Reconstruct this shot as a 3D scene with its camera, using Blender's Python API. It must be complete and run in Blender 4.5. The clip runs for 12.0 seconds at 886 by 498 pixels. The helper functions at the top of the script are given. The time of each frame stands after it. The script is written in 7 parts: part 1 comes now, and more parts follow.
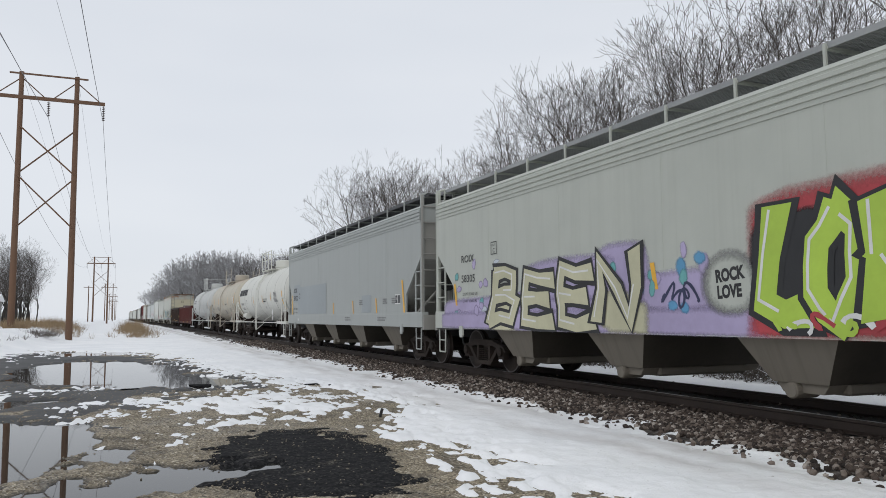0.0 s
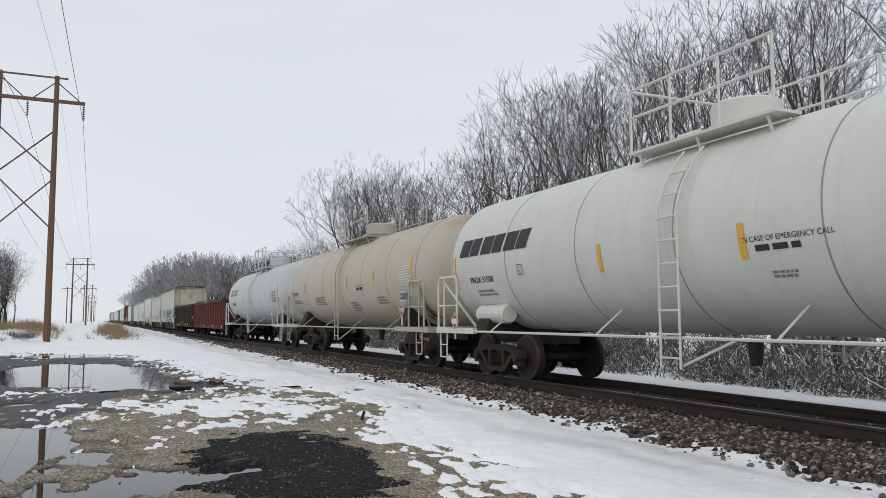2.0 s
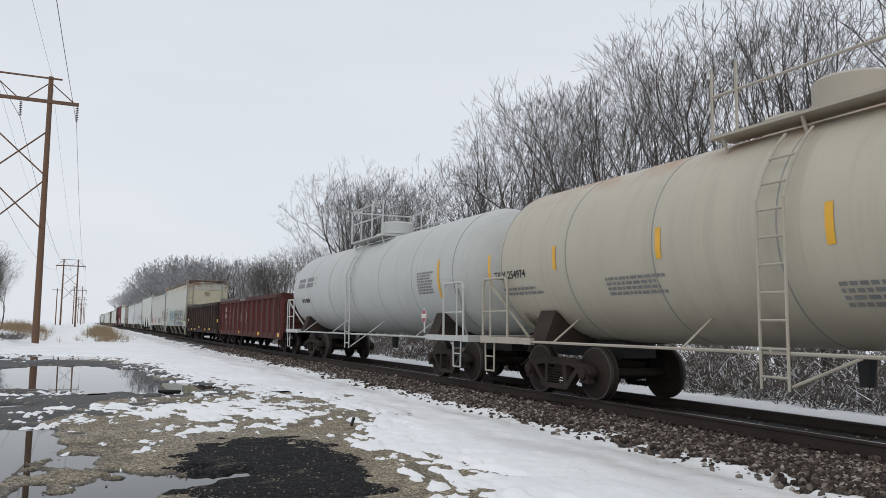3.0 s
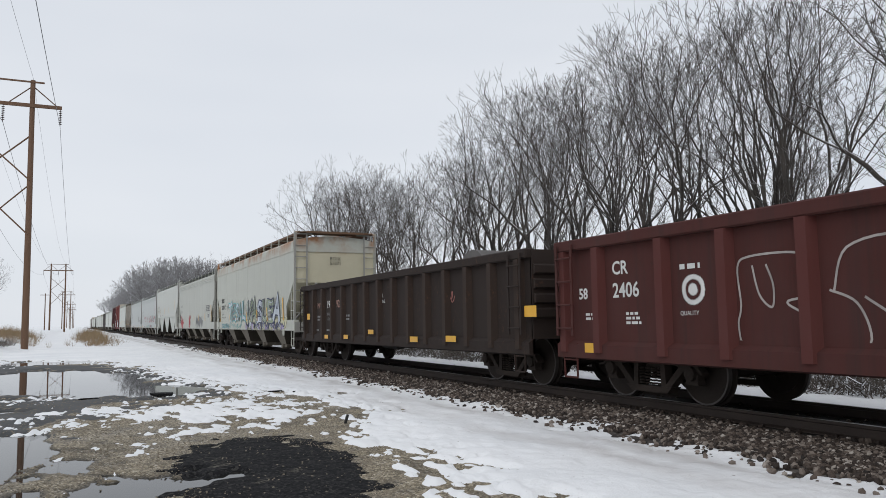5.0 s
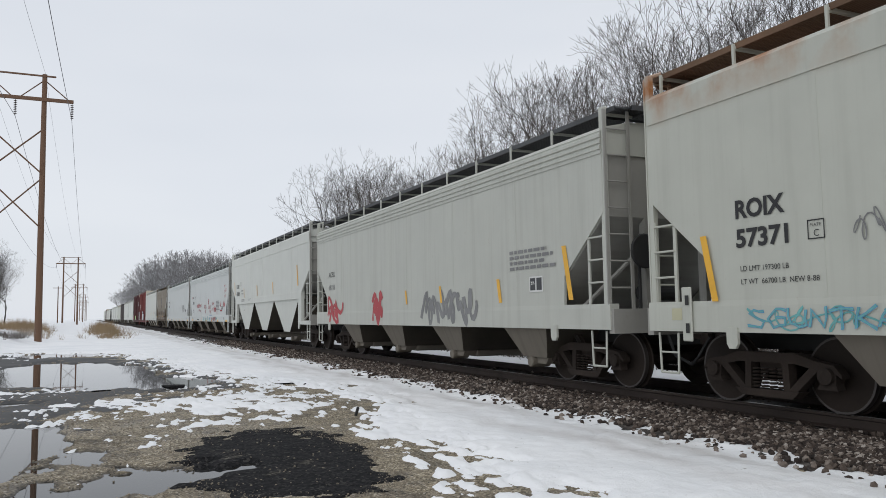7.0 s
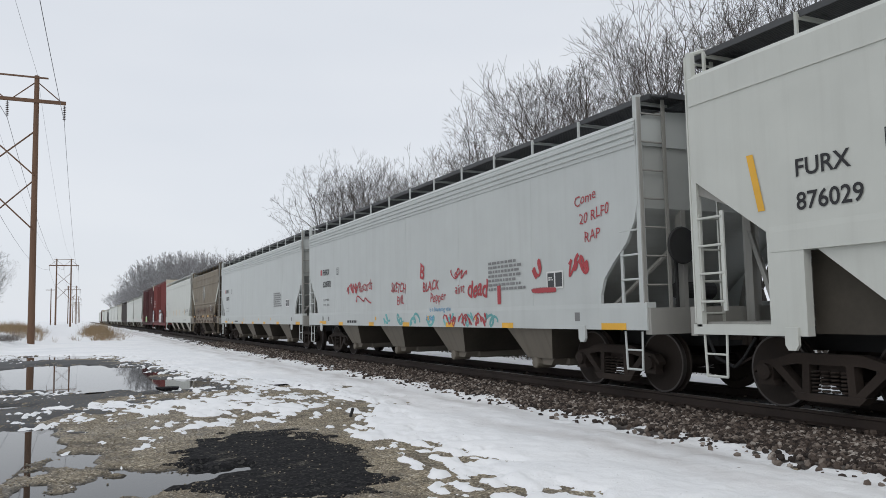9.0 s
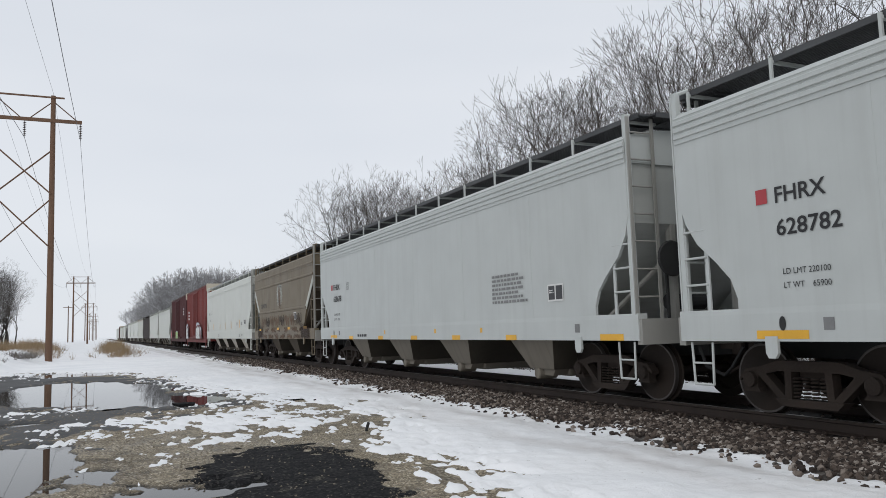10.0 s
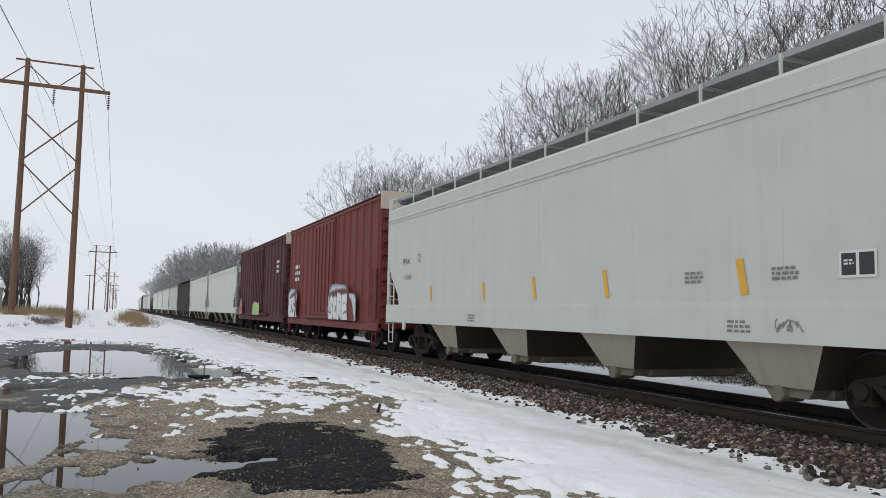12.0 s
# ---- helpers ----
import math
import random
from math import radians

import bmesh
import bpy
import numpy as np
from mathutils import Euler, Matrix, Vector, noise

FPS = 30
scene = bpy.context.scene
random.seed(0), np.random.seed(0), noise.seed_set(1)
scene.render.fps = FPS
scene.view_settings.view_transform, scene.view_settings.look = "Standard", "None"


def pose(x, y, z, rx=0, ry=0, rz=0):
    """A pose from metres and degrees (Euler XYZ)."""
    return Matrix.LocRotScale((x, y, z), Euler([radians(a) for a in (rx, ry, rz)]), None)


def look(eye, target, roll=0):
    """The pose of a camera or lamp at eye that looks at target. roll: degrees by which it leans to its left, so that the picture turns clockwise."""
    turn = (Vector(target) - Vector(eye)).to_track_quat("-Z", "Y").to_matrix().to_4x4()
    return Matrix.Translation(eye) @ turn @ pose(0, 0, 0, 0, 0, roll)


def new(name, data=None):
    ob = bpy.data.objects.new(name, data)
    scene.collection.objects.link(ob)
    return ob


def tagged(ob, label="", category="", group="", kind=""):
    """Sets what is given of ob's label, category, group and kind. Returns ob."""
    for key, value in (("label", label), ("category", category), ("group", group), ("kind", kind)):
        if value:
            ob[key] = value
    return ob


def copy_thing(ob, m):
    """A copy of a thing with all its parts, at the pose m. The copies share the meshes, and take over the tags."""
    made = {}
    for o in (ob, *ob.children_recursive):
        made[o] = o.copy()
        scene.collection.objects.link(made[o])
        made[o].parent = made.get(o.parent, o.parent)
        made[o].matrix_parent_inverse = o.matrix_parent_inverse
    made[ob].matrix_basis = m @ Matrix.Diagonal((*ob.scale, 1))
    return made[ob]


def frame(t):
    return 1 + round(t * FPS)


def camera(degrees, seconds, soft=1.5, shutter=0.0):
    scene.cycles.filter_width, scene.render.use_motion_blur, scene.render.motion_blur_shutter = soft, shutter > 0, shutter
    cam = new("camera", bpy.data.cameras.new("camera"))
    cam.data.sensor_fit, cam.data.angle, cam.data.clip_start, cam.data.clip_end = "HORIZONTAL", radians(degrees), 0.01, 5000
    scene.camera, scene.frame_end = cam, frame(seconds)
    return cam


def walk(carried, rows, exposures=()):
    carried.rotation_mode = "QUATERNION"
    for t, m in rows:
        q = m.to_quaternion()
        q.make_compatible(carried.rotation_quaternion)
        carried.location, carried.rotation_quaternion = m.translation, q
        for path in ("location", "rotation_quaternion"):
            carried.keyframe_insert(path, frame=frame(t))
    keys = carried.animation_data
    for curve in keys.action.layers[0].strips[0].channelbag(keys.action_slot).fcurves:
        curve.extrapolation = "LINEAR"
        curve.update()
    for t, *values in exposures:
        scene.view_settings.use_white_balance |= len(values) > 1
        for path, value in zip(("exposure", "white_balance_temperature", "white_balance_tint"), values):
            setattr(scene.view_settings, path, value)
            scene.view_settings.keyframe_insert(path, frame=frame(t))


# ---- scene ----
# The track runs along +y; the train comes towards -y. z = 0 is the water level of the puddles.
EYE = 1.6
cam = camera(60.0, 12.0, soft=0.8)
PATH = [
    (0.0, pose(0, 0, EYE, 94.99, 0.35, -23.01)),
    (0.5, pose(0, 0, EYE, 94.94, 0.11, -22.91)),
    (1.0, pose(0, 0, EYE, 94.89, -0.12, -22.96)),
    (1.5, pose(0, 0, EYE, 95.00, 0.04, -23.61)),
    (2.0, pose(0, 0, EYE, 95.17, 0.20, -24.31)),
    (2.5, pose(0, 0, EYE, 95.37, -0.15, -24.39)),
    (3.0, pose(0, 0, EYE, 95.69, -0.62, -24.95)),
    (5.0, pose(0, 0, EYE, 95.32, 0.88, -25.59)),
    (5.5, pose(0, 0, EYE, 95.36, 0.85, -25.26)),
    (6.0, pose(0, 0, EYE, 95.24, 0.93, -25.04)),
    (6.5, pose(0, 0, EYE, 95.06, 0.98, -24.76)),
    (7.0, pose(0, 0, EYE, 94.80, 0.87, -24.84)),
    (9.0, pose(0, 0, EYE, 94.83, 1.11, -25.25)),
    (9.5, pose(0, 0, EYE, 95.19, 1.14, -25.38)),
    (10.0, pose(0, 0, EYE, 95.81, 1.78, -24.17)),
    (10.5, pose(0, 0, EYE, 96.09, 1.44, -21.43)),
    (11.0, pose(0, 0, EYE, 95.12, 0.24, -21.16)),
    (11.5, pose(0, 0, EYE, 94.69, -0.27, -22.06)),
    (12.0, pose(0, 0, EYE, 94.76, -1.05, -23.01)),
]
walk(cam, PATH)

# ---- light ----
world = bpy.data.worlds.new("overcast_sky")
scene.world = world
world.use_nodes = True
wn, wl = world.node_tree.nodes, world.node_tree.links
wn.clear()
w_out = wn.new("ShaderNodeOutputWorld")
w_bg = wn.new("ShaderNodeBackground")
w_sky = wn.new("ShaderNodeTexSky")
w_sky.sky_type, w_sky.sun_disc = "NISHITA", False
w_sky.sun_elevation, w_sky.sun_rotation = radians(32), radians(200)
w_tc = wn.new("ShaderNodeTexCoord")
w_cloud = wn.new("ShaderNodeTexNoise")
w_cloud.inputs["Scale"].default_value = 1.6
w_cloud.inputs["Detail"].default_value = 3.0
w_map = wn.new("ShaderNodeMapping")
w_map.inputs["Scale"].default_value = (1, 1, 3.5)
w_ramp = wn.new("ShaderNodeValToRGB")
w_ramp.color_ramp.elements[0].position, w_ramp.color_ramp.elements[0].color = 0.3, (7.0, 7.4, 8.05, 1)
w_ramp.color_ramp.elements[1].position, w_ramp.color_ramp.elements[1].color = 0.75, (7.85, 8.15, 8.65, 1)
w_mix = wn.new("ShaderNodeMixRGB")
w_mix.inputs["Fac"].default_value = 0.95
wl.new(w_tc.outputs["Generated"], w_map.inputs["Vector"])
wl.new(w_map.outputs[0], w_cloud.inputs["Vector"])
wl.new(w_cloud.outputs["Fac"], w_ramp.inputs["Fac"])
wl.new(w_sky.outputs[0], w_mix.inputs[1])
wl.new(w_ramp.outputs[0], w_mix.inputs[2])
wl.new(w_mix.outputs[0], w_bg.inputs["Color"])
w_bg.inputs["Strength"].default_value = 0.1
wl.new(w_bg.outputs[0], w_out.inputs[0])

sun_data = bpy.data.lights.new("sun", "SUN")
sun_data.energy, sun_data.angle, sun_data.color = 0.6, radians(40), (1.0, 0.97, 0.93)
sun = new("sun", sun_data)
sun.matrix_world = look((-30, -20, 40), (0, 20, 0))


# ---- materials ----
def nodes_of(name):
    m = bpy.data.materials.new(name)
    m.use_nodes = True
    return m, m.node_tree.nodes, m.node_tree.links, m.node_tree.nodes["Principled BSDF"]


def noise_node(n, l, scale, detail=4.0, stretch=(1, 1, 1), coords="Object", rough=0.55):
    tc, mp, nz = n.new("ShaderNodeTexCoord"), n.new("ShaderNodeMapping"), n.new("ShaderNodeTexNoise")
    mp.inputs["Scale"].default_value = stretch
    nz.inputs["Scale"].default_value, nz.inputs["Detail"].default_value = scale, detail
    nz.inputs["Roughness"].default_value = rough
    l.new(tc.outputs[coords], mp.inputs["Vector"])
    l.new(mp.outputs[0], nz.inputs["Vector"])
    return nz.outputs["Fac"]


def ramp(n, l, fac, stops):
    r = n.new("ShaderNodeValToRGB")
    e = r.color_ramp.elements
    while len(e) < len(stops):
        e.new(0.5)
    for el, (p, c) in zip(e, stops):
        el.position, el.color = p, (c, c, c, 1) if isinstance(c, float) else (*c, 1)
    l.new(fac, r.inputs["Fac"])
    return r.outputs["Color"]


def mix(n, l, fac, a, b, mode="MIX"):
    m = n.new("ShaderNodeMixRGB")
    m.blend_type = mode
    for sock, v in ((m.inputs["Fac"], fac), (m.inputs[1], a), (m.inputs[2], b)):
        if isinstance(v, (int, float)):
            sock.default_value = v
        elif isinstance(v, tuple):
            sock.default_value = (*v, 1)
        else:
            l.new(v, sock)
    return m.outputs[0]


def bump(n, l, bsdf, height, strength=0.3, dist=0.01):
    b = n.new("ShaderNodeBump")
    b.inputs["Strength"].default_value, b.inputs["Distance"].default_value = strength, dist
    l.new(height, b.inputs["Height"])
    l.new(b.outputs[0], bsdf.inputs["Normal"])


def plain(name, c, rough=0.6, metal=0.0, var=0.25, scale=6.0, bmp=0.15):
    """A painted or bare surface with two scales of variation."""
    m, n, l, b = nodes_of(name)
    big, small = noise_node(n, l, scale * 0.2), noise_node(n, l, scale * 4, 6)
    lo = tuple(x * (1 - var) for x in c)
    hi = tuple(min(1, x * (1 + var * 0.5)) for x in c)
    col = mix(n, l, ramp(n, l, big, [(0.3, 0.0), (0.7, 1.0)]), lo, hi)
    col = mix(n, l, 0.35, col, mix(n, l, small, lo, hi))
    l.new(col, b.inputs["Base Color"])
    b.inputs["Roughness"].default_value, b.inputs["Metallic"].default_value = rough, metal
    if bmp:
        bump(n, l, b, small, bmp, 0.01)
    return m


def paint(name, c, rust=0.2, grime=0.35, rust_c=(0.19, 0.075, 0.03), grime_c=(0.16, 0.14, 0.11), rough=0.45, hi_z=None):
    """Weathered paint on steel: streaks that run down, blotches of rust, road grime, shallow panel dents."""
    m, n, l, b = nodes_of(name)
    streak = noise_node(n, l, 1.0, 5, (1, 5.5, 0.22))
    fine = noise_node(n, l, 1.0, 6, (1, 26, 0.7))
    blot = noise_node(n, l, 1.3, 6)
    spots = noise_node(n, l, 9.0, 6, rough=0.7)
    dents = noise_node(n, l, 0.9, 2)
    base = mix(n, l, ramp(n, l, blot, [(0.3, 0.0), (0.75, 1.0)]), tuple(x * 0.9 for x in c), c)
    g = mix(n, l, 1.0, ramp(n, l, streak, [(0.5, 0.0), (0.85, grime * 0.6)]), ramp(n, l, fine, [(0.55, 0.0), (0.9, grime * 0.35)]), "ADD")
    base = mix(n, l, g, base, grime_c)
    r = mix(n, l, 1.0, ramp(n, l, spots, [(0.66 - rust * 0.12, 0.0), (0.74, rust)]), ramp(n, l, blot, [(0.45, 0.0), (0.65, 1.0)]), "MULTIPLY")
    base = mix(n, l, r, base, rust_c)
    if hi_z is not None:
        # rust that has run from the roof edge
        tc, sp = n.new("ShaderNodeTexCoord"), n.new("ShaderNodeSeparateXYZ")
        l.new(tc.outputs["Object"], sp.inputs[0])
        mr = n.new("ShaderNodeMapRange")
        mr.inputs["From Min"].default_value, mr.inputs["From Max"].default_value = hi_z - 0.55, hi_z
        l.new(sp.outputs["Z"], mr.inputs["Value"])
        k = mix(n, l, 1.0, mr.outputs[0], ramp(n, l, blot, [(0.42, 0.0), (0.62, 1.0)]), "MULTIPLY")
        base = mix(n, l, k, base, (0.33, 0.14, 0.05))
    l.new(base, b.inputs["Base Color"])
    l.new(ramp(n, l, blot, [(0.2, rough), (0.9, min(1.0, rough + 0.25))]), b.inputs["Roughness"])
    bump(n, l, b, dents, 0.12, 0.03)
    return m


def ground_mat():
    m, n, l, b = nodes_of("wet_gravel")
    big, mid = noise_node(n, l, 0.35, 5), noise_node(n, l, 2.2, 6)
    tc = n.new("ShaderNodeTexCoord")
    vor = n.new("ShaderNodeTexVoronoi")
    vor.inputs["Scale"].default_value = 52.0
    l.new(tc.outputs["Object"], vor.inputs["Vector"])
    vor2 = n.new("ShaderNodeTexVoronoi")
    vor2.inputs["Scale"].default_value = 23.0
    l.new(tc.outputs["Object"], vor2.inputs["Vector"])
    pebble = mix(n, l, 0.22, vor.outputs["Color"], vor2.outputs["Color"])
    bw = n.new("ShaderNodeRGBToBW")
    l.new(pebble, bw.inputs[0])
    stones = ramp(n, l, bw.outputs[0], [(0.14, (0.03, 0.023, 0.014)), (0.42, (0.21, 0.17, 0.108)), (0.68, (0.37, 0.31, 0.21)), (0.88, (0.68, 0.62, 0.52))])
    damp = ramp(n, l, mid, [(0.46, 0.0), (0.66, 1.0)])
    col = mix(n, l, damp, stones, mix(n, l, 1.0, stones, (0.5, 0.5, 0.52), "MULTIPLY"))
    sp, mr = n.new("ShaderNodeSeparateXYZ"), n.new("ShaderNodeMapRange")
    l.new(tc.outputs["Object"], sp.inputs[0])
    mr.inputs["From Min"].default_value, mr.inputs["From Max"].default_value = 0.026, 0.004
    l.new(sp.outputs["Z"], mr.inputs["Value"])
    col = mix(n, l, mr.outputs[0], col, mix(n, l, 1.0, col, (0.3, 0.3, 0.32), "MULTIPLY"))
    l.new(col, b.inputs["Base Color"])
    l.new(ramp(n, l, big, [(0.35, 0.5), (0.65, 0.9)]), b.inputs["Roughness"])
    bump(n, l, b, bw.outputs[0], 1.0, 0.04)
    return m


def snow_mat():
    m, n, l, b = nodes_of("old_snow")
    big, mid, fine = noise_node(n, l, 0.4, 4), noise_node(n, l, 5.0, 6), noise_node(n, l, 60.0, 4)
    dirt = noise_node(n, l, 14.0, 6, rough=0.75)
    col = mix(n, l, ramp(n, l, big, [(0.35, 0.0), (0.7, 1.0)]), (0.80, 0.81, 0.82), (0.9, 0.9, 0.9))
    col = mix(n, l, ramp(n, l, dirt, [(0.64, 0.0), (0.70, 0.85)]), col, (0.16, 0.13, 0.1))
    tc, sp = n.new("ShaderNodeTexCoord"), n.new("ShaderNodeSeparateXYZ")
    l.new(tc.outputs["Object"], sp.inputs[0])
    wob = n.new("ShaderNodeMath")
    wob.operation = "ADD"
    l.new(sp.outputs["X"], wob.inputs[0])
    l.new(noise_node(n, l, 0.5, 4), wob.inputs[1])
    mr = n.new("ShaderNodeMapRange")
    mr.inputs["From Min"].default_value, mr.inputs["From Max"].default_value = 0.0, 10.0
    l.new(wob.outputs[0], mr.inputs["Value"])
    trod = ramp(n, l, mr.outputs[0], [(0.545, 0.0), (0.585, 0.55), (0.615, 0.2), (0.645, 0.6), (0.69, 0.0)])
    trod = mix(n, l, 1.0, trod, ramp(n, l, noise_node(n, l, 1.2, 5, (1, 0.3, 1)), [(0.35, 0.3), (0.6, 1.0)]), "MULTIPLY")
    col = mix(n, l, trod, col, (0.42, 0.39, 0.37))
    l.new(col, b.inputs["Base Color"])
    b.inputs["Roughness"].default_value = 0.8
    bump(n, l, b, mix(n, l, 0.15, mid, fine), 0.6, 0.06)
    return m


def water_mat():
    m, n, l, b = nodes_of("puddle_water")
    b.inputs["Base Color"].default_value = (0.02, 0.02, 0.018, 1)
    b.inputs["Roughness"].default_value = 0.02
    b.inputs["IOR"].default_value = 1.33
    b.inputs["Specular IOR Level"].default_value = 0.4
    bump(n, l, b, noise_node(n, l, 3.0, 2), 0.012, 0.01)
    return m


def bark_mat(name, lo, hi, snow=0.35):
    """Bark; snow lies on what faces up."""
    m, n, l, b = nodes_of(name)
    col = mix(n, l, noise_node(n, l, 3.0, 5, (1, 1, 0.3)), lo, hi)
    geo, sp = n.new("ShaderNodeNewGeometry"), n.new("ShaderNodeSeparateXYZ")
    l.new(geo.outputs["Normal"], sp.inputs[0])
    up = ramp(n, l, sp.outputs["Z"], [(0.3, 0.0), (0.6, 1.0)])
    patch = ramp(n, l, noise_node(n, l, 1.1, 3), [(0.58 - snow * 0.3, 0.0), (0.62, 1.0)])
    col = mix(n, l, mix(n, l, 1.0, up, patch, "MULTIPLY"), col, (0.75, 0.77, 0.8))
    l.new(col, b.inputs["Base Color"])
    b.inputs["Roughness"].default_value = 0.9
    return m


def stone_mat():
    m, n, l, b = nodes_of("ballast_stone")
    oi, geo = n.new("ShaderNodeObjectInfo"), n.new("ShaderNodeNewGeometry")
    s = n.new("ShaderNodeMath")
    s.operation = "ADD"
    l.new(oi.outputs["Random"], s.inputs[0])
    l.new(geo.outputs["Random Per Island"], s.inputs[1])
    f = n.new("ShaderNodeMath")
    f.operation = "FRACT"
    l.new(s.outputs[0], f.inputs[0])
    col = ramp(n, l, f.outputs[0], [(0.0, (0.018, 0.012, 0.009)), (0.4, (0.055, 0.038, 0.029)), (0.68, (0.13, 0.098, 0.078)), (0.88, (0.27, 0.225, 0.19)), (1.0, (0.5, 0.45, 0.4))])
    col = mix(n, l, 0.4, col, mix(n, l, 1.0, col, noise_node(n, l, 40.0, 5), "MULTIPLY"))
    l.new(col, b.inputs["Base Color"])
    b.inputs["Roughness"].default_value = 0.85
    bump(n, l, b, noise_node(n, l, 60.0, 4), 0.4, 0.01)
    return m


def wood_mat(name, lo, hi):
    m, n, l, b = nodes_of(name)
    g = noise_node(n, l, 2.0, 6, (14, 14, 0.5))
    w = noise_node(n, l, 0.25, 3)
    col = mix(n, l, mix(n, l, 0.5, g, w), lo, hi)
    l.new(col, b.inputs["Base Color"])
    b.inputs["Roughness"].default_value = 0.85
    bump(n, l, b, g, 0.4, 0.01)
    return m


def ballast_mat():
    m, n, l, b = nodes_of("crushed_stone_bed")
    tc, vor = n.new("ShaderNodeTexCoord"), n.new("ShaderNodeTexVoronoi")
    vor.inputs["Scale"].default_value = 16.0
    l.new(tc.outputs["Object"], vor.inputs["Vector"])
    bw = n.new("ShaderNodeRGBToBW")
    l.new(vor.outputs["Color"], bw.inputs[0])
    col = ramp(n, l, bw.outputs[0], [(0.15, (0.016, 0.013, 0.011)), (0.5, (0.05, 0.04, 0.034)), (0.85, (0.13, 0.115, 0.1))])
    l.new(col, b.inputs["Base Color"])
    b.inputs["Roughness"].default_value = 0.9
    bump(n, l, b, vor.outputs["Distance"], 0.9, 0.04)
    return m


def tar_mat():
    m, n, l, b = nodes_of("black_asphalt_millings")
    tc, vor = n.new("ShaderNodeTexCoord"), n.new("ShaderNodeTexVoronoi")
    vor.inputs["Scale"].default_value = 38.0
    l.new(tc.outputs["Object"], vor.inputs["Vector"])
    bw = n.new("ShaderNodeRGBToBW")
    l.new(vor.outputs["Color"], bw.inputs[0])
    black = ramp(n, l, bw.outputs[0], [(0.2, (0.006, 0.006, 0.007)), (0.7, (0.018, 0.018, 0.019)), (0.88, (0.05, 0.048, 0.045))])
    grit = ramp(n, l, bw.outputs[0], [(0.3, (0.05, 0.045, 0.035)), (0.8, (0.3, 0.27, 0.22))])
    worn = ramp(n, l, noise_node(n, l, 1.6, 6, rough=0.7), [(0.60, 0.0), (0.72, 0.7)])
    l.new(mix(n, l, worn, black, grit), b.inputs["Base Color"])
    b.inputs["Roughness"].default_value = 0.95
    b.inputs["Specular IOR Level"].default_value = 0.15
    bump(n, l, b, bw.outputs[0], 1.0, 0.03)
    return m


GRAVEL, SNOW, WATER, STONE = ground_mat(), snow_mat(), water_mat(), stone_mat()
TAR = tar_mat()
BARK = bark_mat("bare_bark", (0.016, 0.014, 0.012), (0.055, 0.047, 0.04), 0.15)
TWIG = bark_mat("twigs", (0.035, 0.03, 0.026), (0.1, 0.086, 0.075), 0.5)
BRUSH = bark_mat("snowy_brush", (0.06, 0.05, 0.042), (0.17, 0.145, 0.125), 0.55)
STRAW = plain("dry_grass", (0.3, 0.215, 0.125), 0.9, var=0.6, scale=3, bmp=0)
POLE = wood_mat("weathered_pole", (0.075, 0.041, 0.025), (0.2, 0.115, 0.07))
TIE = wood_mat("creosoted_tie", (0.02, 0.017, 0.015), (0.055, 0.046, 0.04))
RAIL = plain("rail_steel", (0.045, 0.032, 0.026), 0.7, 0.3, 0.4, 8)
RAILTOP = plain("worn_rail_head", (0.3, 0.29, 0.28), 0.3, 0.9, 0.2, 8, 0)
TRUCKM = plain("grimy_truck_iron", (0.036, 0.025, 0.019), 0.9, 0.0, 0.5, 7, 0.5)
WHEEL = plain("wheel_steel", (0.027, 0.018, 0.013), 0.85, 0.0, 0.6, 5, 0.3)
TREAD = plain("worn_tread", (0.1, 0.09, 0.085), 0.5, 0.7, 0.3, 5, 0)
DARK = plain("dark_steel", (0.03, 0.03, 0.03), 0.7, 0.1, 0.4, 6)
GRATE = plain("running_board_grating", (0.09, 0.092, 0.095), 0.6, 0.5, 0.3, 5, 0)
GALV = plain("galvanised_steel", (0.42, 0.43, 0.43), 0.5, 0.3, 0.25, 6)
WIRE = plain("wire", (0.12, 0.12, 0.13), 0.6, 0.4, 0.1, 2, 0)
PORC = plain("brown_porcelain", (0.1, 0.08, 0.075), 0.3, 0, 0.3, 9, 0)
BLACKP = plain("black_lettering", (0.02, 0.02, 0.022), 0.6, 0, 0.4, 8, 0)
GREYP = plain("grey_lettering", (0.22, 0.22, 0.22), 0.6, 0, 0.3, 8, 0)
WHITEP = plain("white_lettering", (0.72, 0.72, 0.7), 0.6, 0, 0.25, 8, 0)
YELLOW = plain("yellow_reflector", (0.78, 0.42, 0.035), 0.45, 0, 0.2, 9, 0)
REDP = plain("red_spray_paint", (0.42, 0.05, 0.06), 0.6, 0, 0.3, 5, 0)
LILAC = plain("lilac_spray_paint", (0.42, 0.36, 0.55), 0.6, 0, 0.3, 3, 0)
CREAM = plain("cream_spray_paint", (0.55, 0.53, 0.36), 0.6, 0, 0.3, 3, 0)
LIME = plain("lime_spray_paint", (0.42, 0.6, 0.07), 0.5, 0, 0.3, 3, 0)
OLIVE = plain("olive_spray_paint", (0.29, 0.345, 0.24), 0.6, 0, 0.45, 3, 0)
NAVY = plain("navy_spray_paint", (0.03, 0.035, 0.09), 0.6, 0, 0.4, 4, 0)
TEAL = plain("teal_spray_paint", (0.15, 0.42, 0.42), 0.6, 0, 0.4, 4, 0)
BLUEP = plain("blue_spray_paint", (0.1, 0.3, 0.5), 0.6, 0, 0.3, 5, 0)
PALEB = plain("pale_spray_paint", (0.55, 0.6, 0.66), 0.6, 0, 0.3, 3, 0)


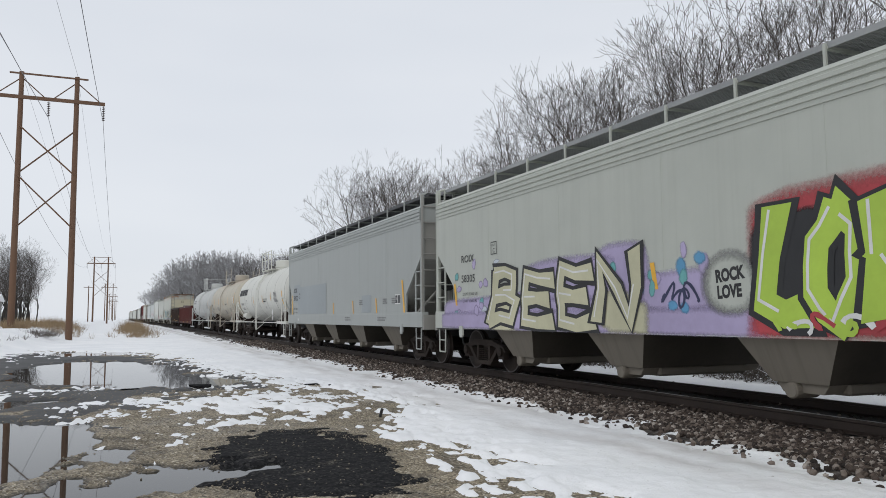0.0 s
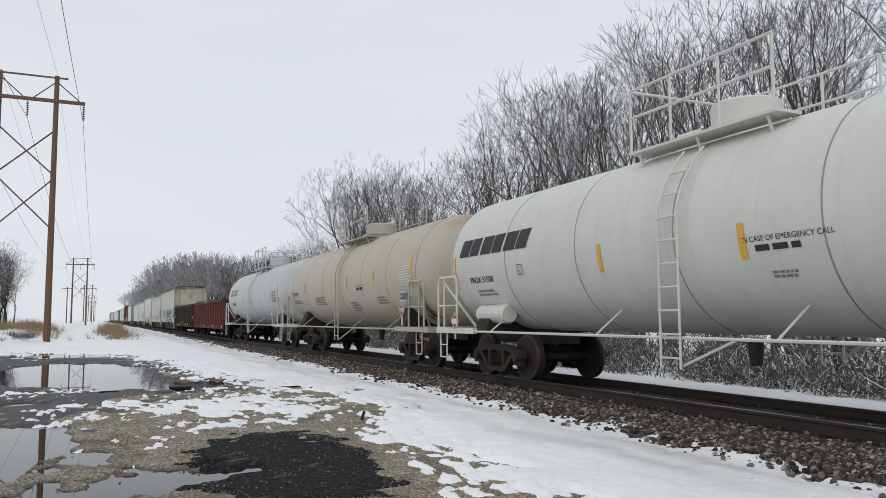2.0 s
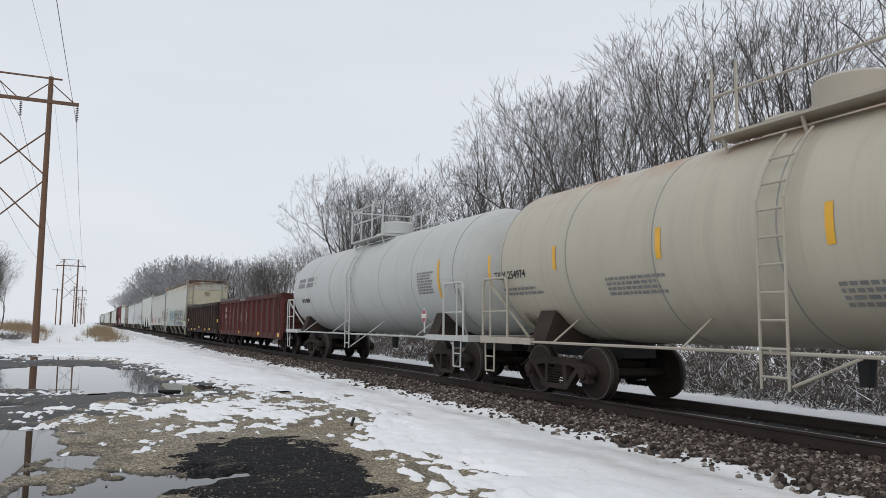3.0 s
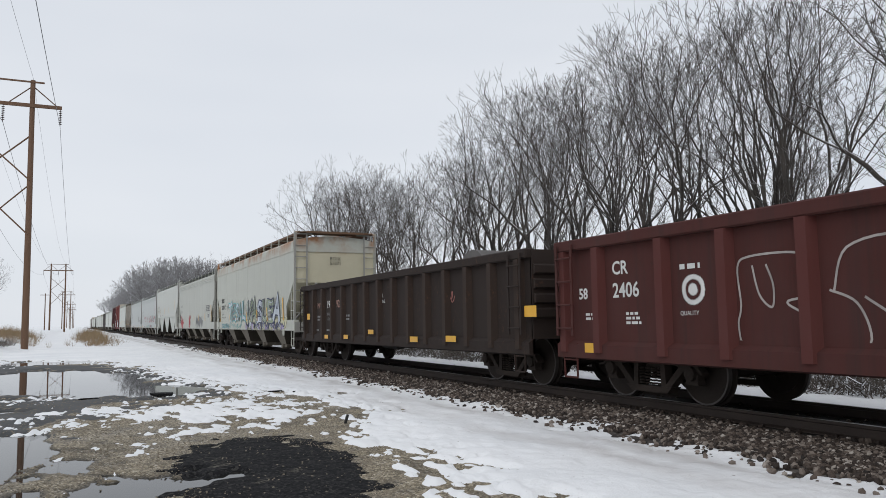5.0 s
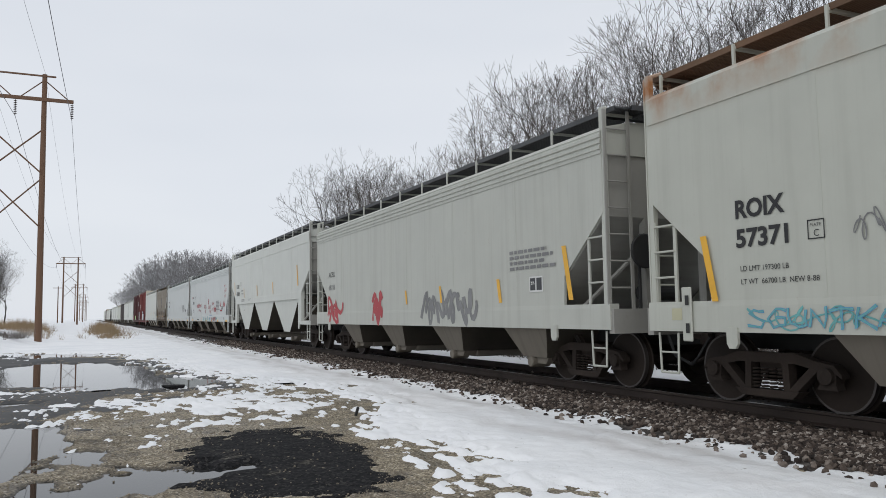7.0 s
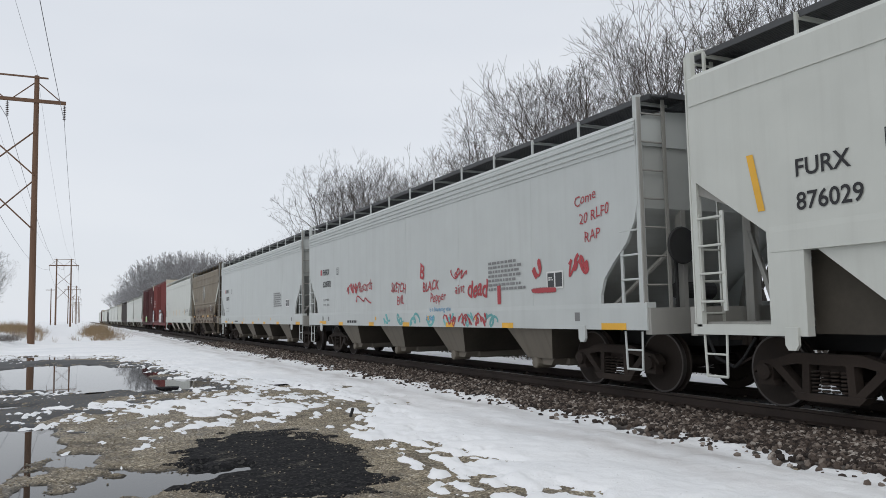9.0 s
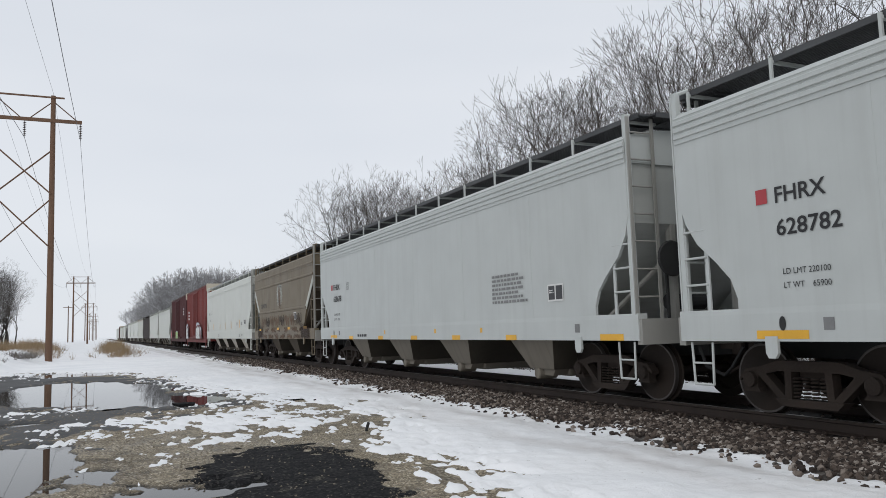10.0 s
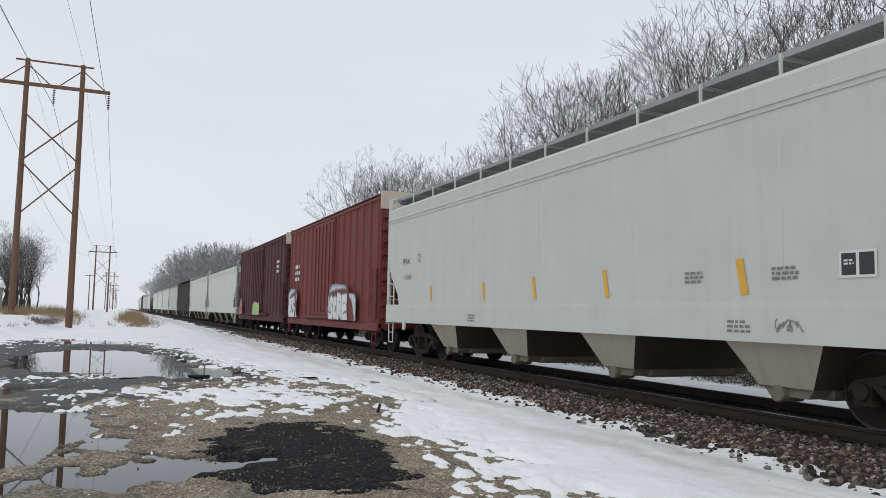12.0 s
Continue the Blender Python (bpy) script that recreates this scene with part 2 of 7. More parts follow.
# ---- mesh building ----
class MB:
    """Collects faces for one mesh."""

    def __init__(self):
        self.v, self.f, self.m = [], [], []

    def add(self, vs, fs, mat=0):
        o = len(self.v)
        self.v += [tuple(p) for p in vs]
        self.f += [tuple(o + i for i in f) for f in fs]
        self.m += [mat] * len(fs)
        return self

    def box(self, x0, x1, y0, y1, z0, z1, mat=0):
        vs = [(x, y, z) for x in (x0, x1) for y in (y0, y1) for z in (z0, z1)]
        return self.add(vs, [(0, 1, 3, 2), (4, 6, 7, 5), (0, 4, 5, 1), (2, 3, 7, 6), (0, 2, 6, 4), (1, 5, 7, 3)], mat)

    def soft(self, x0, x1, y0, y1, z0, z1, c=0.02, mat=0):
        """A box with chamfered edges."""
        mid, half = Vector(((x0 + x1) / 2, (y0 + y1) / 2, (z0 + z1) / 2)), ((x1 - x0) / 2, (y1 - y0) / 2, (z1 - z0) / 2)
        bm = bmesh.new()
        for sx in (-1, 1):
            for sy in (-1, 1):
                for sz in (-1, 1):
                    h = (sx * half[0], sy * half[1], sz * half[2])
                    for k in range(3):
                        q = [h[i] - (c * (1 if h[i] > 0 else -1) if i != k else 0) for i in range(3)]
                        bm.verts.new(mid + Vector(q))
        bmesh.ops.convex_hull(bm, input=bm.verts[:])
        bm.verts.index_update()
        vs = [v.co[:] for v in bm.verts]
        fs = [[v.index for v in f.verts] for f in bm.faces]
        bm.free()
        return self.add(vs, fs, mat)

    def prism(self, pts, axis, a, b, mat=0):
        """A polygon pushed along an axis. pts: (y, z) for x; (x, z) for y; (x, y) for z."""
        put = {"x": lambda p, k: (k, p[0], p[1]), "y": lambda p, k: (p[0], k, p[1]), "z": lambda p, k: (p[0], p[1], k)}[axis]
        n = len(pts)
        vs = [put(p, a) for p in pts] + [put(p, b) for p in pts]
        fs = [(i, (i + 1) % n, n + (i + 1) % n, n + i) for i in range(n)]
        return self.add(vs, fs + [tuple(range(n - 1, -1, -1)), tuple(range(n, 2 * n))], mat)

    def tube(self, p, q, r, n=6, r2=None, mat=0, caps=True):
        p, q = Vector(p), Vector(q)
        d = (q - p).normalized()
        s = d.orthogonal().normalized()
        u = d.cross(s)
        r2 = r if r2 is None else r2
        ring = [math.cos(2 * math.pi * i / n) * s + math.sin(2 * math.pi * i / n) * u for i in range(n)]
        fs = [(i, (i + 1) % n, n + (i + 1) % n, n + i) for i in range(n)]
        if caps:
            fs += [tuple(range(n - 1, -1, -1)), tuple(range(n, 2 * n))]
        return self.add([p + w * r for w in ring] + [q + w * r2 for w in ring], fs, mat)

    def path(self, pts, r, n=6, mat=0):
        for p, q in zip(pts, pts[1:]):
            self.tube(p, q, r, n, mat=mat)
        return self

    def lathe(self, prof, axis="x", n=24, centre=(0, 0, 0), mat=0, caps=True):
        """Turns (along, radius) pairs round an axis."""
        vs, fs = [], []
        for a, r in prof:
            for i in range(n):
                c, s = r * math.cos(2 * math.pi * i / n), r * math.sin(2 * math.pi * i / n)
                p = {"x": (a, c, s), "y": (c, a, s), "z": (c, s, a)}[axis]
                vs.append(tuple(p[k] + centre[k] for k in range(3)))
        for j in range(len(prof) - 1):
            for i in range(n):
                k = (i + 1) % n
                fs.append((j * n + i, j * n + k, (j + 1) * n + k, (j + 1) * n + i))
        if caps:
            fs += [tuple(range(n - 1, -1, -1)), tuple(range((len(prof) - 1) * n, len(prof) * n))]
        return self.add(vs, fs, mat)

    def mesh(self, name, *mats, smooth=False):
        me = bpy.data.meshes.new(name)
        me.from_pydata(self.v, [], self.f)
        for m in mats:
            me.materials.append(m)
        if len(mats) > 1:
            me.polygons.foreach_set("material_index", self.m)
        bm = bmesh.new()
        bm.from_mesh(me)
        bmesh.ops.recalc_face_normals(bm, faces=bm.faces[:])
        bm.to_mesh(me)
        bm.free()
        if smooth:
            me.polygons.foreach_set("use_smooth", [True] * len(me.polygons))
            me.set_sharp_from_angle(angle=radians(35))
        return me


def put(name, me, parent=None, m=None, label=""):
    """Links a mesh as one object, as a part when it has a parent."""
    ob = new(name, me)
    if parent is not None:
        ob.parent = parent
    if m is not None:
        ob.matrix_basis = m
    if label:
        ob["label"] = label
    return ob


def thing(name, label, category, group="", kind="", m=None):
    ob = tagged(new(name), label, category, group, kind)
    if m is not None:
        ob.matrix_basis = m
    return ob


def grid_mesh(name, xs, ys, z, mat, keep=None, smooth=True):
    """A sheet over a grid; z is an array [y][x]. keep: which vertices belong to it."""
    nx, ny = len(xs), len(ys)
    X, Y = np.meshgrid(xs, ys)
    co = np.stack([X, Y, z], -1).reshape(-1, 3)
    i = np.arange(nx * ny).reshape(ny, nx)
    quads = np.stack([i[:-1, :-1], i[:-1, 1:], i[1:, 1:], i[1:, :-1]], -1).reshape(-1, 4)
    if keep is not None:
        quads = quads[keep.reshape(-1)[quads].any(1)]
        used = np.unique(quads)
        back = np.zeros(nx * ny, int)
        back[used] = np.arange(len(used))
        co, quads = co[used], back[quads]
    me = bpy.data.meshes.new(name)
    me.from_pydata(co.tolist(), [], quads.tolist())
    me.materials.append(mat)
    if smooth:
        me.polygons.foreach_set("use_smooth", [True] * len(me.polygons))
    return me


def fbm(X, Y, scale, octaves=4, seed=0):
    """Smooth value noise, about -1 to 1, over arrays."""
    out, amp, tot = np.zeros_like(X, dtype=float), 1.0, 0.0
    for o in range(octaves):
        rs = np.random.RandomState(seed * 17 + o)
        tab = rs.rand(256, 256) * 2 - 1
        u, v = X * scale * 2 ** o + 31.7 * o, Y * scale * 2 ** o + 11.3 * o
        iu, iv = np.floor(u).astype(int), np.floor(v).astype(int)
        fu, fv = u - iu, v - iv
        fu, fv = fu * fu * (3 - 2 * fu), fv * fv * (3 - 2 * fv)
        g = lambda a, b: tab[(iu + a) % 256, (iv + b) % 256]
        out += amp * ((g(0, 0) * (1 - fu) + g(1, 0) * fu) * (1 - fv) + (g(0, 1) * (1 - fu) + g(1, 1) * fu) * fv)
        tot += amp
        amp *= 0.5
    return out / tot


def blob(X, Y, cx, cy, rx, ry, turn=0.0):
    """1 in the middle of an ellipse, 0 on its rim, negative outside."""
    c, s = math.cos(radians(turn)), math.sin(radians(turn))
    u, v = (X - cx) * c + (Y - cy) * s, -(X - cx) * s + (Y - cy) * c
    return 1 - np.sqrt((u / rx) ** 2 + (v / ry) ** 2)


# ---- ground ----
XC, ZR = 8.92, 0.34  # track centre, top of rail


def puddle_field(X, Y):
    n = fbm(X, Y, 0.9, 4, 3) * 0.45
    n2 = fbm(X, Y * 0.6, 2.2, 4, 5) * 0.55
    a = np.maximum(blob(X, Y, -0.3, 25.0, 2.7, 6.8, 3) * 2.0, blob(X, Y, 1.9, 20.0, 1.5, 2.2, 0) * 1.2)
    b = blob(X, Y, -1.6, 11.0, 1.75, 2.7, 12) * 1.6
    c = blob(X, Y, 0.3, 8.0, 1.25, 0.85, 10) * 0.75 - 0.12 + 0.3 * fbm(X * 0.7, Y, 4.0, 3, 6)
    d = blob(X, Y, -3.0, 16.5, 2.2, 1.2, 0) * 1.2
    e = blob(X, Y, -1.2, 38.0, 2.6, 2.2, 0) * 1.0
    f = blob(X, Y, -1.7, 6.3, 1.5, 1.1, 0) * 1.0
    return np.maximum.reduce([a, b, c, d, e, f]) + n + n2 * np.interp(Y, [7, 12], [1.5, 1.0])


def snow_field(X, Y):
    """Positive where snow lies."""
    n = fbm(X, Y, 0.55, 4, 7)
    fine = fbm(X, Y * 0.55, 2.6, 4, 9)
    edge = np.interp(Y, [0, 6, 8, 10, 13, 16, 17.5, 19, 25, 32, 38, 44, 60], [3.2, 3.15, 3.2, 3.1, 4.2, 4.7, 4.0, 3.2, 2.5, 1.9, 1.0, -6, -40])
    main = (X - edge) * 0.75
    bank = (-X - np.interp(Y, [0, 20, 33, 45], [9.0, 6.5, 4.2, 2.5])) * 0.5
    patch = blob(X, Y, 2.35, 14.6, 2.5, 3.9, -8) * 0.9 - 0.36
    strip = blob(X, Y, -1.5, 18.6, 2.0, 0.5, 0) * 0.4 - 0.1
    crumbs = fbm(X, Y * 0.5, 9.0, 3, 10)
    lot = np.clip(1.5 - main * 0.8, 0.25, 1.0)
    bare = np.clip(blob(X, Y, 1.95, 8.6, 1.25, 2.7, -4) * 3 + 0.6, 0, 1.4)
    return np.maximum.reduce([main, bank, patch, strip]) - bare + n * 0.5 + (fine * 1.1 + crumbs * 1.35) * lot


def ground_z(X, Y):
    z = 0.03 + 0.02 * fbm(X, Y, 0.3, 3, 1) + 0.012 * fbm(X, Y, 2.0, 3, 2)
    p = puddle_field(X, Y)
    z = z - 0.07 * np.clip(p, 0, 1) ** 0.5 - 0.03 * np.clip(p * 3, 0, 1)
    # bank on the pole side, far field beyond the track
    bank = np.clip((-X - np.interp(Y, [0, 20, 45, 70], [10, 7.5, 3.2, 2.2])) / 3.5, 0, 1)
    z = z + bank * bank * (3 - 2 * bank) * np.interp(Y, [0, 25, 50, 120, 400], [0.5, 0.7, 0.9, 0.7, 0.3])
    # track bed
    toe = np.clip((X - 5.9) / 2.0, 0, 1) * np.clip((13.6 - X) / 2.0, 0, 1)
    return z + 0.05 * np.minimum(1, toe * 1.5)


def log_steps(a, b, n):
    return a * (b / a) ** (np.arange(n) / (n - 1))


near_x = np.concatenate([np.linspace(-16, -4.2, 60), np.linspace(-4.0, 7.4, 240), np.linspace(7.6, 16, 36)])
near_y = log_steps(3.0, 80.0, 420)
GX, GY = np.meshgrid(near_x, near_y)
far_x = np.concatenate([-log_steps(16, 2500, 24)[::-1], near_x[1:-1:6], log_steps(16, 2500, 24)])
far_y = np.concatenate([-log_steps(3.0, 2500, 60)[::-1], np.linspace(-2.8, 2.9, 26), log_steps(3.0, 2500, 120)])
FX, FY = np.meshgrid(far_x, far_y)
gz = ground_z(FX, FY)
inside = (FX > -15.5) & (FX < 15.5) & (FY > 3.2) & (FY < 78)
gz = np.where(inside, gz - 0.25, gz)
all_x, all_y = far_x, far_y
ground = put("ground", grid_mesh("ground", near_x, near_y, ground_z(GX, GY), GRAVEL))
tagged(ground, "wet tan gravel lot with tar and puddles", "ground", kind="structure")
ground_far = put("ground_far", grid_mesh("ground_far", all_x, all_y, gz - 0.004, GRAVEL))
tagged(ground_far, "gravel and field ground under snow to the horizon", "ground", kind="structure")
sf = snow_field(GX, GY)
# the ballast swallows the snow; a trodden track is pressed into it
toe_n = 6.84 + 0.35 * fbm(GX, GY, 0.7, 4, 21) + 1.0 * fbm(GX, GY, 2.4, 4, 22) + 0.7 * fbm(GX, GY, 8.0, 3, 27)
sf = np.minimum(sf, np.where(GX < 10.4, (toe_n - GX) * 2.0, 1.0))
sf = np.where(GX > 10.4, np.minimum((GX - 10.65) * 2 + 0.5 * fbm(GX, GY, 1.2, 3, 23), 1.0), sf)
thick = np.clip(sf, -0.5, 0.6) * np.interp(GX, [3.0, 4.6], [0.06, 0.10]) + (0.022 * fbm(GX, GY, 1.7, 3, 24) + 0.02 * fbm(GX, GY, 6.0, 3, 26)) * np.clip(sf * 3, 0, 1)
for rut in (5.0, 6.1):
    thick = thick - 0.03 * np.exp(-((GX - rut - 0.2 * np.sin(GY * 0.15)) / 0.28) ** 2) * np.clip(sf * 2, 0, 1)
snow = put("snow", grid_mesh("snow", near_x, near_y, ground_z(GX, GY) + thick, SNOW, keep=sf > -0.12))
tagged(snow, "thin trodden old snow with ragged melting edges", "snow", kind="structure")
fsnow = np.where(inside, -0.5, 0.05) + 0.02 * fbm(FX, FY, 0.2, 3, 25)
fsnow = np.where((FY < 3.2) & (FY > -30) & (FX > -9 + 1.5 * fbm(FX, FY, 0.3, 3, 28)) & (FX < 3.1 + 1.2 * fbm(FX, FY, 0.4, 3, 29) + 0.9 * fbm(FX, FY, 1.6, 3, 30)), -0.5, fsnow)
snow_far = put("snow_field", grid_mesh("snow_field", all_x, all_y, gz + fsnow, SNOW, keep=fsnow > -0.2))
tagged(snow_far, "white snow over the open field", "snow", kind="structure")
water = put("water", grid_mesh("water", np.array([-9.0, 3.6]), np.array([4.6, 43.0]), np.zeros((2, 2)) + 0.0, WATER, smooth=False))
tagged(water, "still meltwater puddles reflecting the sky", "puddle", kind="structure")
old_x, old_y = np.linspace(-9, 3.2, 190), log_steps(12.0, 46.0, 190)
AX, AY = np.meshgrid(old_x, old_y)
af = np.maximum(blob(AX, AY, -3.2, 26.0, 5.2, 14.0, 4), blob(AX, AY, 1.2, 20.5, 2.6, 3.2, 0)) * 1.5 + 0.5 * fbm(AX, AY, 0.6, 4, 35) + 0.45 * fbm(AX, AY * 0.6, 2.6, 4, 36)
old = put("old_asphalt", grid_mesh("old_asphalt", old_x, old_y, ground_z(AX, AY) + np.clip(af, -0.3, 0.1) * 0.05, plain("wet_old_asphalt", (0.05, 0.05, 0.05), 0.7, 0, 0.6, 3, 0.9), keep=af > -0.1))
tagged(old, "dark wet worn asphalt round the puddles", "asphalt", kind="structure")
tar_x, tar_y = np.linspace(0.5, 3.4, 90), np.linspace(5.9, 11.4, 150)
TX, TY = np.meshgrid(tar_x, tar_y)
tf = blob(TX, TY, 1.95, 8.6, 1.0, 2.3, -4) * 1.6 + 0.4 * fbm(TX, TY, 1.2, 4, 31) + 0.6 * fbm(TX, TY, 4.0, 4, 32)
tar = put("tar_patch", grid_mesh("tar_patch", tar_x, tar_y, ground_z(TX, TY) + np.clip(tf, -0.3, 0.15) * 0.09 + 0.006 * fbm(TX, TY, 12, 2, 33), TAR, keep=tf > -0.1))
tagged(tar, "patch of black asphalt millings on gravel", "asphalt patch", kind="structure")

# ---- track ----
track = thing("railway_track", "single railway track on timber ties", "railway track", kind="structure")
rail_prof = [(-0.07, -0.175), (0.07, -0.175), (0.07, -0.16), (0.012, -0.14), (0.012, -0.045), (0.036, -0.035), (0.036, -0.006), (0.03, 0), (-0.03, 0), (-0.036, -0.006), (-0.036, -0.035), (-0.012, -0.045), (-0.012, -0.14), (-0.07, -0.16)]
rail_me = MB()
rail_me.prism(rail_prof, "y", -60, 700)
rail_me.box(-0.026, 0.026, -60, 700, -0.001, 0.002, 1)
rail_me = rail_me.mesh("rail", RAIL, RAILTOP)
for s in (-1, 1):
    put("rail", rail_me, track, pose(XC + s * 0.755, 0, ZR))
tie_me = MB().soft(-1.3, 1.3, -0.11, 0.11, -0.2, 0, 0.012).mesh("tie", TIE)
plate_me = MB()
for s in (-1, 1):
    plate_me.box(s * 0.755 - 0.18, s * 0.755 + 0.18, -0.09, 0.09, 0, 0.015)
    for dx in (-0.1, 0.1):
        plate_me.box(s * 0.755 + dx - 0.02, s * 0.755 + dx + 0.02, -0.06, -0.03, 0.015, 0.05)
plate_me = plate_me.mesh("tie_plate", RAIL)
rng = random.Random(5)
for i in range(150):
    y = 1.0 + i * 0.53
    t_ob = put("tie", tie_me, track, pose(XC + rng.uniform(-0.05, 0.05), y, ZR - 0.19, 0, 0, rng.uniform(-1, 1)))
    put("tie_plate", plate_me, t_ob)

# ---- ballast ----
bal_x, bal_y = np.linspace(6.0, 12.0, 44), np.concatenate([np.linspace(-40, 2.9, 20), log_steps(3.0, 700.0, 160)])
BX, BY = np.meshgrid(bal_x, bal_y)
bz = np.interp(BX, [6.0, 6.35, 6.7, 7.6, 10.3, 10.9, 11.6], [-0.04, 0.055, 0.09, 0.15, 0.15, 0.05, -0.1]) + 0.02 * fbm(BX, BY, 3.0, 3, 41)
bed = put("ballast_bed", grid_mesh("ballast_bed", bal_x, bal_y, bz, ballast_mat()))
tagged(bed, "dark grimy crushed stone bed of the track", "ballast", kind="structure")
stone_forms = []
for k in range(6):
    bm = bmesh.new()
    bmesh.ops.create_icosphere(bm, subdivisions=1, radius=1.0)
    rs = random.Random(k)
    for v in bm.verts:
        v.co *= rs.uniform(0.72, 1.15)
        v.co.z *= 0.75
    bm.verts.index_update()
    me = bpy.data.meshes.new("ballast_stone")
    bm.to_mesh(me)
    me.materials.append(STONE)
    stone_forms.append((me, np.array([v.co[:] for v in bm.verts]), np.array([[v.index for v in f.verts] for f in bm.faces])))
    bm.free()


def bed_z(x):
    return float(np.interp(x, [6.0, 6.35, 6.7, 7.6, 10.6], [0.05, 0.06, 0.09, 0.15, 0.15]))


rs = random.Random(3)
for i in range(300):
    x, y = rs.uniform(6.7, 7.75), rs.uniform(4.6, 7.2)
    q = rs.uniform(0.022, 0.045)
    put("ballast_stone", stone_forms[i % 6][0], bed, pose(x, y, bed_z(x) + q * 0.45, rs.uniform(0, 360), rs.uniform(0, 360), rs.uniform(0, 360)) @ Matrix.Scale(q, 4))
SV, SF, off = [], [], 0
for i in range(24000):
    y = 3.6 * (48 / 3.6) ** rs.random()
    x = 6.62 + 1.2 * rs.random() ** 0.9 if rs.random() < 0.9 else rs.uniform(7.8, 10.8)
    x -= 0.5 * rs.random() ** 2 * (rs.random() < 0.3)
    q = rs.uniform(0.02, 0.046) * (1 + y * 0.008)
    _, V, F = stone_forms[i % 6]
    r = np.array(Euler((rs.uniform(0, 6.28), rs.uniform(0, 6.28), rs.uniform(0, 6.28))).to_matrix())
    SV.append(V @ r.T * q + np.array([x, y, bed_z(x) + q * 0.4]))
    SF.append(F + off)
    off += len(V)
me = bpy.data.meshes.new("ballast_stones")
me.from_pydata(np.concatenate(SV).tolist(), [], np.concatenate(SF).tolist())
me.materials.append(STONE)
tagged(put("ballast_stones", me, bed), "loose crushed stones of brown and grey", kind="stuff")

# near-black sheet over the stone bed between the rails
gauge_x = np.linspace(8.3, 9.55, 8)
OX, OY = np.meshgrid(gauge_x, bal_y)
gauge_bed = put("oiled_ballast", grid_mesh("oiled_ballast", gauge_x, bal_y, 0.185 + 0.015 * fbm(OX, OY, 3.0, 3, 43), plain("near_black_stone", (0.012, 0.011, 0.01), 0.7, 0, 0.5, 12, 0.9)))
tagged(gauge_bed, "near-black stone between the rails", "ballast", kind="structure")
PV, PF, off = [], [], 0
for i in range(16000):
    y = 5.4 * (24 / 5.4) ** rs.random()
    x = rs.uniform(-3.2, 4.2)
    q = rs.uniform(0.004, 0.010) * (1 + y * 0.04)
    if i > 14600:
        # gravel strewn over the rim of the asphalt patch
        u, k = rs.uniform(0, 6.28), rs.uniform(0.72, 1.15)
        x, y, q = 1.95 + math.cos(u) * k * 1.1, 8.6 + math.sin(u) * k * 2.5, rs.uniform(0.003, 0.007)
    PV.append((x, y, q, i % 6, rs.uniform(0, 6.28)))
pz = ground_z(np.array([p[0] for p in PV]), np.array([p[1] for p in PV]))
verts = []
for (x, y, q, k, a), z in zip(PV, pz):
    if z < -0.01 or ((x - 1.95) ** 2 / 0.8 + (y - 8.6) ** 2 / 4.4 < 1 and rs.random() < 0.88):
        continue
    _, V, F = stone_forms[k]
    c, s = math.cos(a), math.sin(a)
    verts.append(np.stack([(V[:, 0] * c - V[:, 1] * s) * q + x, (V[:, 0] * s + V[:, 1] * c) * q + y, V[:, 2] * q + z + q * 0.3 + (0.012 if (x - 1.95) ** 2 / 1.2 + (y - 8.6) ** 2 / 6 < 1 else 0)], -1))
    PF.append(F + off)
    off += len(V)
PEBBLE = plain("pebble_stone", (0.25, 0.21, 0.155), 0.8, 0, 0.6, 30, 0.3)
me = bpy.data.meshes.new("pebbles")
me.from_pydata(np.concatenate(verts).tolist(), [], np.concatenate(PF).tolist())
me.materials.append(PEBBLE)
tagged(put("pebbles", me), "loose pebbles scattered over the wet lot", "gravel", kind="stuff")

# ---- rolling stock ----
SPEED = 18.13
# how far the train has come, beyond its even speed, each half second
UNEVEN = [(0.0, 0.44), (0.5, 0.29), (1.0, -0.47), (1.5, -0.57), (2.0, 0.03), (2.5, 0.13), (3.0, 0.15), (5.0, 0.35), (5.5, 0.14), (6.0, -0.44), (6.5, -0.3), (7.0, 0.26), (9.0, 0.0), (9.5, 0.01), (10.0, 0.08), (10.5, -0.41), (11.0, -0.37), (11.5, 0.31), (12.0, 0.39)]


def gone(t):
    return SPEED * t + float(np.interp(t, [k for k, _ in UNEVEN], [d for _, d in UNEVEN]))


WR = 0.457


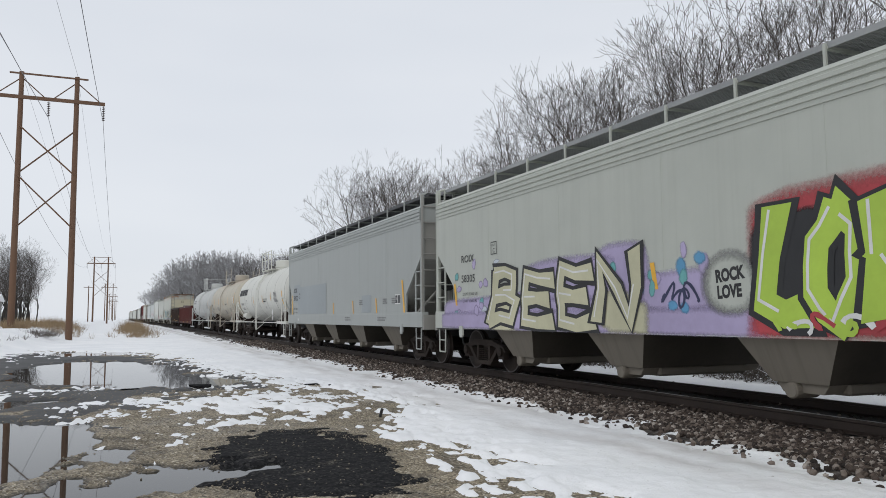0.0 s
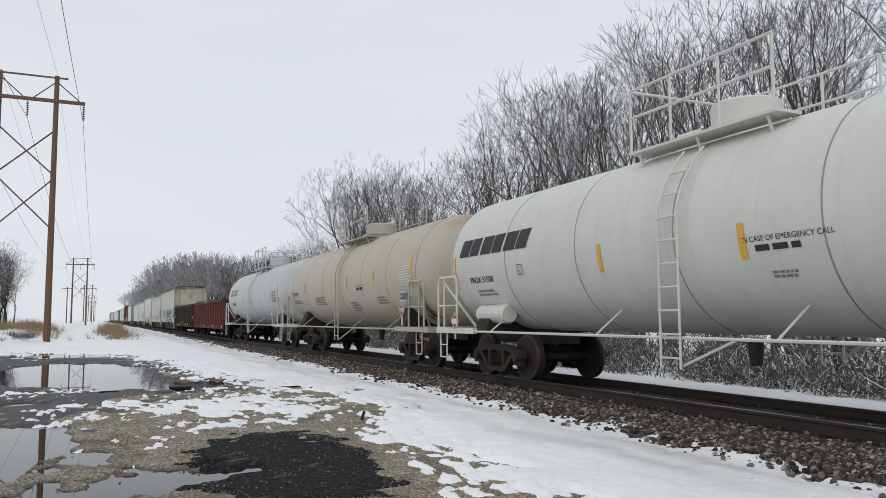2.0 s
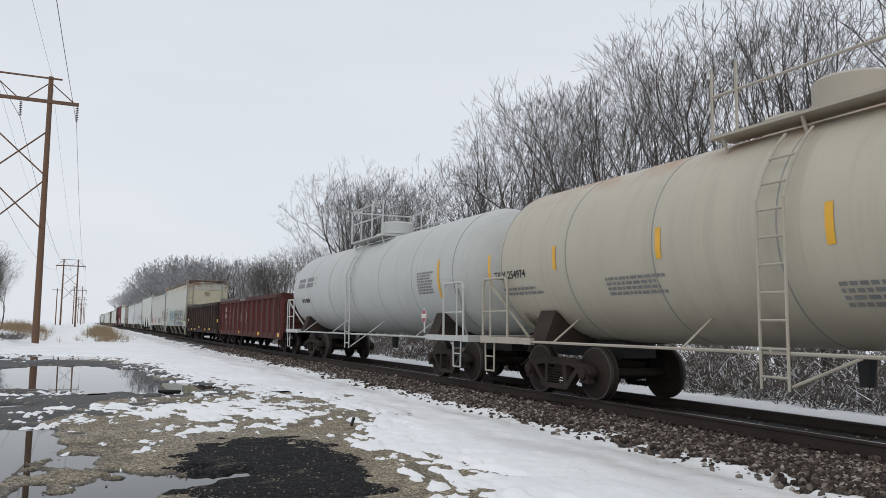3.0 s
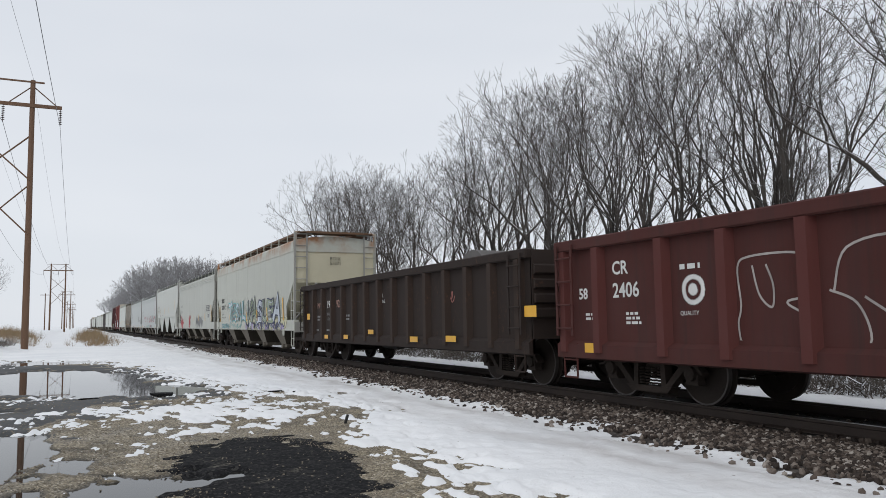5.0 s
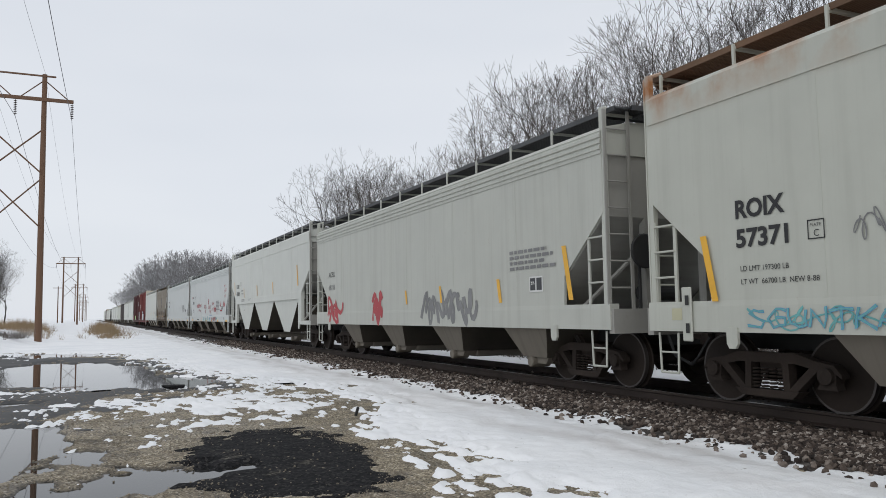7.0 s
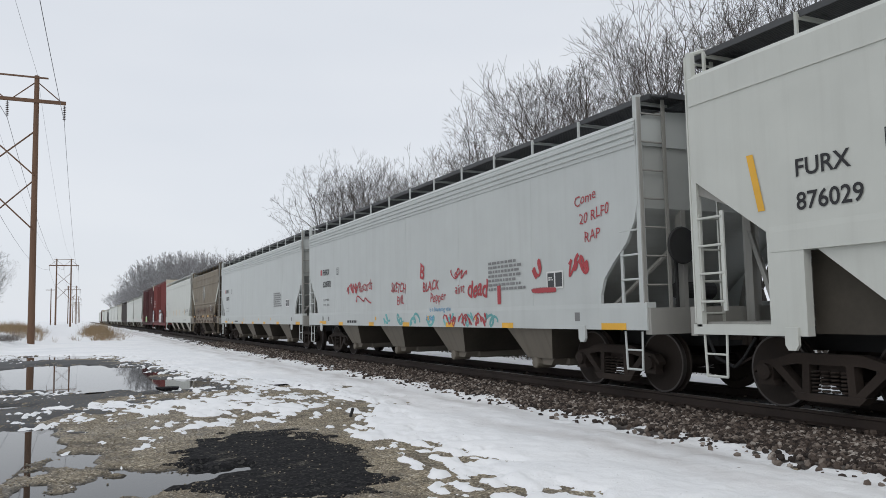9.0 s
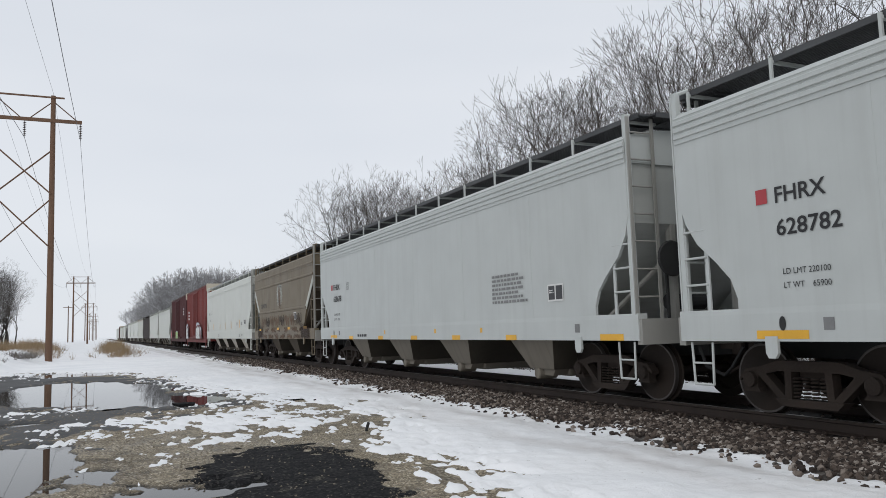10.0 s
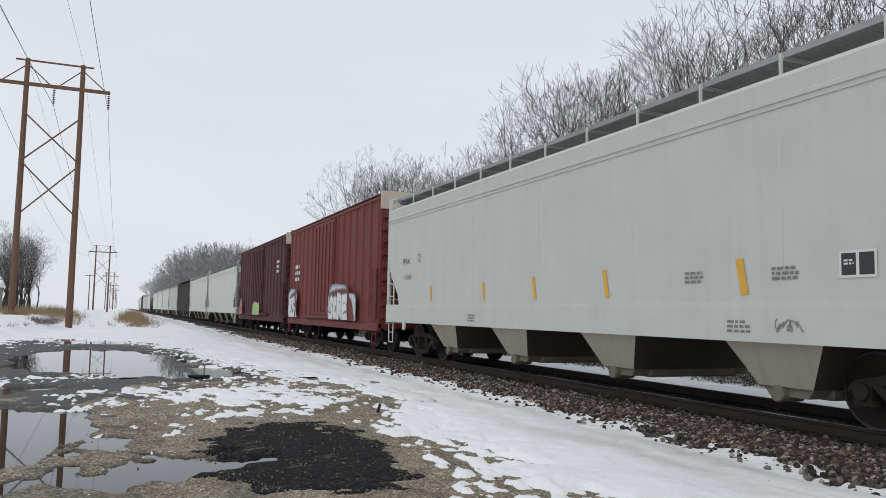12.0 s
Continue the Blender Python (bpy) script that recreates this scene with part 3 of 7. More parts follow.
def wheelset_mesh():
    b = MB()
    for s in (-1, 1):
        x = s * 0.755
        p = [(0.0, 0.08), (0.055, 0.1), (0.06, 0.14), (0.02, 0.18), (0.01, 0.34), (0.06, 0.375), (0.062, WR - 0.012)]
        q = [(0.062, WR - 0.012), (0.055, WR), (-0.06, WR + 0.004), (-0.075, WR + 0.025), (-0.09, WR + 0.02), (-0.09, 0.37), (-0.03, 0.33), (-0.03, 0.18), (-0.08, 0.13), (-0.08, 0.08)]
        b.lathe([(x + s * a, r) for a, r in p], "x", 36, mat=0)
        b.lathe([(x + s * a, r) for a, r in q], "x", 36, mat=0)
        b.lathe([(x + s * 0.0635, WR - 0.03), (x + s * 0.0635, WR - 0.004), (x + s * 0.05, WR + 0.002), (x + s * 0.0, WR + 0.003)], "x", 36, mat=1, caps=False)
        b.lathe([(x + s * 0.05, 0.075), (x + s * 0.2, 0.075)], "x", 12)
        for k in range(3):
            a = 2 * math.pi * k / 3
            b.tube((x + s * 0.19, 0.045 * math.cos(a), 0.045 * math.sin(a)), (x + s * 0.235, 0.045 * math.cos(a), 0.045 * math.sin(a)), 0.014)
    b.lathe([(-0.75, 0.08), (0.75, 0.08)], "x", 12)
    return b.mesh("wheelset", WHEEL, TREAD, smooth=True)


def sideframe_mesh():
    """Cast side frame: arched top, sagging bottom bar, two windows and a spring nest."""
    b = MB()
    x0, x1 = -0.07, 0.07
    top = [(-1.08, 0.02), (-0.98, 0.13), (-0.72, 0.17), (-0.45, 0.25), (0.45, 0.25), (0.72, 0.17), (0.98, 0.13), (1.08, 0.02)]
    low = [(1.08, -0.02), (0.98, 0.04), (0.75, 0.06), (0.45, 0.12), (-0.45, 0.12), (-0.75, 0.06), (-0.98, 0.04), (-1.08, -0.02)]
    b.prism(top + low, "x", x0, x1)
    for s in (-1, 1):
        b.prism([(s * 0.78, 0.07), (s * 0.66, 0.1), (s * 0.30, -0.24), (s * 0.40, -0.27)], "x", x0, x1)
        b.prism([(s * 0.24, 0.14), (s * 0.34, 0.14), (s * 0.36, -0.26), (s * 0.26, -0.26)], "x", x0, x1)
        b.prism([(s * 1.0, 0.04), (s * 0.77, 0.06), (s * 0.78, -0.1), (s * 0.74, -0.16), (s * 1.02, -0.16), (s * 1.0, -0.1)], "x", x0, x1)
        b.lathe([(-0.13, 0.05), (-0.12, 0.1), (0.1, 0.115)], "x", 16, (0, s * 0.885, 0))
    b.prism([(-0.5, -0.22), (0.5, -0.22), (0.4, -0.31), (-0.4, -0.31)], "x", x0 - 0.02, x1 + 0.02)
    for i in range(4):
        y = -0.195 + i * 0.13
        for k in range(6):
            z = -0.2 + k * 0.045
            b.lathe([(z, 0.045), (z + 0.012, 0.056), (z + 0.024, 0.045)], "z", 10, (-0.02, y, 0))
    return b.mesh("side_frame", TRUCKM)


def bolster_mesh():
    b = MB()
    b.prism([(-0.95, 0.14), (-0.3, 0.2), (0.3, 0.2), (0.95, 0.14), (0.95, -0.02), (0.3, -0.12), (-0.3, -0.12), (-0.95, -0.02)], "y", -0.2, 0.2)
    b.tube((-0.7, -0.33, -0.1), (0.7, -0.33, -0.1), 0.05)
    b.tube((-0.7, 0.33, -0.1), (0.7, 0.33, -0.1), 0.05)
    b.lathe([(0.2, 0.3), (0.32, 0.2)], "z", 16)
    return b.mesh("truck", TRUCKM)


WHEELSET, SIDEFRAME, BOLSTER = wheelset_mesh(), sideframe_mesh(), bolster_mesh()
ROLLING, CARS = [], []


def trucks(car, half, spin=True):
    for s in (-1, 1):
        tr = put("truck", BOLSTER, car, pose(0, s * half, WR))
        for q in (-1, 1):
            w = put("wheelset", WHEELSET, tr, pose(0, q * 0.885, 0))
            if spin:
                ROLLING.append((w, q * 0.885))
            put("side_frame", SIDEFRAME, tr, pose(q * 0.99, 0, 0, 0, 0, 0 if q < 0 else 180))


def coupler_mesh():
    b = MB()
    b.box(-0.07, 0.07, 0, 0.42, -0.08, 0.08)
    b.prism([(-0.14, 0.4), (-0.18, 0.55), (-0.1, 0.68), (-0.03, 0.66), (-0.02, 0.52), (0.1, 0.5), (0.14, 0.62), (0.2, 0.6), (0.14, 0.4)], "z", -0.15, 0.15)
    b.path([(-0.35, 0.05, -0.1), (-0.36, 0.25, -0.3), (-0.3, 0.55, -0.42), (-0.25, 0.72, -0.44)], 0.022)
    return b.mesh("coupler", TRUCKM)


COUPLER = coupler_mesh()


def couplers(car, y):
    put("coupler", COUPLER, car, pose(0, y, 0.87))
    put("coupler", COUPLER, car, pose(0, -y, 0.87, 0, 0, 180))


LADDERS = {}
def near(x):
    """Markings lie a hair off the sheet, each layer over the one before."""
    return x if x > -1.6 else -1.6232 - (-x - 1.6225) * 0.45


MARKS = {}   # how far each car's markings lie off its middle


def ladder_mesh(z0, z1, w, mat, r=0.016, gap=0.38):
    """Ladder in the y-z plane, centred on y = 0."""
    key = (round(z0, 2), round(z1, 2), w, mat.name, gap)
    if key not in LADDERS:
        b = MB()
        for s in (-1, 1):
            b.box(-0.012, 0.012, s * w / 2 - 0.028, s * w / 2 + 0.028, z0, z1)
        z = z0 + 0.12
        while z < z1 - 0.05:
            b.tube((-0.02, -w / 2, z), (-0.02, w / 2, z), r)
            z += gap
        LADDERS[key] = b.mesh("ladder", mat)
    return LADDERS[key]


def stirrup_mesh(mat):
    key = ("stirrup", mat.name)
    if key not in LADDERS:
        b = MB()
        b.path([(0, -0.19, 0), (0, -0.17, -0.55), (0, 0.17, -0.55), (0, 0.19, 0)], 0.018)
        b.tube((0, -0.18, -0.27), (0, 0.18, -0.27), 0.014)
        LADDERS[key] = b.mesh("stirrup_step", mat)
    return LADDERS[key]


def lettering(car, s, y, z, size, mat, x=-1.63, name="lettering", squeeze=1.0, bold=0.0, shear=0.0, tilt=0.0, wrap=None, label="", wild=0.0):
    """Writing on the side that faces the road; y, z: its lower left corner as read. wrap: (radius, centre z) of a tank."""
    y -= MARKS.get(car.name, 0.0)
    cu = bpy.data.curves.new("lettering", "FONT")
    cu.body, cu.size, cu.resolution_u, cu.offset, cu.shear = s, size * 1.4, 3, bold, shear
    tmp = bpy.data.objects.new("lettering", cu)
    me = bpy.data.meshes.new_from_object(tmp)
    bpy.data.objects.remove(tmp)
    if wild:
        bm = bmesh.new()
        bm.from_mesh(me)
        bmesh.ops.remove_doubles(bm, verts=bm.verts[:], dist=0.0005)
        bmesh.ops.subdivide_edges(bm, edges=[e for e in bm.edges if e.calc_length() > size * 0.15], cuts=3, use_grid_fill=True)
        bm.to_mesh(me)
        bm.free()
    n = len(me.vertices)
    co = np.zeros(n * 3)
    me.vertices.foreach_get("co", co)
    co = co.reshape(-1, 3)
    u, v = co[:, 0] * squeeze, co[:, 1].copy()
    if wild:
        u, v = u + wild * size * 0.13 * np.sin(v / size * 4.3 + wild * 7), v + wild * size * 0.12 * np.sin(u / size * 4.0 + wild * 3)
        v = v + 0.16 * size * np.clip(v / size - 0.75, 0, 1) * np.sin(u / size * 9)
    ct, st = math.cos(radians(tilt)), math.sin(radians(tilt))
    u, v = u * ct - v * st, u * st + v * ct
    if wrap:
        rad, zc = wrap
        a = math.asin(max(-1, min(1, (z - zc) / rad))) + v / rad
        out = np.stack([-(rad + 0.009) * np.cos(a), y - u, zc + (rad + 0.009) * np.sin(a)], -1)
    else:
        out = np.stack([np.full(n, near(x)), y - u, z + v], -1)
    me.vertices.foreach_set("co", out.reshape(-1))
    me.update()
    me.materials.clear()
    me.materials.append(mat)
    return put(name, me, car, label=label)


def bars(car, y, z, w, rows, h, mat, x=-1.63, wrap=None, seed=0, name="lettering"):
    """Lines of writing too small to read: plain bars."""
    b, rg, x = MB(), random.Random(seed), near(x)
    y -= MARKS.get(car.name, 0.0)
    for i in range(rows):
        u, zz = 0.0, z - i * h * 1.7
        end = w * rg.uniform(0.75, 1.0)
        while u < end:
            k = min(rg.uniform(0.5, 1.6) * h * 2.2, end - u)
            if wrap:
                rad, zc = wrap
                a0, a1 = math.asin((zz - zc) / rad), math.asin((zz + h - zc) / rad)
                vs = [(-(rad + 0.009) * math.cos(a), yy, zc + (rad + 0.009) * math.sin(a)) for a in (a0, a1) for yy in (y - u, y - u - k)]
                b.add(vs, [(0, 1, 3, 2)])
            else:
                b.add([(x, y - u, zz), (x, y - u - k, zz), (x, y - u - k, zz + h), (x, y - u, zz + h)], [(0, 1, 2, 3)])
            u += k + h * 0.7
    return put(name, b.mesh("lettering", mat), car)


def plate(car, name, y, z, w, h, mat, x=-1.628, wrap=None, lean=0.0):
    """A flat reflector, panel or stripe on the side."""
    b, x = MB(), near(x)
    y -= MARKS.get(car.name, 0.0)
    if wrap:
        rad, zc = wrap
        n = 8
        vs = []
        for i in range(n + 1):
            a = math.asin((z - zc) / rad) + (h / rad) * i / n
            for yy in (y, y - w):
                vs.append((-(rad + 0.009) * math.cos(a), yy, zc + (rad + 0.009) * math.sin(a)))
        b.add(vs, [(2 * i, 2 * i + 1, 2 * i + 3, 2 * i + 2) for i in range(n)])
    else:
        b.add([(x, y, z), (x, y - w, z), (x, y - w + lean, z + h), (x, y + lean, z + h)], [(0, 1, 2, 3)])
    return put(name, b.mesh(name, mat), car)


SPRAYS = {}


def spray(mat):
    """The same paint, thinning out towards the rim of a sprayed patch."""
    if mat.name not in SPRAYS:
        m = mat.copy()
        n, l = m.node_tree.nodes, m.node_tree.links
        at = n.new("ShaderNodeAttribute")
        at.attribute_name = "cover"
        k = n.new("ShaderNodeMath")
        k.operation, k.use_clamp = "MULTIPLY_ADD", True
        l.new(at.outputs["Fac"], k.inputs[0])
        k.inputs[1].default_value = 1.25
        nz = mix(n, l, 1.0, noise_node(n, l, 22.0, 5, rough=0.7), (0.5, 0.5, 0.5), "SUBTRACT")
        l.new(nz, k.inputs[2])
        f = n.new("ShaderNodeMath")
        f.operation, f.use_clamp = "MULTIPLY", True
        l.new(k.outputs[0], f.inputs[0])
        g = n.new("ShaderNodeMath")
        g.operation, g.use_clamp = "MULTIPLY", True
        l.new(at.outputs["Fac"], g.inputs[0])
        g.inputs[1].default_value = 6.0
        l.new(g.outputs[0], f.inputs[1])
        l.new(f.outputs[0], n["Principled BSDF"].inputs["Alpha"])
        SPRAYS[mat.name] = m
    return SPRAYS[mat.name]


def cloud(car, y, z, w, h, mat, x, seed=0, name="spray_paint", rough=0.12, square=0.55, soft=0.12, cover=1.0):
    """An uneven sprayed patch with a fading rim; soft: the rim's width in metres."""
    rg, x = random.Random(seed), near(x) - (seed % 17) * 0.00012
    y -= MARKS.get(car.name, 0.0)
    n = 60
    ph = [rg.uniform(0, 6.28) for _ in range(5)]
    rings = [[], []]
    soft = min(soft, 0.35 * min(w, h))
    for i in range(n):
        a = 2 * math.pi * i / n
        k = 1 + rough * sum(math.sin((j + 2) * a + ph[j]) / (j + 1) for j in range(5))
        c, s = math.cos(a), math.sin(a)
        c, s = math.copysign(abs(c) ** square, c), math.copysign(abs(s) ** square, s)
        for q, grow in ((0, -soft * 0.5), (1, soft)):
            rings[q].append((x, y - w / 2 - c * k * (w / 2 + grow), max(0.95 + 0.002 * q, z + h / 2 + s * k * (h / 2 + grow))))
    me = bpy.data.meshes.new(name)
    me.from_pydata(rings[0] + rings[1], [], [tuple(range(n))] + [(i, (i + 1) % n, n + (i + 1) % n, n + i) for i in range(n)])
    me.attributes.new("cover", "FLOAT", "POINT").data.foreach_set("value", [cover] * n + [0.0] * n)
    me.materials.append(spray(mat))
    return put(name, me, car)


GLYPHS = {
    "B": [[(0, 0), (0.04, 1)], [(0.04, 1), (0.75, 0.92), (0.75, 0.6), (0.12, 0.5)], [(0.12, 0.5), (0.95, 0.42), (0.9, 0.05), (0, 0)]],
    "E": [[(1, 0.92), (0.12, 1), (0, 0.5), (0.12, 0), (1.05, 0.04)], [(0.05, 0.5), (0.8, 0.54)]],
    "N": [[(-0.05, 0), (0.1, 1), (0.8, 0.05), (1.0, 1.15)]],
    "L": [[(0.3, 1.08), (0.02, 0.08), (1.05, 0.02)]],
    "O": [[(0.45, 1), (0.08, 0.72), (0.08, 0.28), (0.5, 0), (0.95, 0.3), (0.9, 0.75), (0.45, 1)]],
    "K": [[(0.12, 1.02), (0, 0)], [(1, 1.08), (0.15, 0.5)], [(0.25, 0.52), (1.08, -0.06)]],
    "V": [[(0, 1), (0.42, 0.02), (1.05, 1.08)]],
    "A": [[(-0.05, 0), (0.45, 1), (1.02, -0.05)], [(0.18, 0.34), (0.88, 0.36)]],
    "G": [[(1, 0.9), (0.45, 1), (0.02, 0.5), (0.4, 0), (1, 0.12), (1, 0.5), (0.55, 0.5)]],
    "U": [[(0, 1.05), (0.06, 0.2), (0.5, 0), (0.92, 0.18), (1.0, 1)]],
    "T": [[(-0.1, 0.95), (1.1, 1.05)], [(0.5, 1), (0.55, -0.08)]],
    "S": [[(1, 0.92), (0.4, 1), (0.08, 0.74), (0.92, 0.36), (0.8, 0.04), (-0.05, 0.06)]],
    "R": [[(0, 0), (0.04, 1)], [(0.04, 1), (0.9, 0.9), (0.8, 0.55), (0.1, 0.46)], [(0.3, 0.48), (1.05, -0.05)]],
    "M": [[(-0.05, 0), (0.12, 1), (0.5, 0.35), (0.9, 1.02), (1.06, -0.04)]],
}


def ribbon(b, pts, x, width, flare):
    """A flat band along a line of (y, z), wider and pointed at its ends, a hair further out as it goes."""
    n, rim = len(pts), []
    for i in range(n):
        p = Vector(pts[i])
        d0 = (p - Vector(pts[i - 1])).normalized() if i else (Vector(pts[1]) - p).normalized()
        d1 = (Vector(pts[i + 1]) - p).normalized() if i < n - 1 else d0
        t = (d0 + d1)
        t = t.normalized() if t.length > 0.2 else d1
        k = width / 2 / max(0.62, abs(t.dot(d1)))
        if i in (0, n - 1):
            k *= 1 + flare
            p = p + t * (width * (-0.3 if i == 0 else 0.3))
        o = Vector((-t.y, t.x)) * k
        slip = t * flare * width * (0.45 if i in (0, n - 1) else 0.0)
        rim += [(x - i * 0.00006, *(p + o + slip)), (x - i * 0.00006, *(p - o - slip))]
    b.add([(q, r, max(s_, 0.96)) for q, r, s_ in rim], [(2 * i, 2 * i + 1, 2 * i + 3, 2 * i + 2) for i in range(n - 1)])
    return b


def graffiti(car, word, y, z, h, fill, line, x=-1.63, seed=0, squeeze=1.15, halo=None, shine=None, fat=0.27, edge=0.11):
    """Sprayed block letters: each a dark outline, a fill and thin highlights, tilted one against another."""
    rg = random.Random(seed)
    yy, x = y - MARKS.get(car.name, 0.0), near(x) - 0.001
    for k, ch in enumerate(word):
        hh, dz, w = h * rg.uniform(0.9, 1.08), rg.uniform(-0.05, 0.05) * h, 0.52 * h * squeeze * rg.uniform(0.92, 1.08)
        lean = rg.uniform(-0.12, 0.25)
        ph = [rg.uniform(0, 6.28) for _ in range(2)]
        lines = []
        for pts in GLYPHS[ch]:
            out = []
            for (u0, v0), (u1, v1) in zip(pts, pts[1:] + pts[-1:]):
                for q in ((0, 0.5) if (u0, v0) != (u1, v1) else (0,)):
                    u, v = u0 + (u1 - u0) * q, v0 + (v1 - v0) * q
                    u, v = u + 0.05 * math.sin(v * 5 + ph[0]), v + 0.05 * math.sin(u * 5 + ph[1])
                    out.append((yy - (u + lean * (v - 0.5)) * w, z + dz + (0.1 + 0.8 * v) * hh))
            lines.append(out)
        xs, fw = x - k * 0.0035, h * fat
        tone = fill[k % len(fill)] if isinstance(fill, tuple) else fill
        layers = [(line, fw + h * edge, 0.0), (tone, fw, 0.0016)]
        if halo:
            layers.insert(0, (halo, fw + h * 0.24, -0.0008))
        for mt, width, dx in layers:
            for j, pts in enumerate(lines):
                put("graffiti", ribbon(MB(), pts, xs - dx - j * 0.0004, width, 0.35).mesh("graffiti", mt), car)
        if shine:
            for j, pts in enumerate(lines):
                put("graffiti", ribbon(MB(), [(a + fw * 0.3, c + fw * 0.12) for a, c in pts[:-1]], xs - 0.003, h * 0.028, 0.0).mesh("graffiti", shine), car)
        yy -= w * 1.22
    return yy


def scrawl(car, y, z, w, h, mat, x=-1.63, seed=0, r=0.018, loops=6):
    """A sprayed scribble that cannot be read."""
    rg, x = random.Random(seed), near(x)
    y -= MARKS.get(car.name, 0.0)
    b = MB()
    pts, n = [], loops * 12
    ph = [rg.uniform(0, 6.28) for _ in range(4)]
    for i in range(n + 1):
        u = i / n
        a = u * loops * 6.28
        pts.append((y - w * (0.08 + 0.84 * u) - min(w / loops, h) * 0.45 * math.sin(a + ph[0]) - 0.05 * w * math.sin(a * 0.37 + ph[1]), z + h * (0.5 + 0.3 * math.sin(a * 1.13 + ph[2]) + 0.2 * math.sin(a * 0.41 + ph[3]))))
    rim = []
    for i, (yy, zz) in enumerate(pts):
        (ya, za), (yb, zb) = pts[max(0, i - 1)], pts[min(n, i + 1)]
        k = Vector((yb - ya, zb - za)).normalized() * r * (0.75 + 0.5 * rg.random())
        rim += [(x - i * 0.00004, yy - k.y, zz + k.x), (x - i * 0.00004, yy + k.y, zz - k.x)]
    b.add(rim, [(2 * i, 2 * i + 1, 2 * i + 3, 2 * i + 2) for i in range(n)])
    return put("graffiti", b.mesh("graffiti", mat), car)


def outline(car, y, z, w, h, pts, mat, x=-1.506, r=0.014, closed=False):
    """A sprayed line that runs smoothly through a few corners; pts: along and up, 0 to 1."""
    y, x, n = y - MARKS.get(car.name, 0.0), near(x), len(pts)
    at = (lambda i: Vector(pts[i % n])) if closed else (lambda i: Vector(pts[max(0, min(n - 1, i))]))
    line = []
    for i in range(n if closed else n - 1):
        p0, p1, p2, p3 = at(i - 1), at(i), at(i + 1), at(i + 2)
        for k in range(6):
            t = k / 6
            q = 0.5 * (2 * p1 + (p2 - p0) * t + (2 * p0 - 5 * p1 + 4 * p2 - p3) * t * t + (3 * p1 - p0 - 3 * p2 + p3) * t ** 3)
            line.append((y - q.x * w, z + q.y * h))
    last = at(0) if closed else at(n - 1)
    line.append((y - last.x * w, z + last.y * h))
    return put("graffiti", ribbon(MB(), line, x, r * 2, 0.0).mesh("graffiti", mat), car)


GRATES = {}


def running_board(length, mat=None):
    """Steel grating of a roof walk, 0.62 wide, bars along and across."""
    key = (round(length, 2), (mat or GRATE).name)
    if key not in GRATES:
        b = MB()
        for i in range(14):
            x = -0.31 + i * 0.0477
            b.box(x - 0.011, x + 0.011, -length / 2, length / 2, -0.02, 0.02)
        n = int(length / 0.11)
        for i in range(n + 1):
            y = -length / 2 + i * length / n
            b.box(-0.31, 0.31, y - 0.016, y + 0.016, -0.014, 0.014)
        b.box(-0.325, -0.305, -length / 2, length / 2, -0.05, 0.03)
        b.box(0.305, 0.325, -length / 2, length / 2, -0.05, 0.03)
        GRATES[key] = b.mesh("running_board", mat or GRATE)
    return GRATES[key]


def car_empty(label, category, front, rear, name):
    """The car's base on the rail; front and rear: the coupling points along the train."""
    ob = thing(name, label, category, "cars of the freight train")
    CARS.append((ob, (front + rear) / 2))
    ob.matrix_basis = pose(XC, (front + rear) / 2, ZR)
    return ob, (rear - front) / 2


# Shade on the downward bay slopes, put into the colour.
BAY_SHADE = plain("bay_slope_shade", (0.07, 0.06, 0.046), 0.85, 0, 0.5, 4)
# Hopper ends: darker base than most side sheets, heavier grime streaks.
END = paint("paint_dark_grimy_ends", (0.33, 0.325, 0.3), 0.3, 0.7, grime_c=(0.1, 0.088, 0.07), rough=0.7)
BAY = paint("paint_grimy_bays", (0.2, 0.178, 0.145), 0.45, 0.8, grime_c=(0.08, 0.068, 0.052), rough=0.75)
GATE = MB().soft(-0.9, 0.9, -0.4, 0.4, 0.28, 0.43, 0.03)
for q_ in (-1, 1):
    GATE.lathe([(q_ * 1.3, 0.09), (q_ * 1.28, 0.105), (q_ * 0.9, 0.105)], "x", 14, (0, 0.1, 0.33))
    GATE.prism([(-0.4, 0.43), (0.4, 0.43), (0.3, 0.3), (-0.3, 0.3)], "x", q_ * 0.9, q_ * 1.2)
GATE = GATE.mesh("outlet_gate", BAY)


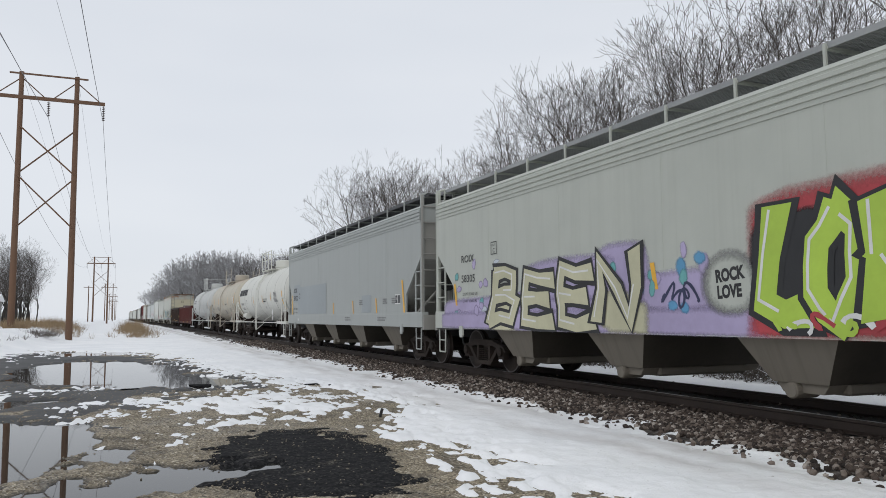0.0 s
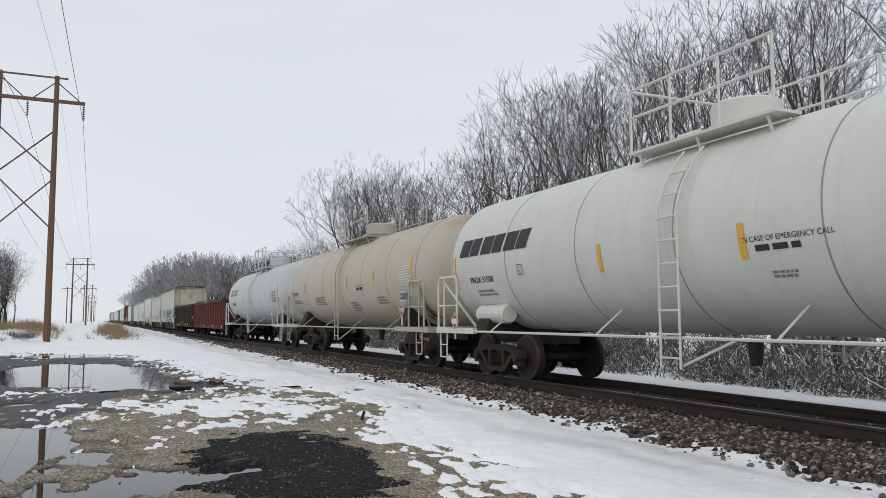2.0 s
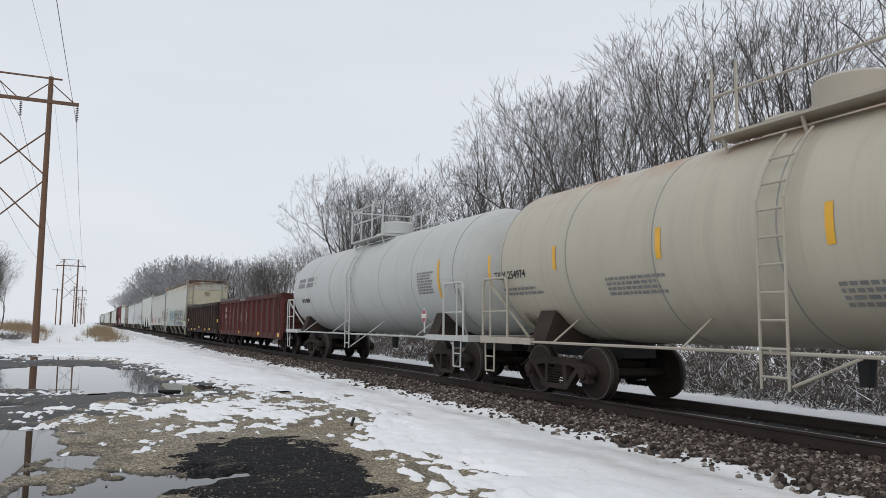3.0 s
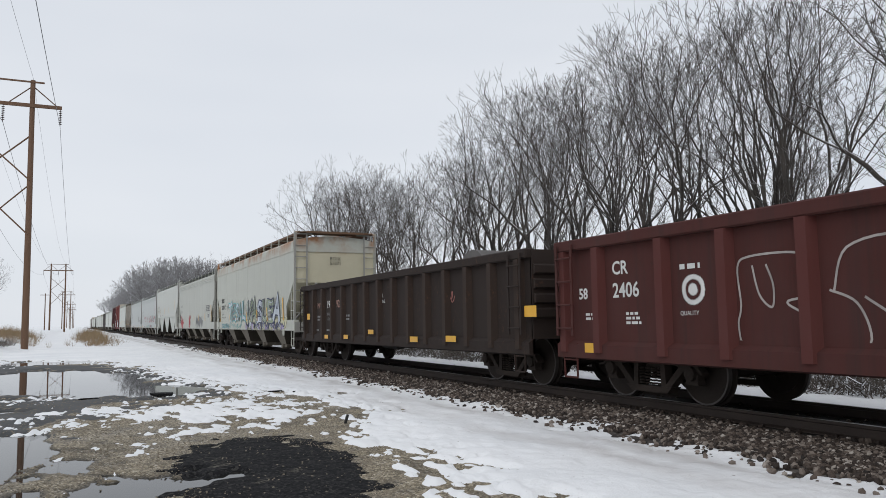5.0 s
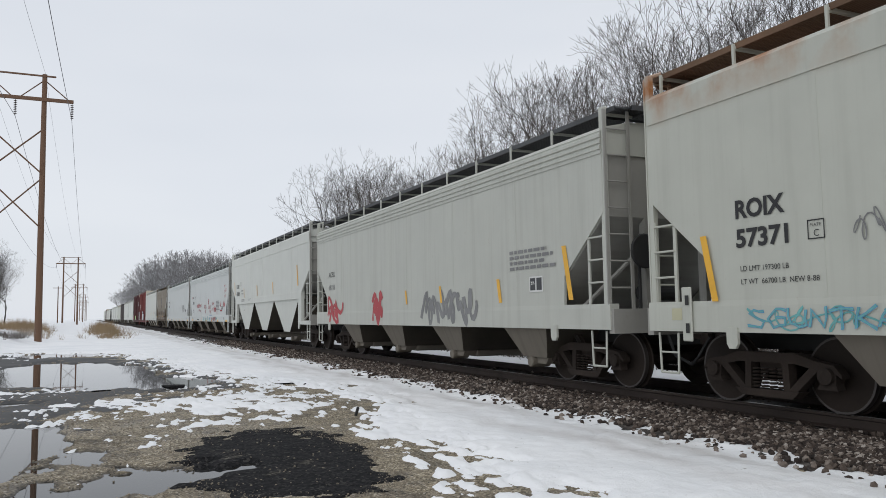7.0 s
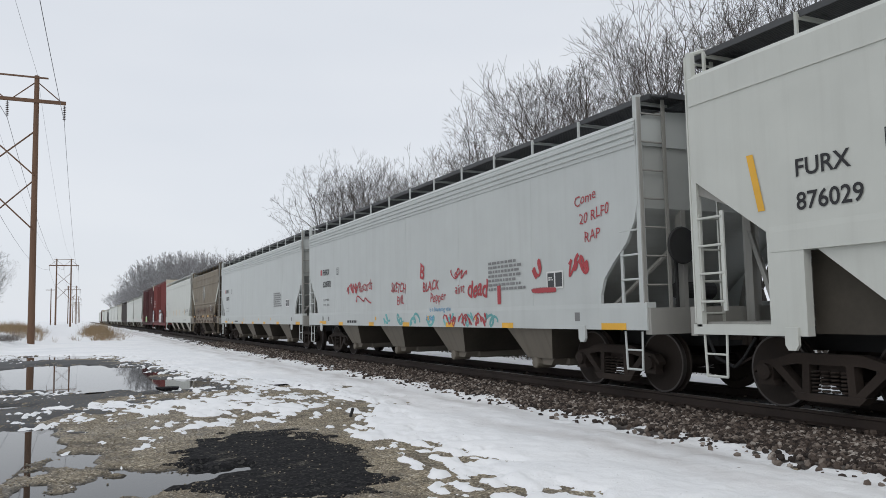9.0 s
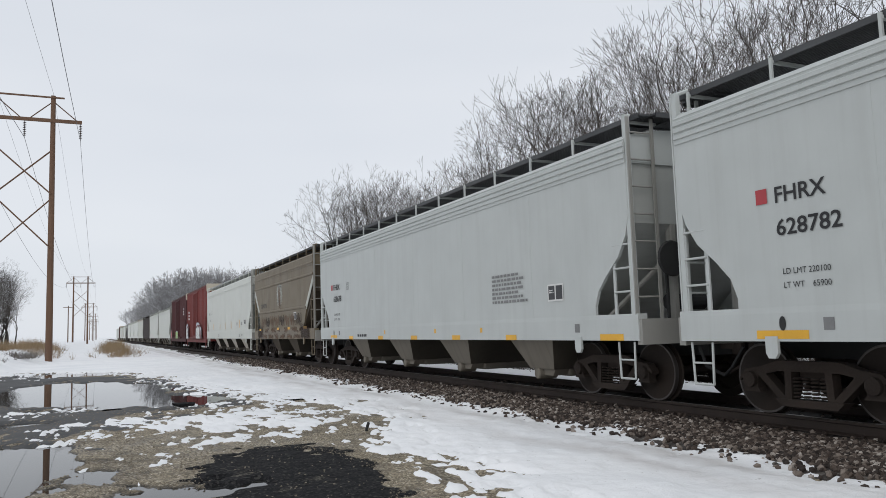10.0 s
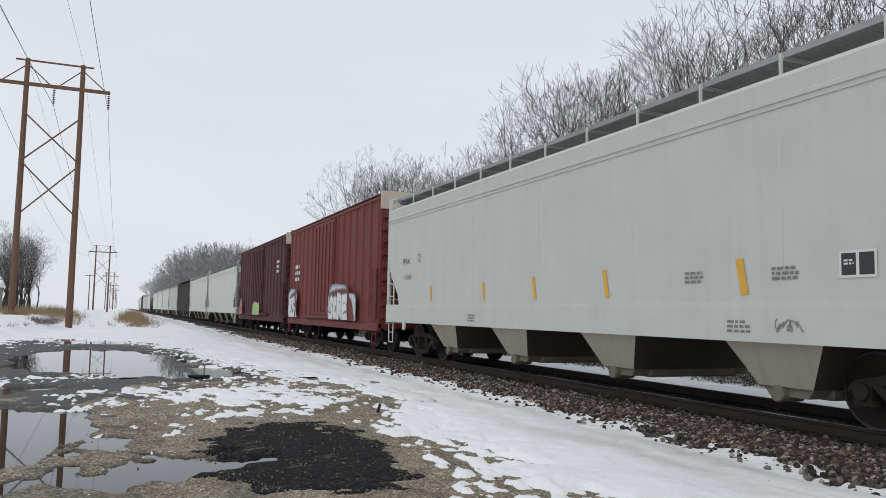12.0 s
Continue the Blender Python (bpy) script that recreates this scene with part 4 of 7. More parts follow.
def hopper(front, rear, label, body_m, sill_m=None, cut="slant", eave=4.1, sill0=0.97, sill1=1.37, bays=4, ridges=3, board=None, spin=True, pointed=False, bay_m=None, end_m=None):
    """Covered hopper: side sheets with cut-away ends, slope sheets, roof with hatches and walks, bays below."""
    car, half = car_empty(label, "hopper car", front, rear, "covered_hopper")
    a = half - 0.56   # end of the side sheets
    e = half - 0.45   # end sills
    sm = sill_m or body_m
    hw = 1.616
    low = 0.93        # end sill level
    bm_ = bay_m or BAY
    core = MB()
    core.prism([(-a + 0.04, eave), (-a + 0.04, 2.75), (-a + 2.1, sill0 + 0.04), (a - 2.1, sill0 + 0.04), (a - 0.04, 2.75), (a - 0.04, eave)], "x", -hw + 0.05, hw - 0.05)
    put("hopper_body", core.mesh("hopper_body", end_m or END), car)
    if cut == "round":
        rim = [(a, 2.85), (a - 0.1, 2.55), (a - 0.3, 2.25), (a - 0.62, 1.98), (a - 0.85, 1.75), (a - 0.95, 1.5), (a - 0.95, sill1 - 0.05)]
    elif cut == "straight":
        rim = [(a, 3.45), (a - 1.0, 2.25), (a - 1.55, sill1 - 0.05)]
    elif pointed:
        rim = [(a, 2.95), (a - 1.15, 2.15), (a - 1.16, sill1 - 0.05)]
    else:
        rim = [(a, 2.8), (a - 1.12, 1.85), (a - 1.15, sill1 - 0.05)]
    side = [(-a, eave), (a, eave)] + rim + [(-y, z) for y, z in rim[::-1]]
    for s in (-1, 1):
        put("side_sheet", MB().prism(side, "x", s * hw, s * (hw - 0.05)).mesh("side_sheet", body_m), car)
        lip = MB().box(min(s * hw, s * (hw + 0.003)), max(s * hw, s * (hw + 0.003)), -0.022, 0.022, sill1, eave - 0.36).mesh("weld_seam", body_m)
        for k in range(1, 6):
            put("weld_seam", lip, car, pose(0, -a + k * 2 * a / 6, 0))
        es = e if not pointed else a - 1.2
        b = MB().prism([(s * 1.45, sill0), (s * 1.622, sill0), (s * 1.622, sill1 - 0.07), (s * 1.617, sill1), (s * 1.45, sill1)], "y", -es, es)
        put("side_sill", b.mesh("side_sill", sm), car)
        if pointed:
            for q in (-1, 1):
                y0, y1 = sorted((q * (a - 1.65), q * (a - 1.15)))
                put("corner_plate", MB().box(min(s * 1.615, s * 1.5), max(s * 1.615, s * 1.5), y0, y1, low, sill1 + 0.1).mesh("corner_plate", sm), car)
                y0, y1 = sorted((q * (a - 1.15), q * e))
                put("side_sill", MB().box(min(s * 1.61, s * 1.5), max(s * 1.61, s * 1.5), y0, y1, low, low + 0.13).mesh("side_sill", sm), car)
    prof = [(-hw - 0.015, eave - 0.36), (-hw - 0.015, eave - 0.3)]
    for i in range(ridges):
        z = eave - 0.29 + i * 0.095
        prof += [(-hw - 0.035, z), (-hw - 0.035, z + 0.05), (-hw - 0.01, z + 0.065), (-hw - 0.01, z + 0.085)]
    prof += [(-hw - 0.02, eave), (-hw + 0.05, eave + 0.07), (-1.1, eave + 0.17), (-0.5, eave + 0.22), (0.5, eave + 0.22), (1.1, eave + 0.17), (hw - 0.05, eave + 0.07), (hw + 0.02, eave), (hw + 0.015, eave - 0.36)]
    put("roof", MB().prism(prof, "y", -a, a).mesh("roof", body_m), car)
    hatch = MB().soft(-0.3, 0.3, -a + 0.5, a - 0.5, eave + 0.2, eave + 0.36, 0.04)
    put("hatch_cover", hatch.mesh("hatch_cover", body_m), car)
    L = 2 * a + 0.3
    zb = eave + 0.36
    for s in (-1, 1):
        put("running_board", running_board(L, board), car, pose(s * 1.12, 0, zb))
    key = ("post", sm.name)
    if key not in LADDERS:
        LADDERS[key] = MB().box(-0.015, 0.015, -0.02, 0.02, 0, 0.34).box(0, 0.6, -0.025, 0.025, 0.27, 0.31).mesh("board_bracket", sm)
    n = max(6, round(2 * a / 1.45))
    for i in range(n + 1):
        y = -a + 0.15 + i * (2 * a - 0.3) / n
        put("board_bracket", LADDERS[key], car, pose(-1.47, y, eave + 0.03))
        put("board_bracket", LADDERS[key], car, pose(1.47, y, eave + 0.03, 0, 0, 180))
    for s in (-1, 1):
        y0, y1 = sorted((s * (a - 1.3), s * e))
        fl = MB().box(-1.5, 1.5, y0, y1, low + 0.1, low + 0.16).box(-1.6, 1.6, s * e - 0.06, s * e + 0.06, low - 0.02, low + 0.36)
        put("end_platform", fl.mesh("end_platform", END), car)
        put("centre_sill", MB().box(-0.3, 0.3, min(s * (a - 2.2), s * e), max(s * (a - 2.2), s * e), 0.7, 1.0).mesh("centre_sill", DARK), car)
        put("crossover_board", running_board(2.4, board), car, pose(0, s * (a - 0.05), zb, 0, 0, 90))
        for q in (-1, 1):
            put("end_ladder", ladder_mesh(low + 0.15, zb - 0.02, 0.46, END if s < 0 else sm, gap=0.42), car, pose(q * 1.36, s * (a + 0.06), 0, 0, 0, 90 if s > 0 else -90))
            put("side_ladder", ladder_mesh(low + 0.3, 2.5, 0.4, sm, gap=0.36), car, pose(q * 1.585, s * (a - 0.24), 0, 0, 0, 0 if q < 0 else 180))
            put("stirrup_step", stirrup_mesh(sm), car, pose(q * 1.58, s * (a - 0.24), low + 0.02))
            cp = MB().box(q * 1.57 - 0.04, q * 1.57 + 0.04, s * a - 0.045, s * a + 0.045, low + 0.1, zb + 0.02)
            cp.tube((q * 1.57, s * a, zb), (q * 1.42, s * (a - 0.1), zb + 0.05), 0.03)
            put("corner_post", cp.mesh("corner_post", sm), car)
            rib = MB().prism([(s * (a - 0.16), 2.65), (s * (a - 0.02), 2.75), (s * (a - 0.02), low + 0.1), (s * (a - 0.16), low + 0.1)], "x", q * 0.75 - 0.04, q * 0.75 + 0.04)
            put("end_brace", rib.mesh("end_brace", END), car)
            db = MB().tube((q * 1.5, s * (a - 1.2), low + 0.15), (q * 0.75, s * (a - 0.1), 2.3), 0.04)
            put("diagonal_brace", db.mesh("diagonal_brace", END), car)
        hose = MB().path([(-0.5, s * e, 0.85), (-0.55, s * (e + 0.2), 0.55), (-0.45, s * (e + 0.45), 0.42)], 0.025)
        put("air_hose", hose.mesh("air_hose", DARK), car)
    br = MB().lathe([(-0.35, 0.12), (0.35, 0.14)], "x", 14, (-0.35, -a + 0.3, 1.55)).tube((-0.9, -a + 0.05, 1.2), (-0.9, -a + 0.05, 2.3), 0.03).lathe([(0, 0.26), (0.03, 0.28), (0.05, 0.26)], "y", 20, (-0.9, -a - 0.12, 2.2))
    put("brake_gear", br.mesh("brake_gear", DARK), car)
    for s in (-1, 1):
        jp = MB().prism([(-0.09, 0.12), (0.09, 0.12), (0.09, -0.08), (0.05, -0.14), (-0.05, -0.14), (-0.09, -0.08)], "x", -0.02, 0.02)
        put("jacking_pad", jp.mesh("jacking_pad", sm), car, pose(-1.625, s * (a - 1.45), low - 0.02))
    # added dark blocks stand in for the shaded void beside the end bays
    if pointed:
        for s in (-1, 1):
            y0, y1 = sorted((s * (a - 1.5), s * (a - 2.9)))
            put("bulkhead", MB().prism([(y0, 0.95), (y1, 0.95), (y1, sill0 + 0.1), (y0, sill0 + 0.1)], "x", -1.3, 1.3).mesh("bulkhead", BAY_SHADE), car)
    span = 3.45 * bays if not pointed else 2 * (a - 1.75)
    for i in range(bays):
        yc = -span / 2 + (i + 0.5) * span / bays - (0.3 if bays == 4 else 0.0)
        if pointed:
            w = span / bays / 2
            b = MB()
            zt, zl, x0, x1 = sill0 + 0.03, 0.62, 1.56, 1.5
            vs = [(-x0, yc - w, zt), (x0, yc - w, zt), (x0, yc + w, zt), (-x0, yc + w, zt), (-x1, yc - 0.5, zl), (x1, yc - 0.5, zl), (x1, yc + 0.5, zl), (-x1, yc + 0.5, zl)]
        else:
            b = MB()
            zt, zl = sill0 + 0.05, 0.42
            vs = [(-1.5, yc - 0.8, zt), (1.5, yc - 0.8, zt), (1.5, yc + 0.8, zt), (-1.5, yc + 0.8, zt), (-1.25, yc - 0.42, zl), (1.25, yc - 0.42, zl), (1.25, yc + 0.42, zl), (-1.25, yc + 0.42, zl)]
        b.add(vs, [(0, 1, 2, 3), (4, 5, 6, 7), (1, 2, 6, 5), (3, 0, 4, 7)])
        # faces along the train take the painted shade, side faces keep the bay paint
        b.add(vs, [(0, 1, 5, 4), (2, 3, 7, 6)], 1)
        bay = put("hopper_bay", b.mesh("hopper_bay", bm_, BAY_SHADE), car)
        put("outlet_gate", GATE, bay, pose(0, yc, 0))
    trucks(car, a - 1.42, spin)
    couplers(car, e - 0.05)
    return car, a, e


WELD = paint("paint_dirty_weld", (0.3, 0.3, 0.28), 0.3, 0.8)


def tank(front, rear, label, shell_m, trim_m, radius=1.5, zc=2.5, dome="rails", spin=True, heads=None):
    """Tank car: dished shell with weld bands, dome platform, ladders, end frames and stub sills."""
    car, half = car_empty(label, "tank car", front, rear, "tank_car")
    e = half - 0.45
    a = half - 0.5
    prof = [(-a + 0.62 * (1 - math.cos(math.pi / 2 * k / 8)), max(0.02, radius * math.sin(math.pi / 2 * k / 8))) for k in range(9)]
    prof = prof + [(-y, r) for y, r in prof[::-1]]
    put("tank_shell", MB().lathe(prof, "y", 64, (0, 0, zc)).mesh("tank_shell", shell_m, smooth=True), car)
    n = 7
    for i in range(n):
        y = -a + 0.62 + i * (2 * a - 1.24) / (n - 1)
        put("weld_band", MB().lathe([(y - 0.016, radius - 0.01), (y - 0.012, radius + 0.004), (y + 0.012, radius + 0.004), (y + 0.016, radius - 0.01)], "y", 64, (0, 0, zc)).mesh("weld_band", WELD, smooth=True), car)
    # dome and platform
    top = zc + radius
    put("dome", MB().lathe([(top - 0.2, 0.52), (top + 0.1, 0.52), (top + 0.11, 0.57), (top + 0.15, 0.57), (top + 0.16, 0.52), (top + 0.46, 0.52), (top + 0.5, 0.47), (top + 0.52, 0.1)], "z", 24).mesh("dome", trim_m, smooth=True), car)
    put("valve_box", MB().soft(-0.3, 0.3, 0.75, 1.25, top - 0.1, top + 0.25, 0.04).mesh("valve_box", trim_m), car)
    pf = MB().box(-1.06, -0.6, -1.5, 1.5, top - 0.1, top - 0.06).box(0.6, 1.06, -1.5, 1.5, top - 0.1, top - 0.06)
    for y in (-1.3, 0, 1.3):
        for s in (-1, 1):
            pf.tube((s * 1.0, y, top - 0.1), (s * 0.9, y, top - 0.36), 0.025)
    put("dome_platform", pf.mesh("dome_platform", trim_m), car)
    rl = MB()
    if dome == "rails":
        for s in (-1, 1):
            for y in (-1.45, -0.5, 0.5, 1.45):
                rl.tube((s * 1.04, y, top - 0.08), (s * 1.04, y, top + 0.95), 0.024)
            for z in (0.5, 0.95):
                rl.tube((s * 1.04, -1.45, top + z), (s * 1.04, 1.45, top + z), 0.022)
        rl.tube((-1.04, 1.45, top + 0.95), (1.04, 1.45, top + 0.95), 0.022)
    else:
        for s in (-1, 1):
            for y in (-1.45, 1.0, 1.45):
                rl.tube((s * 1.04, y, top - 0.08), (s * 1.04, y, top + 0.9), 0.024)
            rl.tube((s * 1.04, -1.45, top + 0.5), (s * 1.04, 1.45, top + 0.5), 0.02)
    put("safety_railing", rl.mesh("safety_railing", trim_m), car)
    # side ladder over the curve
    for s in (-1, 1):
        ld = MB()
        for dy in (-0.2, 0.2):
            pts = [(s * (radius + 0.1), dy, 0.55), (s * (radius + 0.1), dy, zc + 0.3)]
            pts += [(s * (radius + 0.1) * math.cos(k), dy, zc + (radius + 0.1) * math.sin(k)) for k in (0.45, 0.7, 0.85)]
            ld.path(pts, 0.02)
        for k in range(9):
            z = 0.7 + k * 0.33
            xx = radius + 0.1 if z < zc + 0.3 else math.sqrt(max(0.2, (radius + 0.1) ** 2 - (z - zc) ** 2))
            ld.tube((s * xx, -0.2, z), (s * xx, 0.2, z), 0.016)
        ld.tube((s * 1.55, -0.2, 0.6), (s * 1.3, -0.9, 0.95), 0.02)
        put("side_ladder", ld.mesh("side_ladder", trim_m), car)
        hr = MB().tube((s * 1.56, -e + 1.2, 0.98), (s * 1.56, e - 1.2, 0.98), 0.024)
        for k in range(4):
            y = -e + 2.6 + k * (2 * e - 5.2) / 3
            hr.tube((s * 1.56, y, 0.98), (s * 1.0, y, 1.4), 0.018)
        put("handrail", hr.mesh("handrail", trim_m), car)
    for s in (-1, 1):
        # stub sill, bolster saddle, platform and end railings
        y0, y1 = sorted((s * (e - 3.0), s * e))
        put("stub_sill", MB().box(-0.35, 0.35, y0, y1, 0.72, 1.02).mesh("stub_sill", DARK), car)
        yb = s * (half - 2.35)
        put("saddle", MB().prism([(-1.45, 0.95), (1.45, 0.95), (1.2, 1.55), (0.6, 1.12), (-0.6, 1.12), (-1.2, 1.55)], "y", yb - 0.25, yb + 0.25).mesh("saddle", TRUCKM), car)
        pl = MB().box(-1.58, 1.58, s * e - 0.3, s * e + 0.06, 0.92, 1.06)
        pl.box(-1.6, -1.5, min(s * e, s * (e - 1.9)), max(s * e, s * (e - 1.9)), 0.93, 1.05).box(1.5, 1.6, min(s * e, s * (e - 1.9)), max(s * e, s * (e - 1.9)), 0.93, 1.05)
        put("end_platform", pl.mesh("end_platform", trim_m), car)
        for q in (-1, 1):
            x = q * 1.55
            r = MB().path([(x, s * e, 1.0), (x, s * e, 2.05), (x, s * (e - 0.08), 2.2), (x, s * (e - 0.9), 2.2), (x, s * (e - 1.0), 2.1), (x, s * (e - 1.0), 1.0)], 0.026)
            r.path([(x, s * (e - 0.32), 1.0), (x, s * (e - 0.32), 2.2)], 0.02)
            r.tube((x, s * e, 1.55), (x, s * (e - 1.0), 1.55), 0.018)
            r.tube((x, s * (e - 0.3), 2.1), (q * 1.0, s * (e - 0.9), 1.05), 0.03)
            put("end_railing", r.mesh("end_railing", trim_m), car)
            put("stirrup_step", stirrup_mesh(trim_m), car, pose(x, s * (e - 0.3), 0.93))
    pipe = MB().lathe([(0.55, 0.09), (0.95, 0.12)], "z", 16).mesh("bottom_outlet", DARK)
    put("bottom_outlet", pipe, car)
    trucks(car, half - 2.35, spin)
    couplers(car, e - 0.05)
    return car, a, e


def gondola(front, rear, label, body_m, height=2.46, post_y=(), spin=True, post_m=None):
    """Open gondola: floor, plate sides with pressed posts, top chord and corrugated ends."""
    car, half = car_empty(label, "gondola car", front, rear, "gondola_car")
    e = half - 0.45
    for s in (-1, 1):
        put("side_plate", MB().box(min(s * 1.5, s * 1.46), max(s * 1.5, s * 1.46), -e, e, 0.64, height).mesh("side_plate", body_m), car)
        ch = MB().soft(min(s * 1.62, s * 1.42), max(s * 1.62, s * 1.42), -e, e, height - 0.1, height + 0.08, 0.02)
        put("top_chord", ch.mesh("top_chord", body_m), car)
        put("side_sill", MB().prism([(s * 1.46, 0.6), (s * 1.58, 0.63), (s * 1.58, 0.84), (s * 1.5, 0.9), (s * 1.46, 0.9)], "y", -e, e).mesh("side_sill", body_m), car)
    pm = MB().prism([(-0.13, 0), (-0.075, -0.12), (0.075, -0.12), (0.13, 0)], "z", 0.72, height - 0.1)
    pm.v = [(p[1], p[0], p[2]) for p in pm.v]
    pm = pm.mesh("side_post", post_m or body_m)
    for y in post_y:
        put("side_post", pm, car, pose(-1.5, y, 0))
        put("side_post", pm, car, pose(1.5, y, 0, 0, 0, 180))
    put("floor", MB().box(-1.46, 1.46, -e, e, 0.98, 1.06).mesh("floor", body_m), car)
    for s in (-1, 1):
        en = MB().box(-1.5, 1.5, s * e - 0.03, s * e + 0.03, 0.9, height + 0.06)
        for k in range(4):
            z = 1.25 + k * (height - 1.4) / 4
            en.prism([(s * e, z), (s * (e + 0.1), z + 0.05), (s * (e + 0.1), z + 0.18), (s * e, z + 0.23)], "x", -1.48, 1.48)
        put("end_wall", en.mesh("end_wall", body_m), car)
        for q in (-1, 1):
            put("side_ladder", ladder_mesh(0.98, height, 0.42, body_m), car, pose(q * 1.66, s * (e - 0.35), 0, 0, 0, 0 if q < 0 else 180))
            put("stirrup_step", stirrup_mesh(body_m), car, pose(q * 1.56, s * (e - 0.35), 0.86))
    put("centre_sill", MB().box(-0.3, 0.3, -e, e, 0.68, 0.98).mesh("centre_sill", DARK), car)
    pr = MB()
    for x in (-1.2, -0.9):
        pr.tube((x, -e + 3, 0.78), (x, e - 3, 0.78), 0.03)
    pr.lathe([(-0.5, 0.2), (0.6, 0.2)], "y", 14, (-0.9, 0.5, 0.7))
    for k in range(7):
        y = -e + 3 + k * (2 * e - 6) / 6
        pr.box(-1.4, 1.4, y - 0.08, y + 0.08, 0.78, 0.98)
    put("brake_piping", pr.mesh("brake_piping", DARK), car)
    trucks(car, e - 1.65, spin)
    couplers(car, e - 0.1)
    return car, e, e


def boxcar(front, rear, label, body_m, roof_m, height=4.95, spin=True):
    """Box car: ribbed sides, sliding door on rails, ladders, lighter roof end."""
    car, half = car_empty(label, "box car", front, rear, "box_car")
    e = half - 0.55
    put("body", MB().box(-1.5, 1.5, -e, e, 0.75, height - 0.1).mesh("body", body_m), car)
    rib = MB().prism([(0, -0.1), (-0.05, -0.06), (-0.05, 0.06), (0, 0.1)], "z", 1.05, height - 0.2).mesh("side_rib", body_m)
    n = 17
    for i in range(n):
        y = -e + 0.25 + i * (2 * e - 0.5) / (n - 1)
        if abs(y) < 1.55:
            continue
        put("side_rib", rib, car, pose(-1.5, y, 0))
        put("side_rib", rib, car, pose(1.5, y, 0, 0, 0, 180))
    for s in (-1, 1):
        d = MB().box(min(s * 1.5, s * 1.6), max(s * 1.5, s * 1.6), -1.5, 1.5, 1.1, height - 0.25)
        door = put("sliding_door", d.mesh("sliding_door", body_m), car)
        dr = MB().box(min(s * 1.6, s * 1.64), max(s * 1.6, s * 1.64), -0.05, 0.05, 1.2, height - 0.35).mesh("door_rib", body_m)
        for k in range(6):
            put("door_rib", dr, door, pose(0, -1.35 + k * 0.54, 0))
        put("door_rail", MB().box(min(s * 1.5, s * 1.66), max(s * 1.5, s * 1.66), -3.2, 3.2, 0.98, 1.08).mesh("door_rail", body_m), car)
        put("side_sill", MB().soft(min(s * 1.56, s * 1.42), max(s * 1.56, s * 1.42), -e, e, 0.66, 0.9, 0.01).mesh("side_sill", body_m), car)
        put("top_chord", MB().soft(min(s * 1.55, s * 1.45), max(s * 1.55, s * 1.45), -e, e, height - 0.2, height - 0.02, 0.01).mesh("top_chord", body_m), car)
    put("roof", MB().prism([(-1.55, height - 0.06), (0, height + 0.12), (1.55, height - 0.06), (1.55, height - 0.1), (-1.55, height - 0.1)], "y", -e, e).mesh("roof", roof_m), car)
    for s in (-1, 1):
        en = MB()
        for k in range(9):
            z = 1.0 + k * 0.39
            en.prism([(s * e, z), (s * (e + 0.09), z + 0.06), (s * (e + 0.09), z + 0.2), (s * e, z + 0.26)], "x", -1.45, 1.45)
        put("end_corrugation", en.mesh("end_corrugation", body_m), car)
        put("end_fascia", MB().box(-1.54, 1.54, min(s * e, s * (e + 0.04)), max(s * e, s * (e + 0.04)), height - 0.5, height + 0.06).mesh("end_fascia", roof_m), car)
        for q in (-1, 1):
            put("side_ladder", ladder_mesh(0.95, 2.6 if q < 0 else 2.6, 0.42, body_m), car, pose(q * 1.58, s * (e - 0.35), 0, 0, 0, 0 if q < 0 else 180))
            put("stirrup_step", stirrup_mesh(body_m), car, pose(q * 1.54, s * (e - 0.35), 0.84))
    put("centre_sill", MB().box(-0.3, 0.3, -e - 0.3, e + 0.3, 0.66, 0.98).mesh("centre_sill", DARK), car)
    trucks(car, e - 1.7, spin)
    couplers(car, e + 0.1)
    return car, e, e

# ---- the train, from its head to its tail ----
ROIX_A = paint("paint_roix_grey_green", (0.47, 0.49, 0.44), 0.15, 0.25)
ROIX_B = paint("paint_roix_grey", (0.375, 0.395, 0.38), 0.12, 0.25)
ROIX_C = paint("paint_roix_rusty", (0.50, 0.51, 0.45), 0.25, 0.3, hi_z=4.36)
ACFX = paint("paint_acf_grey", (0.50, 0.51, 0.46), 0.3, 0.45)
WHITE = paint("paint_white", (0.585, 0.60, 0.555), 0.1, 0.18)
WHITE_B = paint("paint_bluish_white", (0.53, 0.555, 0.54), 0.1, 0.2)
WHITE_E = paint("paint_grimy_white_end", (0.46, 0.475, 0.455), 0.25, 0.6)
TANK_W = paint("paint_tank_white", (0.65, 0.65, 0.595), 0.12, 0.25)
TANK_T = paint("paint_tank_beige", (0.5, 0.46, 0.37), 0.3, 0.45, hi_z=4.05)
TANK_U = paint("paint_tank_trim", (0.44, 0.4, 0.33), 0.4, 0.5)
TANK_D = paint("paint_tank_dull_white", (0.52, 0.53, 0.51), 0.15, 0.4)
GON_R = paint("paint_gondola_red", (0.068, 0.0155, 0.012), 1.0, 1.1, rust_c=(0.045, 0.02, 0.014), grime_c=(0.022, 0.013, 0.011), rough=0.75)
GON_S = paint("paint_gondola_red_posts", (0.092, 0.02, 0.016), 0.5, 0.4, rust_c=(0.06, 0.03, 0.02), grime_c=(0.04, 0.022, 0.018), rough=0.7)
GON_B = paint("paint_gondola_brown", (0.023, 0.0135, 0.01), 1.0, 0.5, rust_c=(0.075, 0.034, 0.02), grime_c=(0.012, 0.01, 0.009), rough=0.85)
